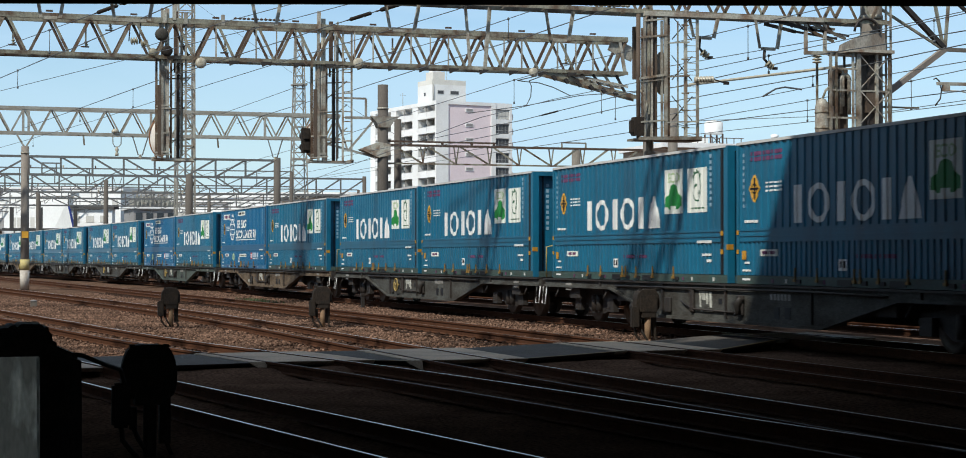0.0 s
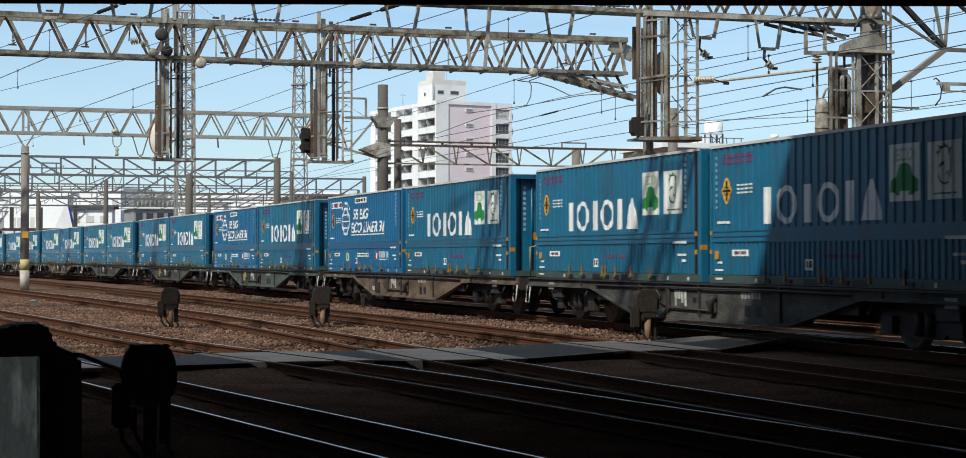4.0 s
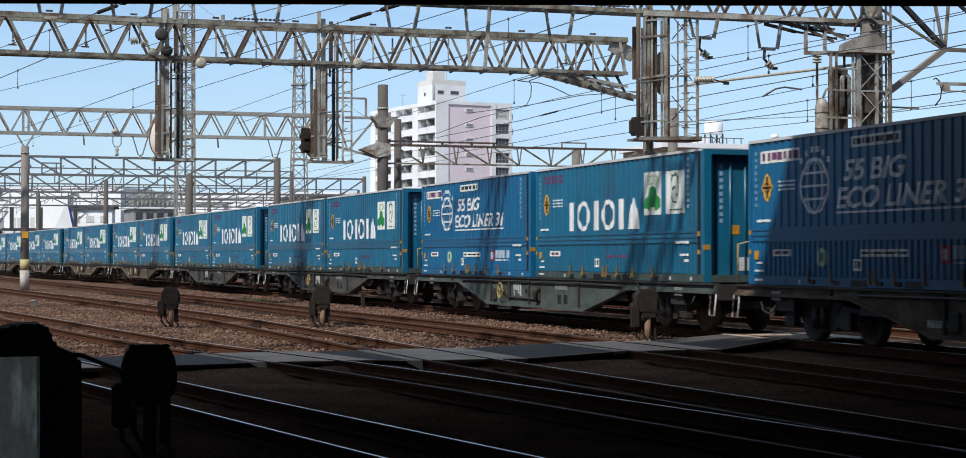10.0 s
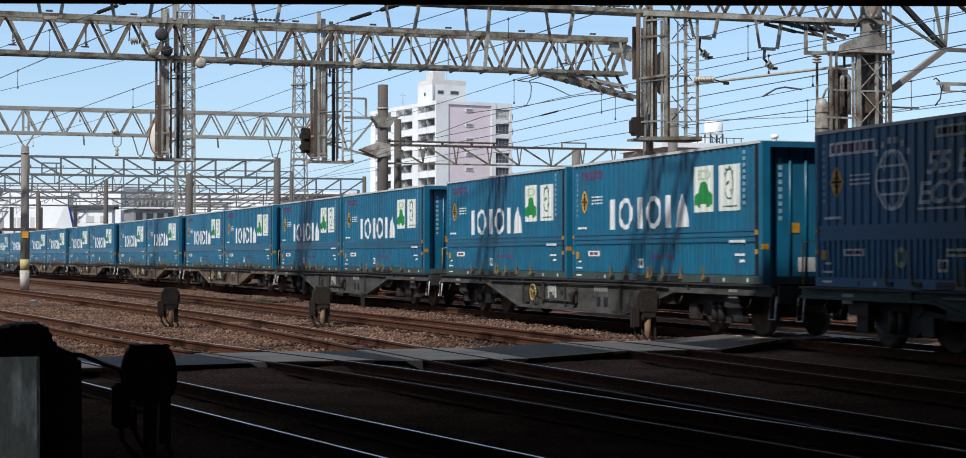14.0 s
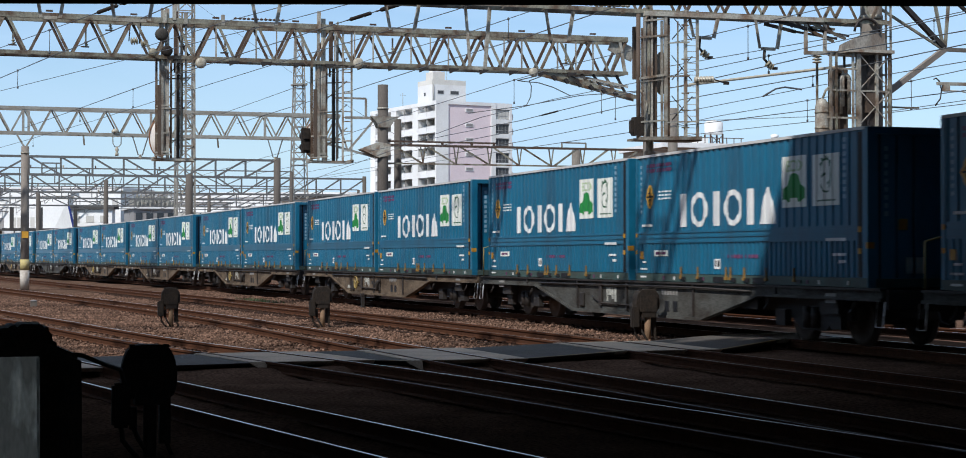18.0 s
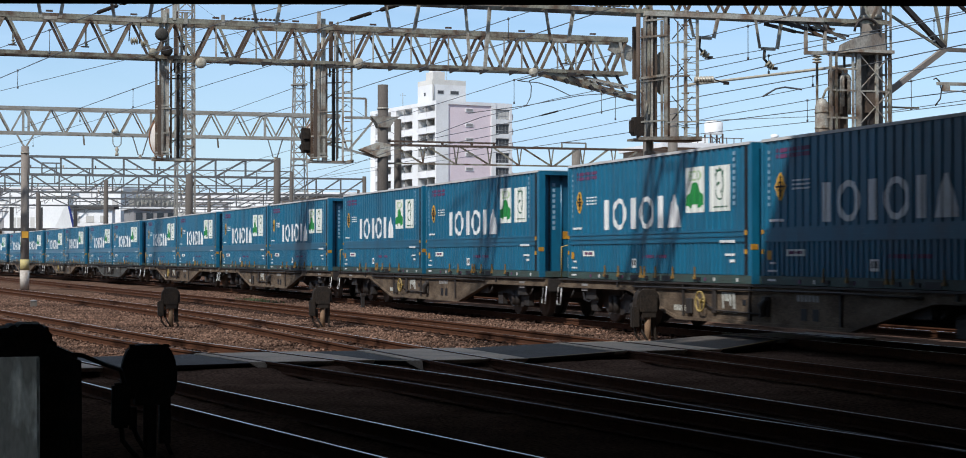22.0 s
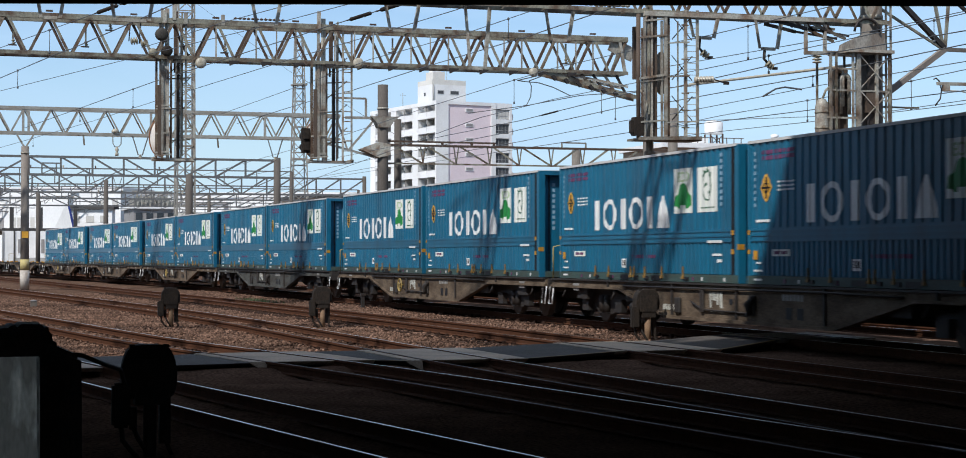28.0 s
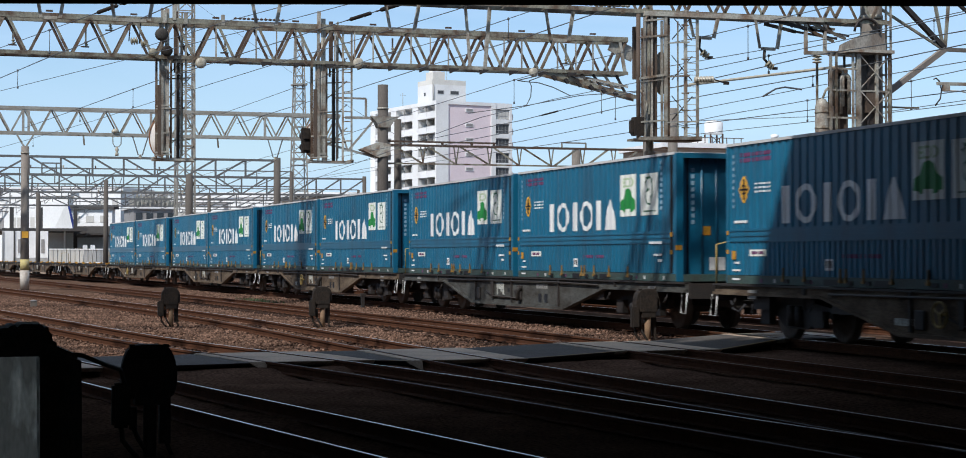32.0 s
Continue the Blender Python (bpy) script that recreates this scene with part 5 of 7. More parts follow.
def tall_cage():
    """Tall cage on its own steel mast with a ladder, a dark channel and a lamp box."""
    c = thing("signal_cage", "tall rusty steel signal cage with ladder on a pale mast", "railway signal", "hanging signal cages")
    f = 39.15
    part("mast", one(tube, [(39.35, -17.25, -0.4), (39.35, -17.25, 4.1), (39.35, -17.25, 4.12), (39.35, -17.25, 8.5)], [0.15, 0.13, 0.085, 0.08], 14), M_GALV, c, "pale galvanised steel mast")
    part("pipe", one(tube, [(f, -16.87, 4.40), (f, -16.87, 7.45)], 0.055, 10), M_TRUNK, c, "rusty brown pipe")
    part("channel", one(box, f + 0.2, f + 0.30, -17.80, -17.72, 4.40, 7.50), M_DARK, c, "dark steel channel")
    part("channel", one(box, f - 0.02, f + 0.06, -17.36, -17.26, 4.40, 7.40), M_TRUNK, c, "rusty brown channel")
    part("channel", one(box, f + 0.45, f + 0.55, -17.04, -16.94, 5.9, 7.2), M_TRUNK, c, "rusty brown channel")
    for y, w, z0, z1, m in ((-17.02, 0.04, 4.5, 7.3, M_GALV), (-17.12, 0.05, 5.0, 7.2, M_GALV2), (-17.47, 0.05, 4.4, 7.3, M_GALV), (-17.57, 0.075, 4.4, 7.5, M_GALV), (-17.90, 0.03, 4.4, 7.3, M_GALV2), (-17.20, 0.05, 4.4, 7.4, M_GALV), (-17.66, 0.04, 4.5, 7.2, M_STAIN_SHADE), (-16.95, 0.045, 4.9, 7.1, M_STAIN_SHADE)):
        strut("upright", (f - 0.05, y, z0), (f - 0.05, y, z1), w, m, c)
    for ya, za, yb, zb, w in ((-16.87, 5.86, -17.58, 5.98, 0.055), (-16.90, 5.78, -17.50, 5.86, 0.03), (-16.87, 6.86, -17.58, 6.95, 0.05), (-17.02, 7.28, -17.50, 7.34, 0.045),
                              (-16.90, 4.80, -17.55, 4.86, 0.04), (-17.57, 5.92, -18.2, 5.98, 0.035), (-17.57, 6.75, -18.2, 6.80, 0.03), (-17.57, 4.80, -18.45, 4.86, 0.03)):
        strut("hoop", (f - 0.08, ya, za), (f - 0.08, yb, zb), w, M_GALV, c)
    for z in (4.9, 5.9, 6.9):
        strut("brace", (f + 0.3, -17.9, z), (f + 0.3, -18.45, z - 0.5 + 1.1), 0.022, M_DARK, c)
        strut("brace", (f + 0.32, -18.45, z), (f + 0.32, -17.9, z + 0.6), 0.022, M_DARK, c)
    for y, w in ((-18.13, 0.07), (-18.45, 0.06)):
        strut("ladder_rail", (f, y, 4.42), (f, y, 7.60), w, M_GALV, c)
    for i in range(21):
        strut("rung", (f, -18.13, 4.55 + 0.145 * i), (f, -18.45, 4.55 + 0.145 * i), 0.013, M_GALV, c)
    for i in range(7):
        strut("step_bolt", (f - 0.02, -18.02, 4.7 + 0.42 * i), (f - 0.02, -18.2, 4.7 + 0.42 * i), 0.035, M_GALV2, c)
    part("platform", one(box, f - 0.1, f + 0.65, -18.52, -16.84, 4.37, 4.42), M_GALV2, c)
    strut("platform_edge", (f - 0.12, -16.85, 4.40), (f - 0.12, -18.5, 4.44), 0.08, M_GALV, c)
    bm = B()
    lathe(bm, [(0.0, 0.0), (0.17, 0.0), (0.185, 0.02), (0.185, 0.05), (0.0, 0.06)], (0, 0, 0), "x", 20)
    for v in bm.verts:
        v.co.z *= 2.9
    part("backing_plate", bm, M_RUSTG, c, "grey oval backing plate", (f + 0.10, -17.53, 6.03))
    part("signal_head", one(box, f - 0.08, f + 0.14, -16.98, -16.74, 4.47, 4.92), M_SIGBLK, c, "black signal lamp box")
    part("signal_head", one(box, f - 0.04, f + 0.10, -16.80, -16.66, 4.55, 4.84), M_SIGBLK, c)
    for i in range(2):
        part("lamp_hood", one(lathe, [(0.07, 0.0), (0.09, 0.04), (0.09, 0.22), (0.08, 0.22), (0.08, 0.05)], (f + 0.14, -16.86, 4.60 + 0.2 * i), "x", 14), M_SIGBLK, c)
    part("cable", one(tube, [(f - 0.06, -17.0, 4.9), (f - 0.08, -17.06, 5.25), (f - 0.06, -16.98, 5.5), (f, -16.9, 5.6)], 0.03, 8), M_GALV, c)
    insulator(c, (f - 0.05, -18.35, 5.88), (0, -1, 0.06), 7, 0.085, M_INSUL)
    part("link_rod", one(tube, [(f - 0.05, -18.85, 5.91), (f + 0.1, -19.25, 5.84)], 0.018, 6), M_DARK, c)
    part("clamp", one(box, f + 0.05, f + 0.13, -19.34, -19.22, 5.80, 5.87), M_SIGBLK, c)
    return c


tall_cage()
# gantry over the crossing, above the view; its lattice shadow falls on the train
GX = thing("signal_gantry", "weathered grey lattice gantry over the foot crossing", "gantry", "gantries")
box_truss(GX, 29.1, 6.0, -22.0, 7.5, 8.5, 1.5, 2.1, 0.12, 0.085, M_GALV2)
for y in (6.0, -22.0):
    part("leg", one(tube, [(29.1, y, -0.4), (29.1, y, 9.2)], 0.22, 14), M_POLE, GX)
for y in (-8.9, -10.2, -12.0):
    part("cable_bundle", one(tube, [(28.3, y, 8.6), (28.9, y - 0.1, 7.6), (29.9, y - 0.2, 7.45)], 0.06, 6), M_DARK, GX)
# right-hand braced arm behind the mast
ARM = thing("braced_arm", "rusty grey braced steel arm fixed to the concrete mast", "bracket")
strut("arm_tube", (39.6, -24.3, 8.30), (39.8, -25.9, 7.02), 0.12, M_DARK, ARM)
strut("arm_tube", (39.6, -24.0, 5.72), (39.8, -25.9, 6.98), 0.14, M_POLE3, ARM)
strut("arm_tube", (39.8, -25.9, 6.99), (40.0, -28.5, 7.0), 0.10, M_POLE, ARM)
strut("arm_tube", (39.8, -25.87, 7.05), (39.9, -25.65, 8.4), 0.07, M_GALV2, ARM)
strut("arm_tube", (39.8, -25.93, 7.05), (39.9, -26.12, 8.4), 0.07, M_GALV2, ARM)
strut("arm_tube", (39.7, -23.9, 7.98), (39.8, -25.85, 7.0), 0.06, M_GALV2, ARM)
strut("arm_tube", (39.8, -26.2, 8.3), (40.0, -27.7, 7.4), 0.08, M_DARK, ARM)
strut("arm_tube", (40.0, -27.55, 7.0), (40.0, -27.80, 8.62), 0.06, M_GALV2, ARM)
strut("arm_tube", (39.6, -23.8, 5.40), (39.6, -25.0, 5.40), 0.045, M_GALV2, ARM)
CANT = thing("cantilever_arm", "grey steel cantilever arm with curved steady rod", "bracket")
part("mast", one(tube, [(44.0, -32.0, -0.4), (44.0, -32.0, 8.0)], 0.18, 14), M_POLE, CANT)
strut("arm_tube", (44.0, -28.4, 6.56), (44.0, -32.0, 6.6), 0.09, M_GALV, CANT)
part("stub", one(box, 43.95, 44.05, -28.80, -28.58, 6.34, 6.56), M_GALV, CANT)
part("steady_rod", one(tube, [(44.0, -28.33, 5.92), (44.0, -28.50, 6.12), (44.0, -28.54, 6.4), (44.0, -28.46, 6.64), (44.0, -28.36, 6.72), (44.0, -28.28, 6.68)], 0.022, 6), M_DARK, CANT)
part("steady_rod", one(tube, [(44.0, -28.7, 6.36), (44.0, -29.2, 6.36), (44.0, -29.8, 6.25)], 0.022, 6), M_GALV, CANT)

# second gantry with two hanging signal cages, drawn as at 52 m
# enlarged about the camera's eye: the view stays, the cages' shadow misses the train
SCALE_FROM_EYE = Matrix.Translation(EYE) @ Matrix.Scale(1.15, 4) @ Matrix.Translation([-v for v in EYE])
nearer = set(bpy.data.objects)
G1 = thing("signal_gantry", "rust-stained grey lattice gantry carrying signal cages", "gantry", "gantries")
# rear and rising rods take darker steel in place of their shade
box_truss(G1, 52.0, 4.645, -21.865, 7.40, 8.48, 0.75, 1.205, 0.11, 0.08, M_GALV2, 1.45, 0.07, M_STAIN_SHADE, M_RUSTY)
for i in range(12):
    y = -8.62 - 1.205 * i
    if y > -21.5:
        strut("post", (51.62, y, 7.40), (51.62, y, 8.45), 0.04, M_GALV, G1, 0.05)
    if i % 2:
        strut("post", (51.62, y - 0.62, 7.40), (51.62, y - 0.62, 8.45), 0.035, M_GALV, G1, 0.04)
for i in range(12):
    insulator(G1, (51.6, -9.2 - 0.13 * i, 8.60), (0, 0, 1), 1, 0.06, M_RUSTY, "bolt_rib")
    insulator(G1, (51.6, -8.3 - (0.07 * i if i < 7 else 0.07 * i + 2.3), 7.33), (0, 0, -1), 1, 0.05, M_RUSTY, "bolt_rib")
for i in range(12):
    y = -9.15 - 0.98 * i
    part("gusset", one(slab_x, [(y + 0.16, 7.36), (y - 0.16, 7.36), (y - 0.13, 7.31), (y + 0.13, 7.20)], 51.52, 51.60), M_DARK, G1)
for i in range(9):
    y = -3.79 - 2.41 * i
    strut("top_lug", (51.6, y + 0.1, 8.62), (51.6, y - 0.1, 8.62), 0.06, M_RUSTY, G1, 0.05)
for y, h in ((-7.10, 8.78), (-7.72, 8.72), (-8.82, 8.72), (-11.74, 8.95)):
    strut("stub_post", (51.6, y, 8.40), (51.6, y, h), 0.10, M_GALV, G1)
for s_ in (51.7, 52.2):
    strut("knee_brace", (s_, -19.0, 7.36), (s_, -22.3, 6.62), 0.13, M_GALV2, G1)
    strut("knee_brace", (s_, -19.6, 7.36), (s_, -21.9, 6.98), 0.08, M_GALV, G1)
for i in range(6):
    strut("knee_web", (51.7, -19.5 - 0.4 * i, 7.34), (51.7, -19.75 - 0.42 * i, 7.18 - 0.09 * i), 0.07, M_DARK if i % 2 else M_GALV2, G1)
    strut("knee_web", (51.65, -19.3 - 0.42 * i, 7.26 - 0.09 * i), (51.65, -19.42 - 0.42 * i, 7.12 - 0.09 * i), 0.10, M_DARK, G1)
strut("end_post", (51.62, -21.78, 7.40), (51.62, -21.6, 8.40), 0.09, M_GALV, G1)
strut("end_post", (51.62, -21.3, 7.40), (51.62, -21.55, 8.05), 0.08, M_GALV2, G1)
strut("gusset_plate", (51.7, -21.3, 8.35), (51.7, -22.1, 8.0), 0.05, M_GALV, G1, 0.45)
concrete_mast("concrete_mast", "grey concrete mast behind the tall signal cage", 52.0, -22.75, 9.6, 0.16, (6.9, 8.3))
concrete_mast("concrete_mast", "short grey concrete mast behind the tall cage", 60.0, -27.25, 7.1, 0.18)
signal_cage(52.0, -6.84, -8.02, 4.42, 8.85, "rusty steel signal cage hanging from the gantry", oval=True, head=False)
signal_cage(52.0, -11.52, -12.82, 4.44, 8.75, "rusty steel signal cage with black lamp box", oval=True)
for y, z, r, m in ((-6.97, 8.03, 0.19, M_SIGGRN), (-7.13, 7.55, 0.16, M_SIGBLK), (-6.72, 7.48, 0.13, M_INSUL2), (-8.12, 7.23, 0.16, M_INSUL), (-12.89, 7.39, 0.16, M_INSUL), (-18.54, 7.30, 0.14, M_INSUL)):
    h = thing("loudspeaker_horn" if m in (M_SIGBLK, M_SIGGRN) else "glass_insulator", "dark round horn on the gantry" if m in (M_SIGBLK, M_SIGGRN) else "pale round insulator on the gantry",
              "loudspeaker" if m in (M_SIGBLK, M_SIGGRN) else "insulator")
    part("bell", one(lathe, [(0.0, 0.02), (r * 0.7, 0.0), (r, 0.06), (r, 0.16), (r * 0.6, 0.26), (r * 0.2, 0.34), (0.0, 0.36)], (51.2, y, z), "x", 18), m, h)
    part("stem", one(tube, [(51.5, y, z), (51.62, y, z), (51.62, y, 8.42 if z > 7.9 else 7.42)], 0.03, 8), M_DARK, h)
for ya, yb, z in ((-6.12, -6.12, 7.84), (-6.42, -6.42, 7.78)):
    b = thing("insulator_string", "pale ribbed insulator string on the gantry", "insulator", "insulators")
    insulator(b, (51.7, ya, z), (0, -0.9, 0.1), 3, 0.11, M_INSUL2)
    strut("link", (51.7, ya + 0.05, z), (51.7, ya, 8.5), 0.03, M_DARK, b)
for y, z0, z1 in ((-2.79, 8.2, 7.62), (-4.84, 8.15, 7.64), (-8.92, 8.1, 7.61), (-5.54, 8.34, 8.15), (-14.1, 8.25, 7.8), (-19.81, 8.3, 7.66)):
    b = thing("insulator_string", "grey hanging rod with insulator inside the lattice beam", "insulator", "insulators")
    insulator(b, (51.8, y, z1 + 0.16), (0.0, -0.2, -1), 2, 0.055, M_INSUL2)
    strut("rod", (51.8, y, z0), (51.8, y, z1 + 0.1), 0.045, M_GALV2, b)
    strut("foot", (51.8, y + 0.14, z1), (51.8, y - 0.10, z1), 0.04, M_RUSTY, b)
strut("wire_post", (51.6, -7.38, 8.5), (51.6, -7.38, 9.4), 0.10, M_GALV, G1)
for pts in (([(55, -19.30, 7.42), (55, -19.75, 7.38), (55, -20.05, 7.37), (55, -20.58, 7.23), (55, -21.21, 6.96)], [(55, -19.72, 7.42), (55, -19.80, 7.25), (55, -19.78, 6.9), (55, -19.64, 6.62), (55, -19.52, 6.58)])):
    tagged(new("steady_arm", mesh("steady_arm", one(tube, [(52.3, -19.5, 7.42)] + pts, 0.017, 6, False), M_WIRE)), "thin curved steady arm under the gantry", "wire", "overhead wires")
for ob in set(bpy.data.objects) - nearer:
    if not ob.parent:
        ob.matrix_basis = SCALE_FROM_EYE @ ob.matrix_basis
# third gantry, farther off
G2 = thing("lattice_gantry", "light grey lattice gantry over the yard tracks", "gantry", "gantries")
box_truss(G2, 92.0, 2.72, -21.994, 7.84, 9.11, 0.95, 1.373, 0.13, 0.078, M_LATT, 1.15, 0.05, None, M_GALV2)
for y in (-5.45, -5.72, -11.9, -17.9):
    strut("post", (91.53, y, 7.84), (91.53, y, 9.11), 0.12, M_LATT, G2, 0.1)
strut("knee_brace", (92.0, -20.6, 7.80), (92.0, -24.0, 6.95), 0.12, M_LATT, G2)
strut("diagonal", (92.0, -22.6, 7.32), (92.0, -23.9, 8.85), 0.11, M_LATT, G2)
strut("diagonal", (92.0, -22.5, 7.34), (92.0, -21.9, 9.02), 0.10, M_LATT, G2)
strut("post_frame", (92, -21.85, 10.12), (92, -23.55, 10.12), 0.10, M_RUSTG, G2)
strut("post_frame", (92, -23.55, 10.12), (92, -23.55, 9.1), 0.11, M_RUSTG, G2)
strut("post_frame", (92, -22.4, 9.06), (92, -24.6, 9.08), 0.14, M_LATT, G2)
for y in (-8.45, -15.37):
    strut("drop_bracket", (91.53, y, 7.8), (91.53, y - 0.05, 7.25), 0.08, M_GALV2, G2, 0.06)
# small stirrup with a pale insulator under the beam
su = thing("insulator_string", "thin stirrup with a pale insulator under the far beam", "insulator", "insulators")
part("stirrup", one(tube, [(91.5, -9.94, 7.86), (91.5, -9.95, 7.35), (91.5, -10.05, 7.2), (91.5, -10.25, 7.2), (91.5, -10.36, 7.35), (91.5, -10.37, 7.86)], 0.025, 6, False), M_GALV2, su)
part("insulator", one(lathe, [(0.0, 6.72), (0.09, 6.74), (0.10, 6.85), (0.05, 6.95), (0.11, 7.05), (0.05, 7.17), (0.0, 7.2)], (91.5, -10.15, 0.0), "z", 12), M_INSUL, su)
part("cap", one(lathe, [(0.0, 7.9), (0.17, 7.93), (0.19, 8.02), (0.1, 8.12), (0.0, 8.14)], (91.5, -10.05, 0.0), "z", 12), M_INSUL, su)
mast2 = concrete_mast("concrete_mast", "tall weathered concrete mast with steel bands", 92.0, -24.5, 10.9, 0.28, (9.6, 9.1, 8.95, 7.0), group="far masts")
def gusset(parent, pts, x0, x1):
    part("gusset_plate", one(slab_x, pts, x0, x1), M_GALV, parent)


gusset(mast2, [(0.75, 9.55), (-0.85, 9.55), (-0.55, 9.3), (-0.3, 8.95), (0.3, 8.95), (0.45, 9.25)], -0.36, 0.36)
gusset(mast2, [(1.35, 7.75), (0.3, 8.15), (-0.35, 8.05), (-0.35, 7.45), (0.3, 7.3)], -0.34, 0.34)
concrete_mast("concrete_mast", "dark concrete mast beside the tall one", 94.0, -25.9, 9.2, 0.2, group="far masts")
G2R = thing("lattice_gantry", "brown light lattice beam behind the train", "gantry", "gantries")
strut("chord", (92.0, -24.8, 6.62), (92.0, -42.0, 6.62), 0.09, M_GALV2, G2R)
strut("chord", (92.0, -24.8, 7.62), (92.0, -42.0, 7.62), 0.13, M_RUSTY, G2R)
strut("chord", (92.0, -24.6, 7.83), (92.0, -31.0, 7.83), 0.10, M_RUSTY, G2R)
nodes = [-24.9, -26.78, -28.7, -30.65, -32.4, -34.3, -36.2, -38.1, -40.0, -41.9]
for i, y in enumerate(nodes[1:], 1):
    if y >= -34.3:
        strut("diagonal", (92, nodes[i - 1] - 0.2, 7.60), (92, y + 0.06, 6.64), 0.10, M_GALV2, G2R)
    else:
        strut("diagonal", (92, nodes[i - 1] - 0.2, 6.64), (92, y + 0.35, 7.60), 0.10, M_GALV2, G2R)
    for d in (-0.14, 0.14):
        strut("post", (92, y, 6.64), (92, y + d, 7.60), 0.06, M_GALV2, G2R)
for y in (-26.1, -27.9, -29.6, -30.9):
    strut("packing", (92, y, 7.66), (92, y, 7.80), 0.12, M_RUSTY, G2R)
strut("hoop_frame", (92, -34.95, 7.95), (92, -36.4, 7.95), 0.07, M_GALV2, G2R)
for y in (-34.95, -36.4):
    strut("hoop_frame", (92, y, 7.62), (92, y, 7.95), 0.07, M_GALV2, G2R)
concrete_mast("concrete_mast", "stub of a grey concrete mast", 93.0, -36.2, 7.6, 0.25)

M_DIRTYW = material("dirty_white_paint", (0.52, 0.48, 0.42), 0.7, 0, 0.2, 3, 30, 0, (0.26, 0.21, 0.16), 0.8, (1, 1, 0.6))
M_PAINT_Y = material("faded_yellow", (0.50, 0.42, 0.16), 0.7, 0, 0.2, 4, 30, 0, (0.35, 0.30, 0.2), 0.6)
M_SLAB = material("weathered_zinc_sheet", (0.26, 0.21, 0.165), 0.36, 0.75, 0.2, 5.0, 22, 0.1, (0.74, 0.62, 0.50), 1.0, (1, 1.4, 0.45), band=(0.44, 0.66))
# slim mast at the yard's edge with a yellow and white foot
pole = concrete_mast("yard_mast", "concrete mast with yellow and white painted foot", 95.0, -5.76, 7.35, 0.20, (7.0,), -0.25)
part("painted_band", one(tube, [(0, 0, 1.05), (0, 0, 1.62)], 0.243, 18), M_PAINT_Y, pole, "faded yellow band")
part("painted_band", one(tube, [(0, 0, 0.05), (0, 0, 1.05)], 0.247, 18), M_DIRTYW, pole, "dirty white painted foot")
part("orange_plate", one(box, -0.27, -0.25, -0.17, 0.17, 2.75, 3.10), M_ORANGE, pole, "small orange plate")
strut("top_bracket", (0, 0, 7.5), (0, 0.42, 8.2), 0.09, M_LATT, pole)
strut("top_bracket", (0, 0, 7.5), (0, -0.42, 8.2), 0.09, M_LATT, pole)


def rod_gantry(label, s, ya, yb, z0, z1, pitch, w, down=()):
    """Light gantry of rods: two chords, posts and single diagonals; down: bays whose rod falls towards yb."""
    g = thing("rod_gantry", label, "gantry", "far gantries")
    for z in (z0, z1):
        strut("chord", (s, ya, z), (s, yb, z), w * 1.3, M_LATT2, g)
    for i in range(round((ya - yb) / pitch)):
        u, v = ya - i * pitch, ya - (i + 1) * pitch
        strut("post", (s, u, z0), (s, u, z1), w, M_LATT2, g)
        a, b = (z1, z0) if i in down else (z0, z1)
        strut("diagonal", (s, u, a), (s, v, b), w, M_LATT2, g)
    return g


M_LATT2 = material("far_grey_steel", (0.15, 0.15, 0.145), 0.6, 0.2, 0.12, 0.8, 10)
rg = rod_gantry("thin grey rod gantry over far tracks", 125.0, 5.18, -25.2, 7.24, 8.50, 2.17, 0.13, (0, 1, 2, 6, 7, 8, 9))
for p, q in (((125, -8.72, 7.3), (125, -8.72, 8.05)), ((125, -8.72, 8.05), (125, -10.0, 8.05)), ((125, -10.0, 8.05), (125, -10.0, 7.3)), ((125, -9.7, 7.3), (125, -9.7, 8.0))):
    strut("portal_frame", p, q, 0.09, M_LATT2, rg)
rod_gantry("thin grey rod gantry over far tracks", 158.0, 8.37, -40.35, 7.22, 8.74, 2.32, 0.13, (0, 1, 2, 7, 8, 9, 13, 14, 15))
rod_gantry("thin pale rod gantry in the distance", 190.0, 14.0, -46.0, 6.95, 8.38, 3.0, 0.12, (3, 4, 5, 9, 10, 11))
rod_gantry("thin pale rod gantry in the distance", 235.0, 20.0, -50.0, 7.4, 8.8, 3.4, 0.10, (0, 1, 2, 6, 7, 8))
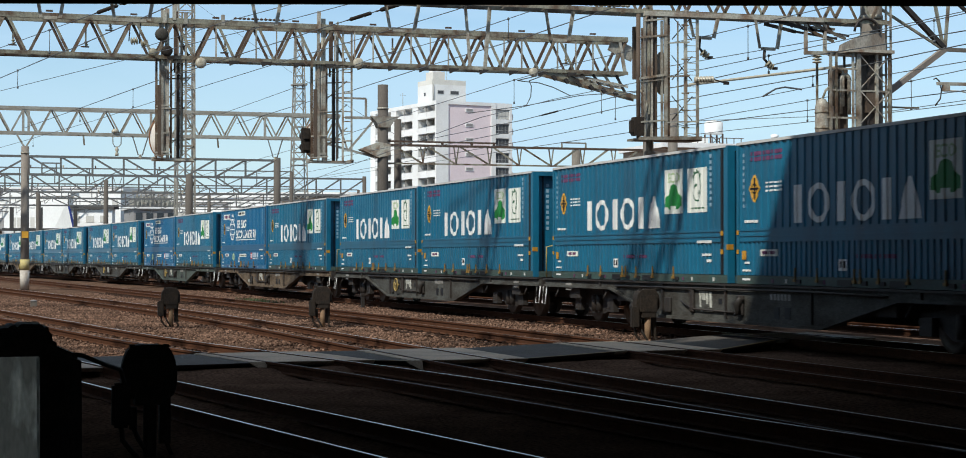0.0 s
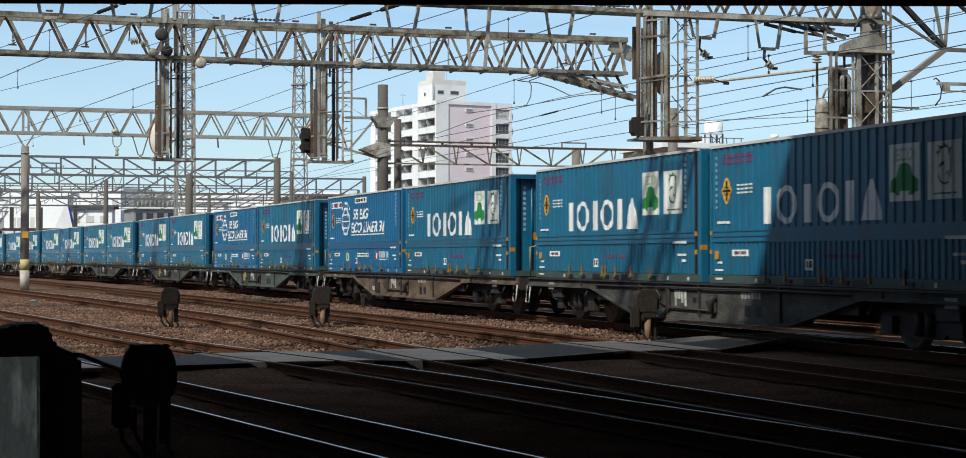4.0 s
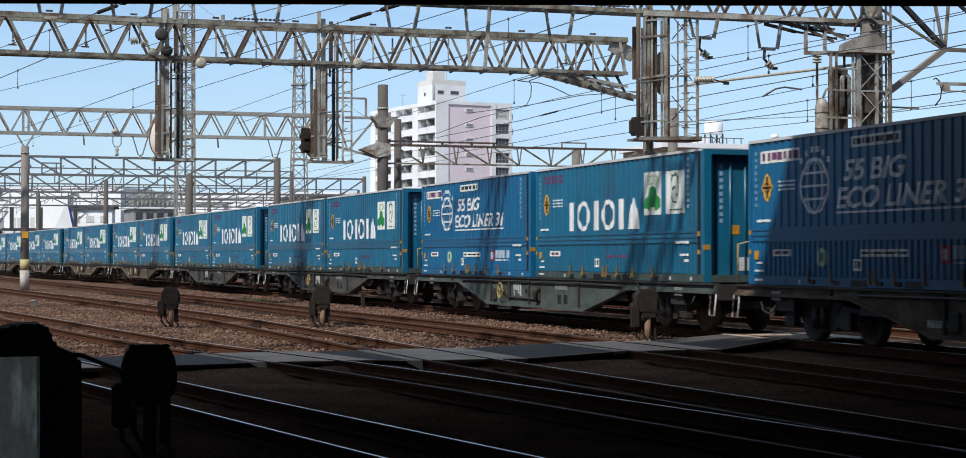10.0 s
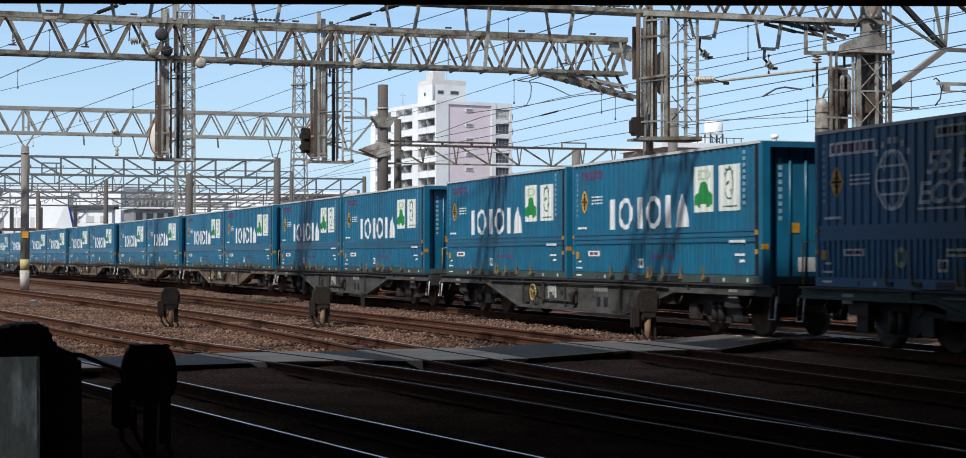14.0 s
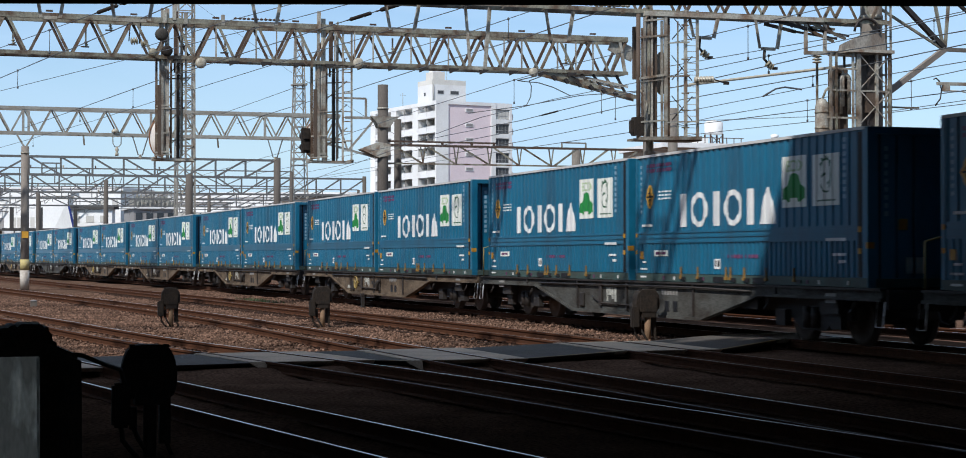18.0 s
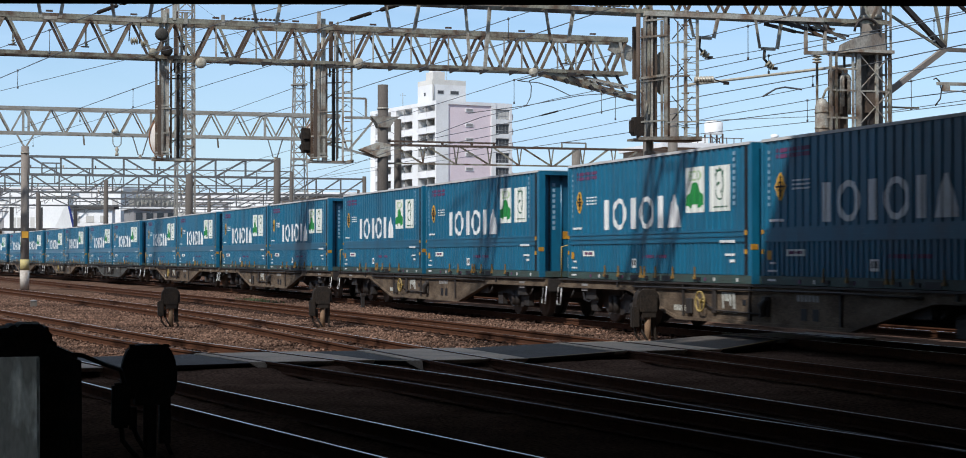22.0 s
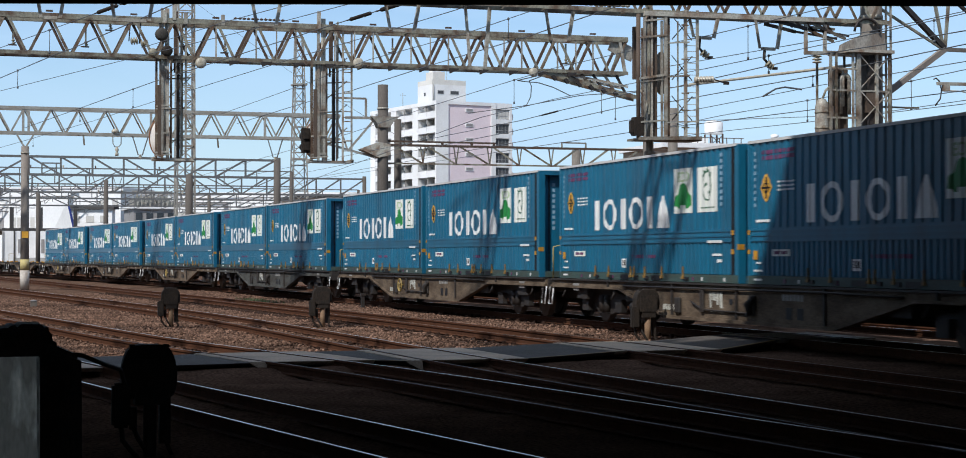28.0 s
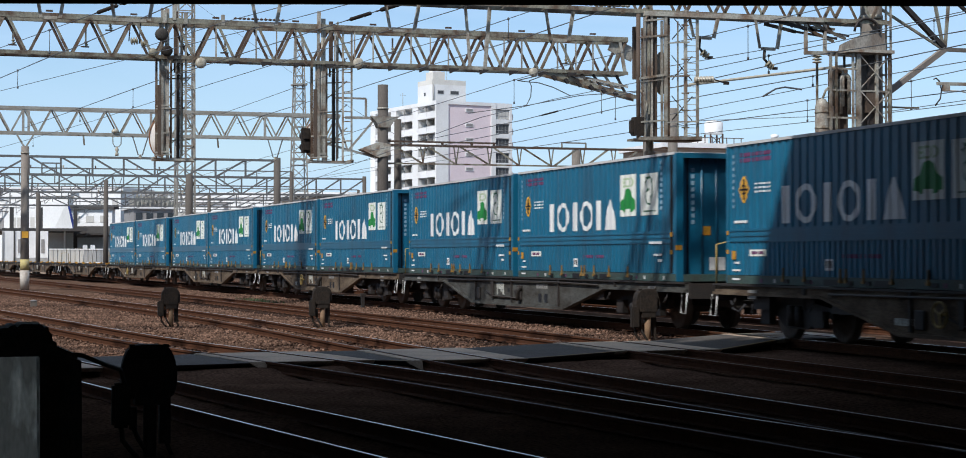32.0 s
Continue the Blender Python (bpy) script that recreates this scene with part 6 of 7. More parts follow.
for s, ya, yb, z0, z1, pitch, f in ((142.0, 8.0, -30.0, 7.3, 8.55, 2.7, -1), (175.0, 12.0, -44.0, 7.2, 8.4, 2.9, 1), (212.0, 16.0, -48.0, 7.25, 8.5, 3.2, 1)):
    g = rod_gantry("thin grey rod gantry among far wires", s, ya, yb, z0, z1, pitch, 0.075, (0, 1, 2, 6, 7, 8) if f > 0 else (3, 4, 5, 9, 10, 11))
    for y in (ya, yb):
        part("leg", one(tube, [(s, y, -0.4), (s, y, z1)], 0.15, 10), M_POLE2, g)
    rg = random.Random(int(s))
    for i in range(10):
        y = -4.0 - 2.6 * i - rg.random()
        strut("dropper", (s, y, z0), (s, y - 0.1, z0 - 0.5 - 0.4 * rg.random()), 0.05, M_LATT2, g)
        strut("dropper", (s, y - 0.7, z0), (s, y - 0.1, z0 - 0.55), 0.045, M_LATT2, g)
        insulator(g, (s, y + 0.5, z1 + 0.02), (0, 0, 1), 3, 0.07, M_INSUL if i % 2 else M_INSUL_BR)
for s, y, top in ((125.0, -25.35, 8.7), (140.0, -14.69, 7.55), (158.0, -10.71, 7.2), (158.0, -40.3, 9.0), (190.0, -31.0, 8.4), (125.0, -18.96, 7.4), (190.0, -13.0, 7.4)):
    concrete_mast("concrete_mast", "slender grey concrete mast beyond the train", s, y, top, 0.25 if s < 130 else 0.18, (), -0.4, "far masts")
for s, y, z in ((91.53, -18.45, 7.83), (125, -12.6, 7.24), (91.53, -11.35, 7.83), (125, -18.5, 7.2), (158, -20.5, 7.22), (158, -17.6, 8.74)):
    q = thing("hanging_bracket", "small grey hanging bracket with insulator", "bracket", "far brackets")
    for dy in (-0.42, 0.42):
        strut("leg", (s, y + dy, z), (s, y + dy * 0.6, z - 0.55), 0.06, M_LATT2, q)
        strut("leg", (s, y + dy * 0.6, z - 0.55), (s, y + dy * 0.25, z - 1.05), 0.06, M_LATT2, q)
    insulator(q, (s, y, z - 1.0), (0, 0, -1), 3, 0.09, M_INSUL)


def lattice_tower(label, s, y, base, top, wb, wt, bays, w, mat):
    g = thing("lattice_tower", label, "tower", "towers", (s, y, base))
    h = top - base
    cor = lambda i, f: Vector(((1 if i in (0, 3) else -1) * (wb + (wt - wb) * f) / 2, (1 if i in (0, 1) else -1) * (wb + (wt - wb) * f) / 2, h * f))
    for i in range(4):
        strut("leg", cor(i, 0), cor(i, 1), w, mat, g)
    for k in range(bays):
        f0, f1 = k / bays, (k + 1) / bays
        for i in range(4):
            j = (i + 1) % 4
            a, b = (i, j) if k % 2 else (j, i)
            strut("lacing", cor(a, f0), cor(b, f1), w * 0.55, mat, g)
            strut("ring", cor(i, f1), cor(j, f1), w * 0.6, mat, g)
    return g


lattice_tower("narrow grey lattice tower carrying power lines", 130.0, -19.4, -0.3, 22.0, 1.35, 1.15, 20, 0.13, M_LATT)
tw = lattice_tower("pale steel radio tower with platforms", 230.0, -49.6, 0.0, 31.0, 2.5, 0.95, 18, 0.17, M_LATT)
for z in (14.5, 20.2, 24.5):
    part("platform", one(box, -0.95, 0.95, -0.95, 0.95, z, z + 0.22), M_LATT, tw)


# ---- overhead wires ----
def wire(pts, r=0.0085, name="overhead_wire", label="thin dark overhead wire along the tracks"):
    return tagged(new(name, mesh(name, one(tube, [Vector(p) for p in pts], r, 5, False), M_WIRE)), label, "wire", "overhead wires")


# each wire: an assumed height, then its course, placed to fit the camera's view; the long ones end at the bridge's
# girder
YARD_WIRES = [
    (7.30, [(58.4, -2.74), (50.9, -3.95), (49.6, -4.23), (39.9, -5.73), (23.9, -8.18)]),
    (8.20, [(57.7, -2.71), (45.5, -5.55), (23.9, -10.55)]),
    (7.80, [(68.4, -3.21), (56.0, -6.59), (46.5, -9.25), (41.3, -10.53), (23.9, -14.78)]),
    (7.60, [(84.9, -5.12), (61.0, -8.03), (45.0, -10.44), (39.7, -11.28), (23.9, -13.73)]),
    (7.50, [(99.1, -4.67), (78.4, -7.63), (67.7, -8.91), (51.4, -10.99), (44.1, -12.05), (38.5, -12.76), (23.9, -14.60)]),
    (7.70, [(75.8, -12.77), (60.3, -13.44), (52.9, -13.67), (45.9, -14.59), (39.2, -14.91), (23.9, -15.62)]),
    (7.40, [(76.5, -13.72), (64.4, -14.36), (59.9, -14.84), (51.8, -15.14), (43.8, -15.64), (36.8, -15.77), (23.9, -16.00)]),
]
GANTRY_WIRES = [
    (8.20, [(56.3, -7.01), (49.3, -8.49), (44.5, -9.75), (23.9, -15.11)]),
    (7.00, [(75.1, -18.54), (60.6, -17.97), (51.1, -17.79), (47.6, -17.75), (43.2, -18.16), (39.2, -18.77), (32.8, -19.20), (23.9, -19.78)]),
    (6.60, [(58.7, -18.76), (55.2, -19.67), (51.1, -20.05), (50.0, -20.78), (48.0, -21.76), (39.1, -21.66), (36.5, -22.13), (33.7, -22.52), (23.9, -23.89)]),
    (6.70, [(61.6, -20.16), (53.3, -20.11), (45.8, -20.66), (37.5, -21.19), (35.0, -21.25), (23.9, -21.50)]),
]
MAST_WIRES = [
    (7.00, [(45.9, -20.72), (36.7, -22.25), (33.5, -22.34), (23.9, -22.60)]),
    (6.40, [(64.2, -22.29), (52.0, -22.06), (50.1, -22.73), (41.6, -23.18), (38.0, -23.06), (34.5, -23.01), (23.9, -22.88)]),
    (6.20, [(66.4, -23.56), (55.3, -23.35), (52.5, -23.75), (42.3, -23.59), (39.3, -23.84), (36.0, -24.02), (23.9, -24.66)]),
    (6.10, [(56.2, -25.38), (51.3, -25.00), (44.8, -24.98), (40.6, -24.88), (36.7, -24.52), (23.9, -23.36)]),
    (6.00, [(55.3, -24.95), (52.2, -25.46), (43.7, -26.62), (40.5, -27.01), (23.9, -28.97)]),
    (6.05, [(53.6, -24.25), (50.0, -27.86), (47.8, -28.99), (43.5, -29.03), (23.9, -29.25)]),
    (5.80, [(57.5, -25.94), (53.8, -26.33), (48.9, -27.19), (45.6, -27.62), (23.9, -30.38)]),
    (6.55, [(60.7, -21.42), (49.5, -21.01), (46.6, -21.70)]),
]
for n_, (z, course) in enumerate(YARD_WIRES + GANTRY_WIRES + MAST_WIRES):
    wire([(x, y, z) for x, y in course], 0.011 if n_ % 3 else 0.014)
# the wires run on to the rod gantry in the distance
for far, near in (((-31.9, 8.72), (64.2, -22.29, 6.4)), ((-35.0, 8.72), (66.4, -23.56, 6.2)), ((-28.5, 8.74), (60.7, -21.42, 6.55)), ((-31.6, 7.24), (61.6, -20.16, 6.7)),
                  ((-36.1, 8.74), (56.2, -25.38, 6.1)), ((-24.6, 8.74), (75.1, -18.54, 7.0))):
    wire([(158.0, *far), near], 0.014)
wire([(92.0, -27.0, 7.2), (111.0, -23.2, 13.6), (130.0, -19.4, 21.0)], 0.012)
fc_ = wire([(46.6, -21.7, 6.56), (39.15, -23.48, 6.50)], 0.04, "feeder_cable", "pale sheathed feeder cable between gantries")
fc_.data.materials[0] = M_INSUL
for pts in (([(45.7, -23.64, 6.20), (45.7, -24.05, 6.43), (45.7, -24.35, 6.49), (45.6, -24.85, 6.43)]),):
    tagged(new("steady_arm", mesh("steady_arm", one(tube, pts, 0.028, 6, False), M_WIRE)), "thin bent steady arm under the wires", "wire", "overhead wires")
# strain insulators in the wires
for a, b, r_ in (((48.46, -4.86, 8.2), (47.0, -5.20, 8.2), 0.055), ((46.52, -5.32, 8.2), (45.44, -5.57, 8.2), 0.055), ((43.37, -10.70, 7.6), (42.1, -10.9, 7.6), 0.05),
                 ((41.46, -11.0, 7.6), (40.03, -11.23, 7.6), 0.055), ((58.12, -21.33, 6.55), (56.29, -21.26, 6.55), 0.03)):
    q = thing("strain_insulator", "dark ribbed strain insulator in the wire", "insulator", "insulators")
    a, b = Vector(a), Vector(b)
    insulator(q, a, b - a, max(4, round((b - a).length / 0.075)), r_, M_SIGBLK)
    part("clevis", one(tube, [a - (b - a) * 0.2, a], 0.02, 6), M_DARK, q)
# droppers with little clamps
for x, y, z, l in ((55.8, -3.15, 7.30, 0.53), (52.7, -3.88, 8.20, 0.67), (64.0, -7.67, 7.60, 0.64), (72.9, -6.59, 7.60, 0.52), (42.7, -14.74, 7.70, 0.57), (51.0, -17.79, 7.00, 0.71),
                   (50.4, -20.47, 6.60, 0.58), (50.7, -21.06, 6.55, 0.70), (37.3, -18.90, 7.00, 0.77), (40.3, -21.01, 6.70, 0.43), (41.9, -23.17, 6.40, 0.24), (45.5, -24.98, 6.10, 0.59),
                   (33.1, -21.29, 6.70, 0.47), (39.6, -24.78, 6.10, 0.73), (90.6, -5.88, 7.50, 0.39)):
    q = thing("dropper", "thin dropper wire hanging between overhead wires", "wire", "droppers")
    part("rod", one(tube, [(x, y, z), (x, y, z - l)], 0.010, 5), M_WIRE, q)
    part("clamp", one(lathe, [(0.0, -0.04), (0.032, -0.025), (0.032, 0.025), (0.0, 0.04)], (x, y, z), "z", 8), M_WIRE, q)
    part("foot_clamp", one(lathe, [(0.0, -0.04), (0.03, -0.03), (0.03, 0.03), (0.0, 0.04)], (x, y, z - l), "z", 8), M_WIRE, q)


# ---- dwarf signals and track-side boxes ----
M_TANPOST = material("tan_post", (0.24, 0.15, 0.085), 0.85, 0, 0.3, 5, 40, 0.1, (0.10, 0.06, 0.035), 0.7)


BELL = [(0.10, 0.585), (0.20, 0.595), (0.232, 0.63), (0.24, 0.72), (0.236, 0.82), (0.215, 0.895), (0.18, 0.945), (0.13, 0.978), (0.06, 0.997)]
FLAT = [(0.13, 0.51), (0.215, 0.535), (0.245, 0.61), (0.25, 0.73), (0.235, 0.85), (0.20, 0.94), (0.16, 0.985), (0.08, 1.0)]


def dwarf_signal(s, y, z, k, label, half, dark=False):
    """Low shunting signal seen from behind: round-topped hood, post and small box; dark: shade is put into the post's
    and foot's colour.
    """
    d = thing("dwarf_signal", label, "railway signal", "dwarf signals", Matrix.Translation((s, y, z)) @ Matrix.Scale(k, 4))
    m = M_SIGBLK
    bm = B()
    pts = [(-u, v) for u, v in half] + [(u, v) for u, v in half[::-1]]
    a = [bm.verts.new((-0.05, -u, v)) for u, v in pts]
    b = [bm.verts.new((0.16, -u * 0.96, v)) for u, v in pts]
    bm.faces.new(a), bm.faces.new(b[::-1])
    for i in range(len(a)):
        j = (i + 1) % len(a)
        bm.faces.new((a[i], b[i], b[j], a[j]))
    bmesh.ops.bevel(bm, geom=bm.edges[:], offset=0.012, segments=1, affect="EDGES")
    part("head", bm, m, d)
    for u in (-0.13, 0.13):
        part("lamp_hood", one(lathe, [(0.07, 0.0), (0.09, 0.04), (0.09, 0.2), (0.08, 0.2), (0.08, 0.05)], (0.16, u, 0.65), "x", 14), m, d)
    part("lamp_hood", one(lathe, [(0.07, 0.0), (0.09, 0.04), (0.09, 0.2), (0.08, 0.2), (0.08, 0.05)], (0.16, 0.0, 0.85), "x", 14), m, d)
    part("back_cover", one(box, -0.09, -0.05, -0.17, 0.17, 0.57, 0.87), m, d)
    for u in (-0.15, 0.15):
        part("lifting_ear", one(box, -0.04, 0.02, u - 0.025, u + 0.025, 0.97, 1.002), m, d)
    # black in place of tan paints the shade on the near signal
    part("post", one(tube, [(0, -0.01, -0.1), (0, -0.01, 0.55)], 0.06, 12), M_TANPOST if not dark else M_SIGBLK, d, "weathered post, tan in sun, coloured black in deep shade")
    part("back_post", one(box, 0.03, 0.11, -0.20, -0.10, 0.10, 0.60), m, d)
    part("collar", one(box, -0.08, 0.12, -0.14, 0.13, 0.46, 0.60), m, d)
    part("stay", one(tube, [(0.05, -0.12, 0.22), (0.05, -0.20, 0.02), (0.05, -0.24, -0.06)], 0.022, 6), m, d)
    part("foot", one(box, -0.11, 0.13, -0.15, 0.10, -0.12, -0.02), M_TANPOST if not dark else M_UNDER, d)
    bm = B()
    box(bm, -0.08, 0.06, 0.17, 0.33, 0.26, 0.66)
    bmesh.ops.bevel(bm, geom=bm.edges[:], offset=0.025, segments=2, affect="EDGES")
    part("side_box", bm, m, d)
    part("box_bracket", one(box, -0.03, 0.03, 0.05, 0.18, 0.52, 0.58), m, d)
    part("plug", one(tube, [(0.0, 0.14, 0.44), (0.0, 0.14, 0.24)], 0.035, 8), m, d)
    part("cable", one(tube, [(0.0, 0.25, 0.27), (0.02, 0.23, 0.14), (0.0, 0.16, 0.05), (0, 0.06, -0.06)], 0.026, 6), m, d)
    part("cable", one(tube, [(0.0, 0.14, 0.26), (-0.04, 0.10, 0.16), (-0.05, 0.04, 0.06), (-0.04, -0.03, -0.08)], 0.022, 6), m, d)
    return d


dwarf_signal(44.2, -6.25, -0.24, 0.985, "black dwarf shunting signal standing in sunlit ballast", BELL)
dwarf_signal(42.75, -9.82, -0.24, 1.02, "black dwarf shunting signal between two rusty tracks", BELL)
dwarf_signal(31.7, -13.84, -0.16, 1.05, "black dwarf shunting signal at the edge of the bridge's shade", BELL)
dwarf_signal(15.9, -2.055, -0.27, 1.0, "black dwarf shunting signal silhouetted in deep shade", FLAT, True)
mk = thing("marker_stub", "small grey concrete marker in the ballast", "marker", "", (64.0, -4.2, -0.3))
part("block", one(box, -0.10, 0.10, -0.11, 0.11, 0, 0.22), M_POLE, mk)
part("cap", one(lathe, [(0.0, 0.22), (0.12, 0.22), (0.12, 0.26), (0.0, 0.29)], (0, 0, 0), "z", 10), M_SHADE, mk)
mk = thing("marker_stub", "small dark post beside the main track", "marker", "", (54.9, -13.95, -0.25))
part("post", one(box, -0.05, 0.05, -0.05, 0.05, 0, 0.5), M_DARK, mk)
part("cap", one(box, -0.07, 0.07, -0.1, 0.07, 0.5, 0.58), M_DARK, mk)

# black relay box with a pale marker slab before it
rb = thing("relay_box", "black rounded track-side relay box in deep shade", "relay box", "", (13.4, -0.85, -0.40))
bm = B()
slab(bm, [(-0.366, 0.0), (0.9, 0.0), (0.9, 1.38), (0.30, 1.40), (0.14, 1.405), (0.107, 1.43), (-0.098, 1.428), (-0.137, 1.386), (-0.151, 1.278), (-0.354, 1.184)], -0.30, 0.30)
bmesh.ops.rotate(bm, verts=bm.verts[:], cent=(0, 0, 0), matrix=Matrix.Rotation(radians(90), 3, "Z"))
bmesh.ops.bevel(bm, geom=bm.edges[:], offset=0.03, segments=2, affect="EDGES")
part("casing", bm, M_SIGBLK, rb)
part("cable", one(tube, [(-0.2, -0.30, 1.20), (-0.2, -0.37, 1.19), (0.3, -0.56, 1.10), (0.9, -0.77, 1.01), (1.3, -0.86, 0.85)], 0.018, 8), M_SIGBLK, rb)
part("hinge", one(box, -0.315, -0.30, -0.3, -0.26, 0.3, 0.9), M_SIGBLK, rb)
# tilted back so that it mirrors the bright opening behind the camera
ms = thing("marker_slab", "pale weathered galvanised steel sheet leaning before the relay box", "panel", "", Matrix.Translation((12.0, -0.66, -0.36)) @ Matrix.Rotation(radians(6), 4, "Y"))
bm = B()
box(bm, -0.02, 0.02, -0.175, 0.16, 0, 1.215)
bmesh.ops.bevel(bm, geom=bm.edges[:], offset=0.006, segments=2, affect="EDGES")
part("sheet", bm, M_SLAB, ms)
part("edge_strip", one(box, -0.032, -0.018, 0.125, 0.145, 0.05, 1.19), M_POLE, ms)
part("edge_strip", one(box, -0.030, -0.018, -0.172, -0.155, 0.02, 1.205), M_GALV, ms)


M_BLUETRIM = material("blue_trim", (0.03, 0.05, 0.24), 0.5, 0, 0.1, 1, 8)
M_TAN = material("tan_render", (0.42, 0.31, 0.22), 0.85, 0, 0.1, 0.4, 6)


M_RAILING = material("balcony_railing", (0.36, 0.36, 0.35), 0.7, 0, 0.12, 0.5, 6)
M_RAILDK = material("grimy_grey_green", (0.17, 0.18, 0.165), 0.85, 0, 0.3, 0.9, 6, 0, (0.10, 0.11, 0.10), 0.7)
M_RAILB = material("beige_railing", (0.74, 0.72, 0.66), 0.8, 0, 0.1, 0.5, 6)
M_DARKGL = material("dark_window", (0.09, 0.095, 0.10), 0.5, 0, 0.2, 0.4, 3, spec=0.2)
# the shade inside the balconies is put into this grey
M_SHADE2 = material("recess_shade_grey", (0.34, 0.33, 0.31), 0.85, 0, 0.12, 0.5, 6)


# ---- the apartment block and far buildings ----
def build_apartments():
    b = thing("apartment_building", "white many-storeyed apartment block with pink end wall", "building")
    s0, s1, y0, y1, top, fl, n = 300.0, 328.4, -89.8, -105.5, 29.4, 2.673, 11
    # wall behind the balconies, toned down for their shade
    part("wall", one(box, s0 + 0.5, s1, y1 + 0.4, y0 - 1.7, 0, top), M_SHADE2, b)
    # end wall towards the camera: frame, pink field, stair windows
    part("end_frame", one(box, s0, s0 + 0.5, y0 - 2.5, y0, 0, top + 0.25), M_WALLW, b)
    part("end_frame", one(box, s0, s0 + 0.5, y1 + 3.45, y1 + 4.4, 0, top + 0.25), M_WALLW, b)
    part("pink_wall", one(box, s0 + 0.2, s0 + 0.5, y1 + 4.4, y0 - 2.5, 0, top - 0.35), M_PINK, b, "pale pink rendered end wall")
    part("parapet", one(box, s0, s0 + 0.5, y1 + 4.4, y0 - 2.5, top - 0.35, top + 0.25), M_WALLW, b)
    part("parapet", one(box, s0 + 0.1, s0 + 0.5, y1, y1 + 3.45, top - 0.9, top + 0.25), M_WALLW, b)
    part("parapet", one(box, s0 + 0.5, s1, y0 - 0.25, y0 + 0.06, top - 0.45, top + 0.25), M_WALLW, b)
    part("corner_wall", one(box, s0 + 0.1, s0 + 0.5, y1, y1 + 0.6, 0, top - 0.9), M_WALLW, b)
    for k in range(n):
        z = k * fl
        w = part("window", one(box, s0 + 0.1, s0 + 0.2, -97.45, -95.85, z + 1.02, z + 1.70), M_WALLW, b)
        part("pane", one(box, s0 + 0.08, s0 + 0.1, -97.3, -96.0, z + 1.12, z + 1.62), M_SHADE, w)
        w = part("window", one(box, s0 + 0.32, s0 + 0.5, y1 + 0.6, y1 + 3.45, z - (0.9 if k else 0), z + 1.77), M_SHADE, b)
        part("pane", one(box, s0 + 0.28, s0 + 0.32, y1 + 0.75, y1 + 3.35, z + 0.05, z + 1.65), M_DARKGL if k != n - 1 else M_CURTAIN, w)
        for d in (1.33, 2.0, 2.68):
            part("frame", one(box, s0 + 0.25, s0 + 0.28, y1 + d, y1 + d + 0.07, z + 0.05, z + 1.65), M_RAILING, w)
        part("frame", one(box, s0 + 0.24, s0 + 0.28, y1 + 0.75, y1 + 3.35, z + 0.55, z + 0.62), M_RAILING, w)
        if k:
            part("sill", one(box, s0 + 0.05, s0 + 0.32, y1 + 0.6, y1 + 3.45, z - 0.85, z - 0.02), M_WALLW, w)
        part("side_balcony", one(box, s0 + 1.0, s0 + 3.0, y1 - 0.7, y1 + 0.4, z, z + 1.1), M_WALLW, b)
    # balcony side: slabs, parapets, broad piers between pairs of flats and dark openings
    groups, pier = 3, 2.3
    pitch = (s1 - s0 - 0.5) / groups
    half = (pitch - pier) / 2
    for k in range(n):
        z = k * fl
        part("floor_slab", one(box, s0 + 0.5, s1, y0 - 1.7, y0 - 0.02, z - 0.16, z + 0.1), M_WALLW, b)
        for g in range(groups * 2):
            a = s0 + 0.5 + (g // 2) * pitch + (g % 2) * half
            low = (g * 3 + k * 5) % 4 == 0
            q = part("balcony", one(box, a + 0.06, a + half - 0.06, y0 - 0.16, y0 - 0.02, z + 0.1, z + (1.0 if low else 1.08)), M_WALLW, b)
            part("coping", one(box, a + 0.06, a + half - 0.06, y0 - 0.20, y0 + 0.02, z + (1.0 if low else 1.08), z + (1.08 if low else 1.16)), M_RAILING, q)
            o = part("window", one(box, a + 0.3, a + half - 0.3, y0 - 1.7, y0 - 1.62, z + 0.12, z + 2.2), M_DARKGL, b)
            part("frame", one(box, a + half / 2 - 0.05, a + half / 2 + 0.05, y0 - 1.62, y0 - 1.58, z + 0.12, z + 2.2), M_WALLW, o)
            if (g * 5 + k * 7) % 3 == 0:
                part("curtain", one(box, a + 0.4, a + half / 2 - 0.2, y0 - 1.615, y0 - 1.60, z + 0.2, z + 2.1), M_CURTAIN, o)
            if (g * 7 + k * 3) % 4 == 0:
                part("laundry", one(box, a + 1.0, a + 2.1, y0 - 0.75, y0 - 0.70, z + 1.0, z + 2.1), M_CURTAIN, q)
            if (g * 4 + k * 9) % 5 < 2:
                part("air_unit", one(box, a + 0.15, a + 0.5, y0 - 0.95, y0 - 0.2, z + 1.55, z + 2.15), M_RAILING, q)
    for g in range(groups):
        a = s0 + 0.5 + g * pitch
        part("pier", one(box, a + pitch - pier, a + pitch, y0 - 1.6, y0, 0, top - 0.45), M_WALLW, b)
        part("dividing_wall", one(box, a + half - 0.06, a + half + 0.06, y0 - 1.6, y0 - 0.2, 0, top - 0.45), M_SHADE2, b, "balcony partition, toned grey for the shade of the recess")
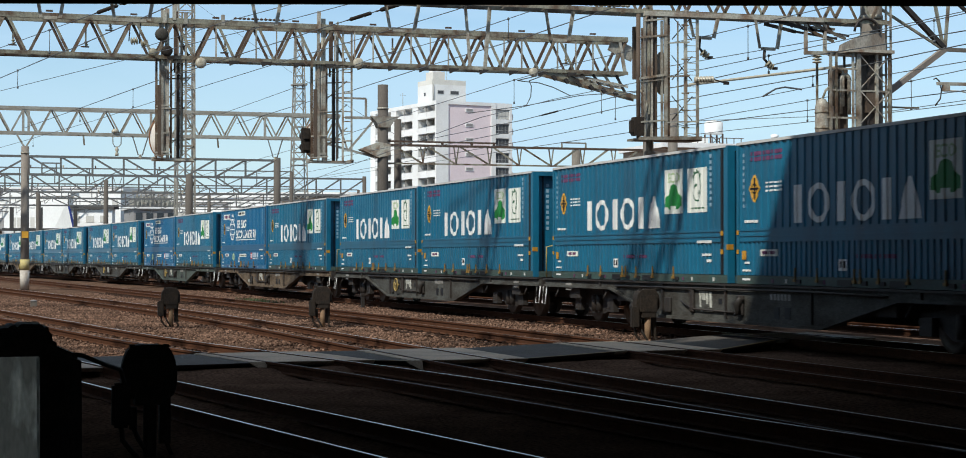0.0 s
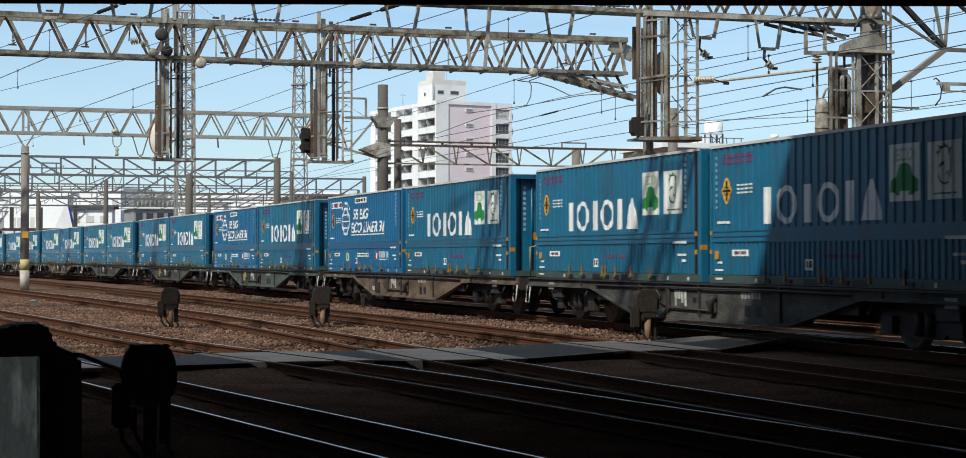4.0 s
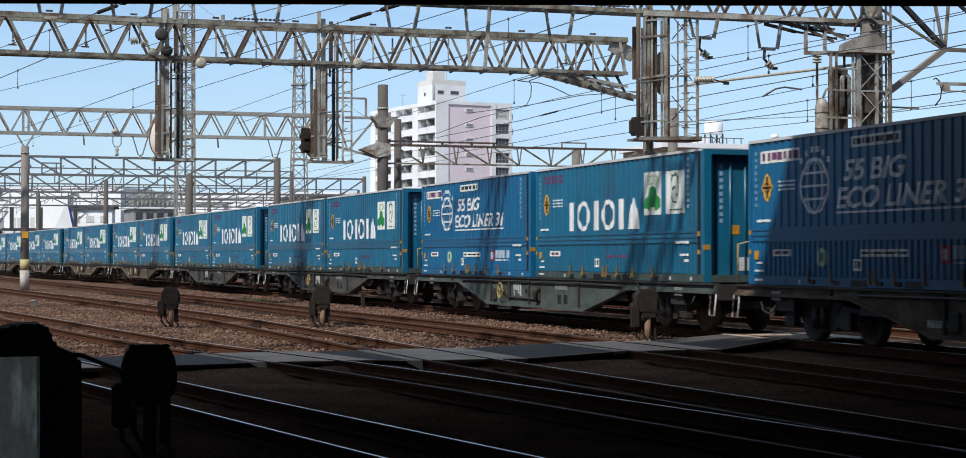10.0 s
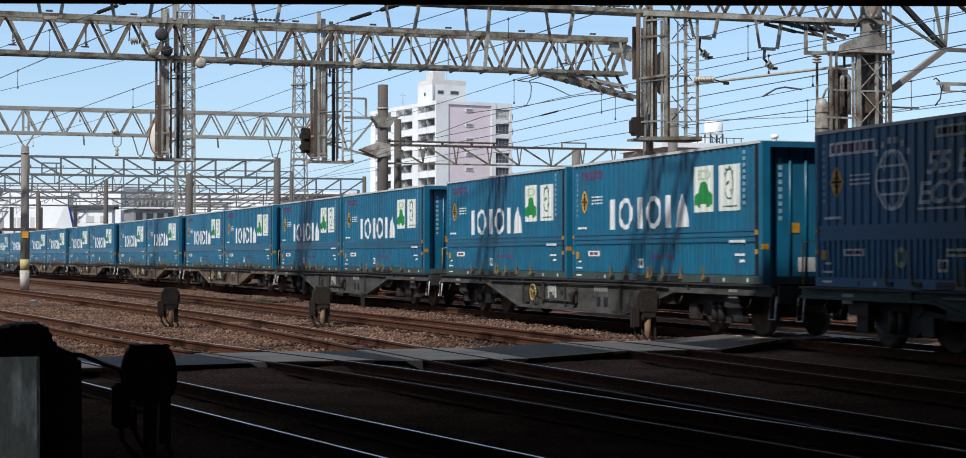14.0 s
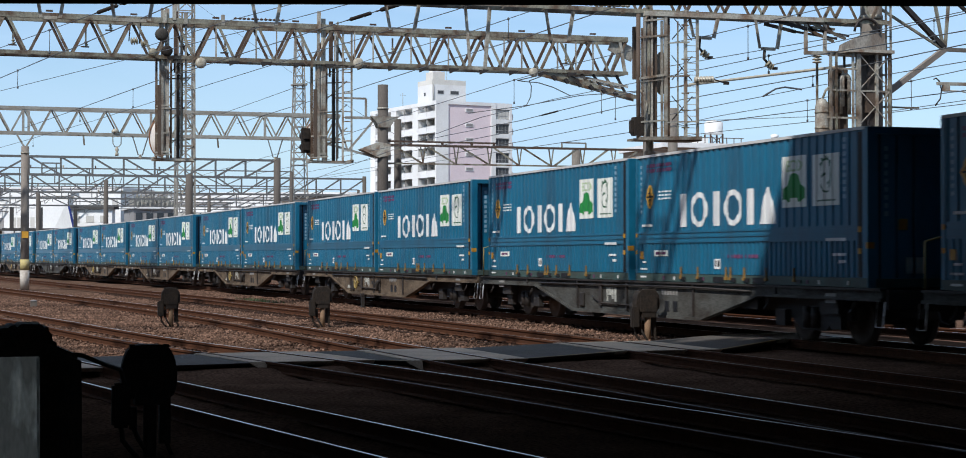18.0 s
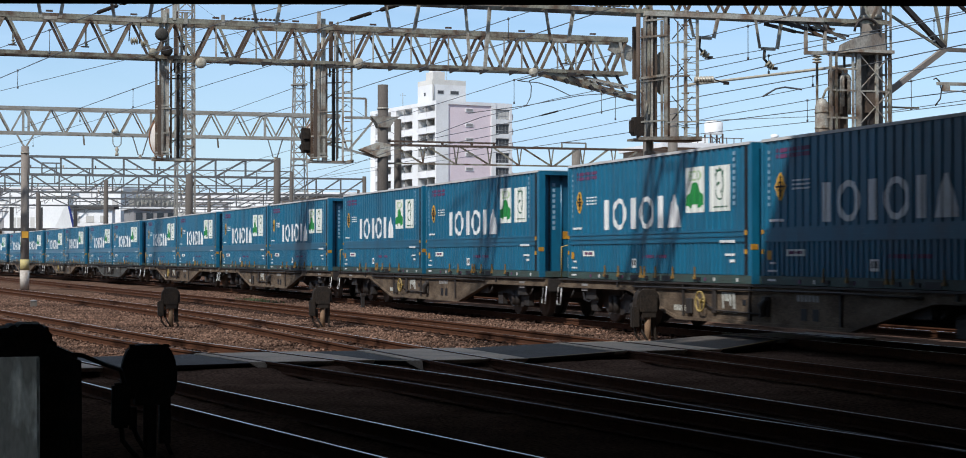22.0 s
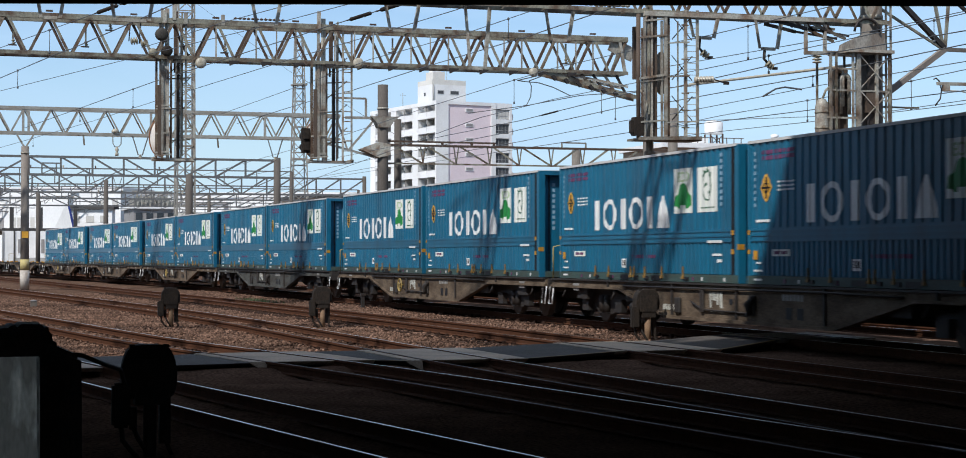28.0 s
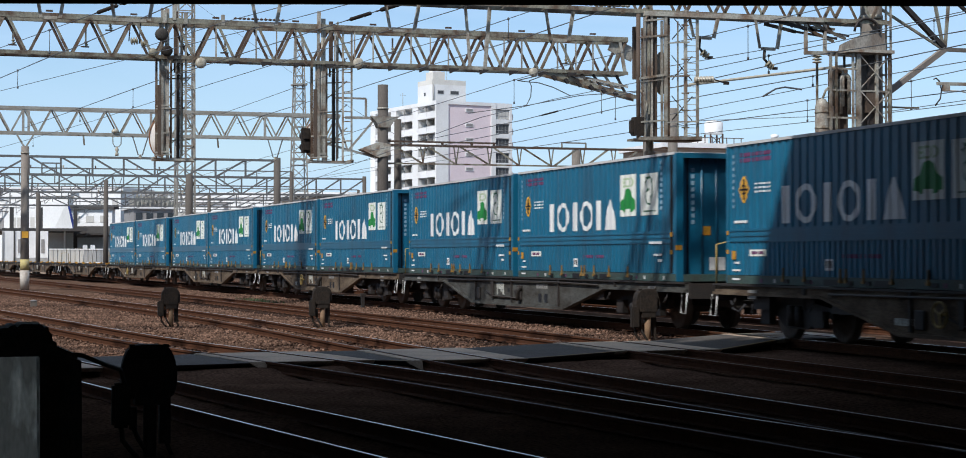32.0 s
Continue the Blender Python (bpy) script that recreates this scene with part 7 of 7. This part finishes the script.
    # roof house with its railing, tank tower and aerials
    h = part("roof_house", one(box, s0 + 4.0, s0 + 10.0, y0 - 8.1, y0 - 1.2, top, top + 3.55), M_WALLW, b)
    for x0, x1, ya, yb in ((4.0, 4.08, -8.1, -1.2), (9.92, 10.0, -8.1, -1.2), (4.08, 9.92, -1.28, -1.2), (4.08, 9.92, -8.1, -8.02)):
        part("roof_rail", one(box, s0 + x0, s0 + x1, y0 + ya, y0 + yb, top + 3.55, top + 4.45), M_RAILB, h, "pale beige roof railing")
    part("roof_tank", one(box, s0 + 4.4, s0 + 7.4, y0 - 4.0, y0 - 1.6, top + 3.55, top + 5.9), M_RAILB, b)
    part("roof_tank", one(box, s0 + 4.9, s0 + 6.9, y0 - 3.5, y0 - 2.0, top + 5.9, top + 6.5), M_WALLW, b)
    part("pipe", one(tube, [(s0 + 3.92, y0 - 1.45, top), (s0 + 3.92, y0 - 1.45, top + 3.5)], 0.07, 6), M_LATT, h)
    for y, w in ((-2.9, 0.62), (-5.75, 0.85)):
        o = part("window", one(box, s0 + 3.93, s0 + 3.998, y0 + y - w, y0 + y + w, top + 1.85, top + 2.5), M_RAILING, h)
        part("pane", one(box, s0 + 3.90, s0 + 3.93, y0 + y - w + 0.08, y0 + y + w - 0.08, top + 1.92, top + 2.42), M_DARKGL, o)
    part("window", one(box, s0 + 6.7, s0 + 7.3, y0 - 1.199, y0 - 1.15, top + 1.6, top + 2.2), M_DARKGL, h)
    bm = B()
    tube(bm, [(s0 + 17.0, y0 - 1.5, top), (s0 + 17.0, y0 - 1.5, top + 3.0)], 0.06, 6)
    tube(bm, [(s0 + 17.0, y0 - 2.1, top + 2.6), (s0 + 17.0, y0 - 0.9, top + 2.6)], 0.04, 6)
    part("antenna", bm, M_LATT, b)
    part("antenna", one(tube, [(s0 + 6, y0 - 5.2, top + 3.5), (s0 + 6, y0 - 5.2, top + 6.2)], 0.05, 6), M_LATT, b)
    # the block stands askew to the tracks, turned about its near corner
    turn = Matrix.Rotation(radians(10), 4, "Z")
    b.matrix_world = Matrix.Translation((s0, y0, 0)) @ turn @ Matrix.Translation((-s0, -y0, 0))


build_apartments()


def plain_building(name, label, s0, s1, y0, y1, z1, mat, rows=0, cols=0, roof=M_WALLW, turn=0):
    """A low far building: wall, roof rim and windows towards the camera."""
    b = thing(name, label, "building", "far buildings", Matrix.Translation(((s0 + s1) / 2, (y0 + y1) / 2, 0)) @ Matrix.Rotation(radians(turn), 4, "Z"))
    hx, hy = (s1 - s0) / 2, (y0 - y1) / 2
    part("wall", one(box, -hx, hx, -hy, hy, -0.3, z1), mat, b)
    part("roof", one(box, -hx - 0.3, hx + 0.3, -hy - 0.3, hy + 0.3, z1, z1 + 0.35), roof, b)
    for r in range(rows):
        for c in range(cols):
            z = z1 * (r + 0.35) / rows
            y = -hy + 2 * hy * (c + 0.5) / cols
            w = part("window", one(box, -hx - 0.05, -hx - 0.005, y - hy / cols * 0.62, y + hy / cols * 0.62, z, z + z1 / rows * 0.45), M_GLASS, b)
            part("sill", one(box, -hx - 0.14, -hx - 0.055, y - hy / cols * 0.66, y + hy / cols * 0.66, z - 0.12, z), M_WALLW, w)
    return b


# station: white hall, stair block with a slanting end, platform with canopy
def turned_box(bm, s, y, w, d, z0, z1, turn):
    """A block whose front, w wide, is centred on s, y and turned towards the sun."""
    c, q = math.cos(radians(turn)), math.sin(radians(turn))
    p = [(s + u * q + v * c, y - u * c + v * q) for u, v in ((-w / 2, 0), (w / 2, 0), (w / 2, d), (-w / 2, d))]
    faces(bm, [(*a, z0) for a in p] + [(*a, z1) for a in p], BOX)


# fronts are thin and turned sunward, so little shaded side shows to the camera
hall = thing("station_hall", "bright white station hall beyond the platforms", "building", "far buildings")
part("wall", one(turned_box, 236, -11.0, 22.0, 1.2, -0.3, 9.3, -42), M_WALLW, hall)
part("roof", one(turned_box, 235.6, -11.0, 22.8, 1.8, 9.3, 9.7, -42), M_WALLW, hall)
part("roof_plant", one(turned_box, 236.2, -9.4, 4.0, 1.0, 9.7, 10.5, -42), M_SHADE, hall)
part("roof_plant", one(turned_box, 236.2, -14.0, 6.0, 1.0, 9.7, 10.2, -42), M_WALLW, hall)
for i in range(7):
    u = -9.0 + 3.0 * i
    c, q = math.cos(radians(-42)), math.sin(radians(-42))
    o = part("window", one(turned_box, 236 + u * q - 0.06 * c, -11.0 - u * c - 0.06 * q, 1.7, 0.05, 4.7, 6.6, -42), M_CURTAIN if i % 3 else M_SHADE, hall)
    part("frame", one(turned_box, 236 + u * q - 0.10 * c, -11.0 - u * c - 0.10 * q, 0.12, 0.04, 4.7, 6.6, -42), M_WALLW, o)
st = thing("stair_block", "bright white station stair block with slanting end and blue edge", "building", "far buildings")
bm = B()
faces(bm, [(206, -13.6, -0.2), (200, -18.35, -0.2), (211, -18.2, -0.2), (213, -16.0, -0.2), (206, -13.6, 7.75), (200, -16.70, 7.75), (211, -16.4, 7.75), (213, -16.0, 7.75)], BOX)
part("wall", bm, M_WALLW, st)
bm = B()
faces(bm, [(199.85, -16.78, 7.2), (199.85, -16.98, 7.2), (199.85, -17.85, 3.9), (199.85, -17.50, 3.9), (200.15, -16.78, 7.2), (200.15, -16.98, 7.2), (200.15, -17.85, 3.9), (200.15, -17.50, 3.9)], BOX)
part("edge_trim", bm, M_BLUETRIM, st, "blue edge trim")
part("stair_post", one(box, 199.0, 199.3, -17.75, -17.35, -0.2, 6.9), M_SLATE, st, "dark brown steel post")
for y, w in ((-10.67, 0.42), (-13.7, 0.6)):
    part("stair_post", one(box, 199.0, 199.5, y - w / 2, y + w / 2, -0.2, 7.0), M_SLATE, st, "dark brown steel post")
wing = thing("station_hall", "white station wing with dark roof band", "building", "far buildings")
part("wall", one(turned_box, 212, -20.4, 5.6, 0.9, -0.3, 7.15, -30), M_WALLW, wing)
part("roof", one(turned_box, 211.6, -20.4, 6.0, 1.4, 7.15, 7.65, -30), M_SLATE, wing)
part("lower_roof", one(turned_box, 209.5, -20.2, 6.4, 2.0, 4.2, 5.1, -30), M_SLATE, wing, "dark lower roof")
for i in range(3):
    u = -1.8 + 1.8 * i
    c, q = math.cos(radians(-30)), math.sin(radians(-30))
    part("window", one(turned_box, 212 + u * q - 0.06 * c, -20.4 - u * c - 0.06 * q, 1.0, 0.05, 5.6, 6.4, -30), M_CURTAIN, wing)
plf = thing("platform", "pale concrete station platform with dark canopy", "platform", kind="structure")
part("platform_slab", one(box, 170, 232, -17.5, -10.5, -0.3, 0.9), M_CONC, plf)
part("coping", one(box, 170, 232, -17.75, -17.5, 0.8, 0.96), M_WALLW, plf)
cn = thing("platform_canopy", "dark steel platform canopy on slim posts", "canopy")
part("roof", one(box, 186, 226, -17.6, -9.0, 4.22, 4.42), M_SLATE, cn)
part("roof", one(box, 187, 226, -21.5, -17.6, 3.8, 3.98), M_SLATE, cn)
part("fascia", one(box, 185.8, 186, -17.6, -9.0, 4.16, 4.46), M_SLATE, cn)
for s in (192, 204, 216):
    for y in (-11.0, -13.2, -15.8):
        strut("post", (s, y, 0.9), (s, y, 4.22), 0.22, M_WALLW, cn)
shl = thing("platform_shelter", "white panelled waiting shelter with dark posts on the platform", "shelter")
for i in range(4):
    y = -9.1 - 1.15 * i
    low = 0.0 if y - 1.0 > -10.5 else 0.9
    q = part("panel", one(box, 184.9, 185.1, y - 1.0, y, low, 4.15), M_WALLW, shl)
    if i in (1, 3):
        part("window", one(box, 184.84, 184.895, y - 0.62, y - 0.30, 1.9, 3.3), M_SHADE, q)
    part("post", one(box, 184.8, 185.0, y + 0.01, y + 0.14, low, 4.15), M_SLATE if i in (1, 3) else M_RAILING, shl)
    part("kick_board", one(box, 184.86, 184.89, y - 0.98, y - 0.02, low, low + 0.5), M_RAILING, q)
fc = thing("platform_fence", "pale grey slatted platform fence", "fence")
for i in range(14):
    part("panel", one(box, 176, 176.1, -13.0 - 0.42 * i - 0.36, -13.0 - 0.42 * i, 0.95, 2.2), M_CURTAIN if i < 8 else M_RAILING, fc)
part("rail", one(box, 175.95, 176.15, -19.0, -13.0, 2.2, 2.3), M_WALLW, fc)
# plain boards stand in for two pale shapes of unknown kind
for i, y in enumerate((-15.0, -15.75)):
    sg = thing("platform_sign", "narrow white upright board for an unrecognised pale shape on the platform", "sign", "platform signs", (176.5, y - 1.5, 0.9))
    part("board", one(box, -0.04, 0.04, -0.22, 0.22, 0.35, 1.75), M_WHITE, sg)
    part("post", one(box, -0.03, 0.03, -0.05, 0.05, 0, 0.35), M_GALV, sg)
plain_building("low_building", "pale low building behind the yard", 260, 275, -64.0, -80.0, 11.0, M_CURTAIN, 3, 5)
def sunlit_building(label, s, y, w, z1, roof, rim, cols=0):
    """A far white front, kept thin and turned towards the sun to look bright from the camera."""
    b = thing("low_building", label, "building", "far buildings")
    part("wall", one(turned_box, s, y, w, 1.2, -0.3, z1, -42), M_WALLW, b)
    part("roof", one(turned_box, s - 0.3, y, w + 0.6, 1.8, z1, z1 + rim, -42), roof, b)
    c, q = math.cos(radians(-42)), math.sin(radians(-42))
    for i in range(cols):
        u = (i + 0.5) / cols * w - w / 2
        o = part("window", one(turned_box, s + u * q - 0.06 * c, y - u * c - 0.06 * q, w / cols * 0.5, 0.05, z1 - 2.2, z1 - 1.2, -42), M_CURTAIN, b)
        part("sill", one(turned_box, s + u * q - 0.12 * c, y - u * c - 0.12 * q, w / cols * 0.56, 0.05, z1 - 2.35, z1 - 2.2, -42), M_WALLW, o)


sunlit_building("white low warehouse with grey roof rim in the distance", 262, -38.6, 15.0, 9.3, M_SHADE, 0.3, 5)
sunlit_building("bright white block beyond the station wing", 234, -25.0, 3.6, 10.2, M_WALLW, 0.25, 2)
sunlit_building("long white warehouse with pale roof far off", 305, -54.0, 26.0, 11.9, M_WALLW, 0.4)
plain_building("low_building", "long white warehouse in the distance", 330, 350, -44.0, -110.0, 13.6, M_WALLW, 0, 0, M_WALLW, -22)
plain_building("low_building", "tan low building in the distance", 255, 268, -55.0, -63.0, 10.3, M_TAN, 2, 3, M_SLATE)
plain_building("low_building", "long white building along the horizon", 380, 400, 30.0, -50.0, 15.5, M_WALLW, 0, 0, M_WALLW, -30)
plain_building("low_building", "grey industrial building with cluttered roof plant", 216, 226, -26.0, -31.2, 7.4, M_SHADE, 3, 4)
rc = thing("roof_plant", "grey clutter of pipes, ducts and frames on a flat roof", "roof plant")
rn = random.Random(11)
for i in range(26):
    y, h = -26.0 - 0.19 * i, 0.3 + 1.0 * rn.random()
    part("duct", one(box, 217 + 2 * rn.random(), 219.6 + rn.random(), y - 0.3 - 0.3 * rn.random(), y + 0.1, 7.7, 7.75 + h), M_LATT if i % 3 == 0 else M_RAILDK, rc)
for i in range(10):
    y = -26.0 - 0.52 * i
    strut("frame_post", (216.6, y, 7.72), (216.6, y, 9.5), 0.12, M_LATT, rc)
    strut("frame_brace", (216.6, y, 7.75), (216.6, y - 0.52, 9.4), 0.08, M_LATT, rc)
strut("frame_rail", (216.6, -25.9, 9.5), (216.6, -30.8, 9.5), 0.12, M_LATT, rc)
# long unseen block on the yard's near side, added to hold off sky light
plain_building("goods_shed", "long grey unseen block added to dim the sky light on the yard", 28, 150, 24.0, 13.0, 9.5, M_SHADE)
# flat roof with a water tank behind the train
plain_building("flat_house", "low brown building with white roof tank", 118, 126, -53.0, -66.0, 9.6, M_TAN, 2, 4)
wt = thing("water_tank", "white round water tank on a rusty stand", "tank", "", (120.0, -57.9, 9.95))
part("tank", one(lathe, [(0.0, 0.85), (0.68, 0.85), (0.70, 0.9), (0.70, 1.72), (0.56, 1.82), (0.2, 1.86), (0.2, 1.93), (0.0, 1.93)], (0, 0, 0), "z", 24), M_WALLW, wt)
for a, b in ((-0.5, -0.5), (-0.5, 0.5), (0.5, -0.5), (0.5, 0.5)):
    strut("stand_leg", (a, b, 0), (a, b, 0.85), 0.10, M_RUSTY, wt)
for b in (-0.5, 0.5):
    strut("stand_brace", (-0.5, -b, 0.05), (-0.5, b, 0.7), 0.05, M_RUSTY, wt)
rr = thing("roof_railing", "rusty roof railing with pale boxes", "railing", "", (119.0, -57.9, 9.95))
for i in range(7):
    strut("post", (0, 1.8 - 0.6 * i, 0), (0, 1.8 - 0.6 * i, 0.5), 0.05, M_RUSTY, rr)
strut("rail", (0, 2.0, 0.5), (0, -2.0, 0.5), 0.05, M_RUSTY, rr)
part("roof_box", one(box, 0.3, 1.0, 0.8, 1.9, 0.0, 0.55), M_WALLW, rr)
vt = thing("roof_vent", "small white roof ventilator", "ventilator", "", (118.0, -62.0, 9.95))
part("stack", one(tube, [(0, 0, 0), (0, 0, 0.5)], 0.2, 12), M_WALLW, vt)
part("cowl", one(lathe, [(0.3, 0.5), (0.3, 0.75), (0.0, 0.85)], (0, 0, 0), "z", 12), M_WALLW, vt)


def build_tree(s, y, h, seed):
    r = random.Random(seed)
    t = thing("tree", "dusty dark green tree behind the station", "tree", "trees", (s, y, -0.2))
    bm = B()
    tube(bm, [(0, 0, 0), (0.1, 0.1, h * 0.35), (0.0, 0.2, h * 0.7)], [0.25, 0.18, 0.06], 8)
    for i in range(5):
        a = r.random() * 6.28
        tube(bm, [(0, 0.1, h * (0.3 + 0.08 * i)), (1.2 * math.cos(a), 1.2 * math.sin(a), h * (0.5 + 0.08 * i))], [0.09, 0.03], 6)
    part("trunk", bm, M_BARK, t)
    bm = B()
    for i in range(900):
        a, e, q = r.random() * 6.28, r.random(), r.random() ** 0.5
        p = Vector((q * 2.2 * math.cos(a), q * 2.2 * math.sin(a), h * (0.35 + 0.65 * e)))
        p.x *= 1.2 - e * 0.7
        p.y *= 1.2 - e * 0.7
        u = Vector((r.uniform(-1, 1), r.uniform(-1, 1), r.uniform(-1, 1))).normalized() * 0.28
        v = u.cross(Vector((r.uniform(-1, 1), r.uniform(-1, 1), r.uniform(-1, 1)))).normalized() * 0.2
        faces(bm, [p - u, p + v, p + u, p - v], [(0, 1, 2, 3)])
    part("crown", bm, M_LEAF, t)


for i in range(4):
    build_tree(228 + 3 * (i % 3), -33.5 - 2.2 * i, 6.2 + (i * 37 % 5) * 0.3, i)
# weeds beside the main track
wd = B()
rw = random.Random(3)
for i in range(260):
    x, y = 66 + rw.gauss(0, 2.0), -12.6 + rw.gauss(0, 0.22)
    h = 0.05 + 0.07 * rw.random()
    a = rw.random() * 6.28
    faces(wd, [(x, y, -0.2), (x + 0.05 * math.cos(a), y + 0.05 * math.sin(a), -0.2), (x + 0.08 * math.cos(a + 1), y + 0.08 * math.sin(a + 1), -0.18 + h)], [(0, 1, 2)])
ob = tagged(new("weeds", mesh("weeds", wd, M_LEAF)), "patch of low green weeds in the ballast", "weeds", kind="stuff")
build_stones()


def motions():
    turn = []
    s, last = travel(0.0), travel(32.0)
    n = int((last - s) / 0.56) + 1
    t = 0.0
    for i in range(n + 1):
        goal = s + (last - s) * i / n
        for _ in range(6):
            t -= (travel(t) - goal) / ((travel(t + 0.01) - travel(t - 0.01)) / 0.02)
        turn.append((min(32.0, max(0.0, t)), math.degrees(-(goal - s) / 0.405)))
    rolling = {}
    for ob, k, g in TRAIN:
        walk(ob, [(float(t), wagon_pose(k, float(t)) @ g) for t in range(0, 33)])
        for wheel in (o for o in ob.children_recursive if o.name.startswith("wheelset")):
            u = wheel.matrix_basis.translation.x
            rows = rolling.setdefault(u, [(t, pose(u, 0, 0.405, 0, a, 0)) for t, a in turn])
            walk(wheel, rows)


motions()
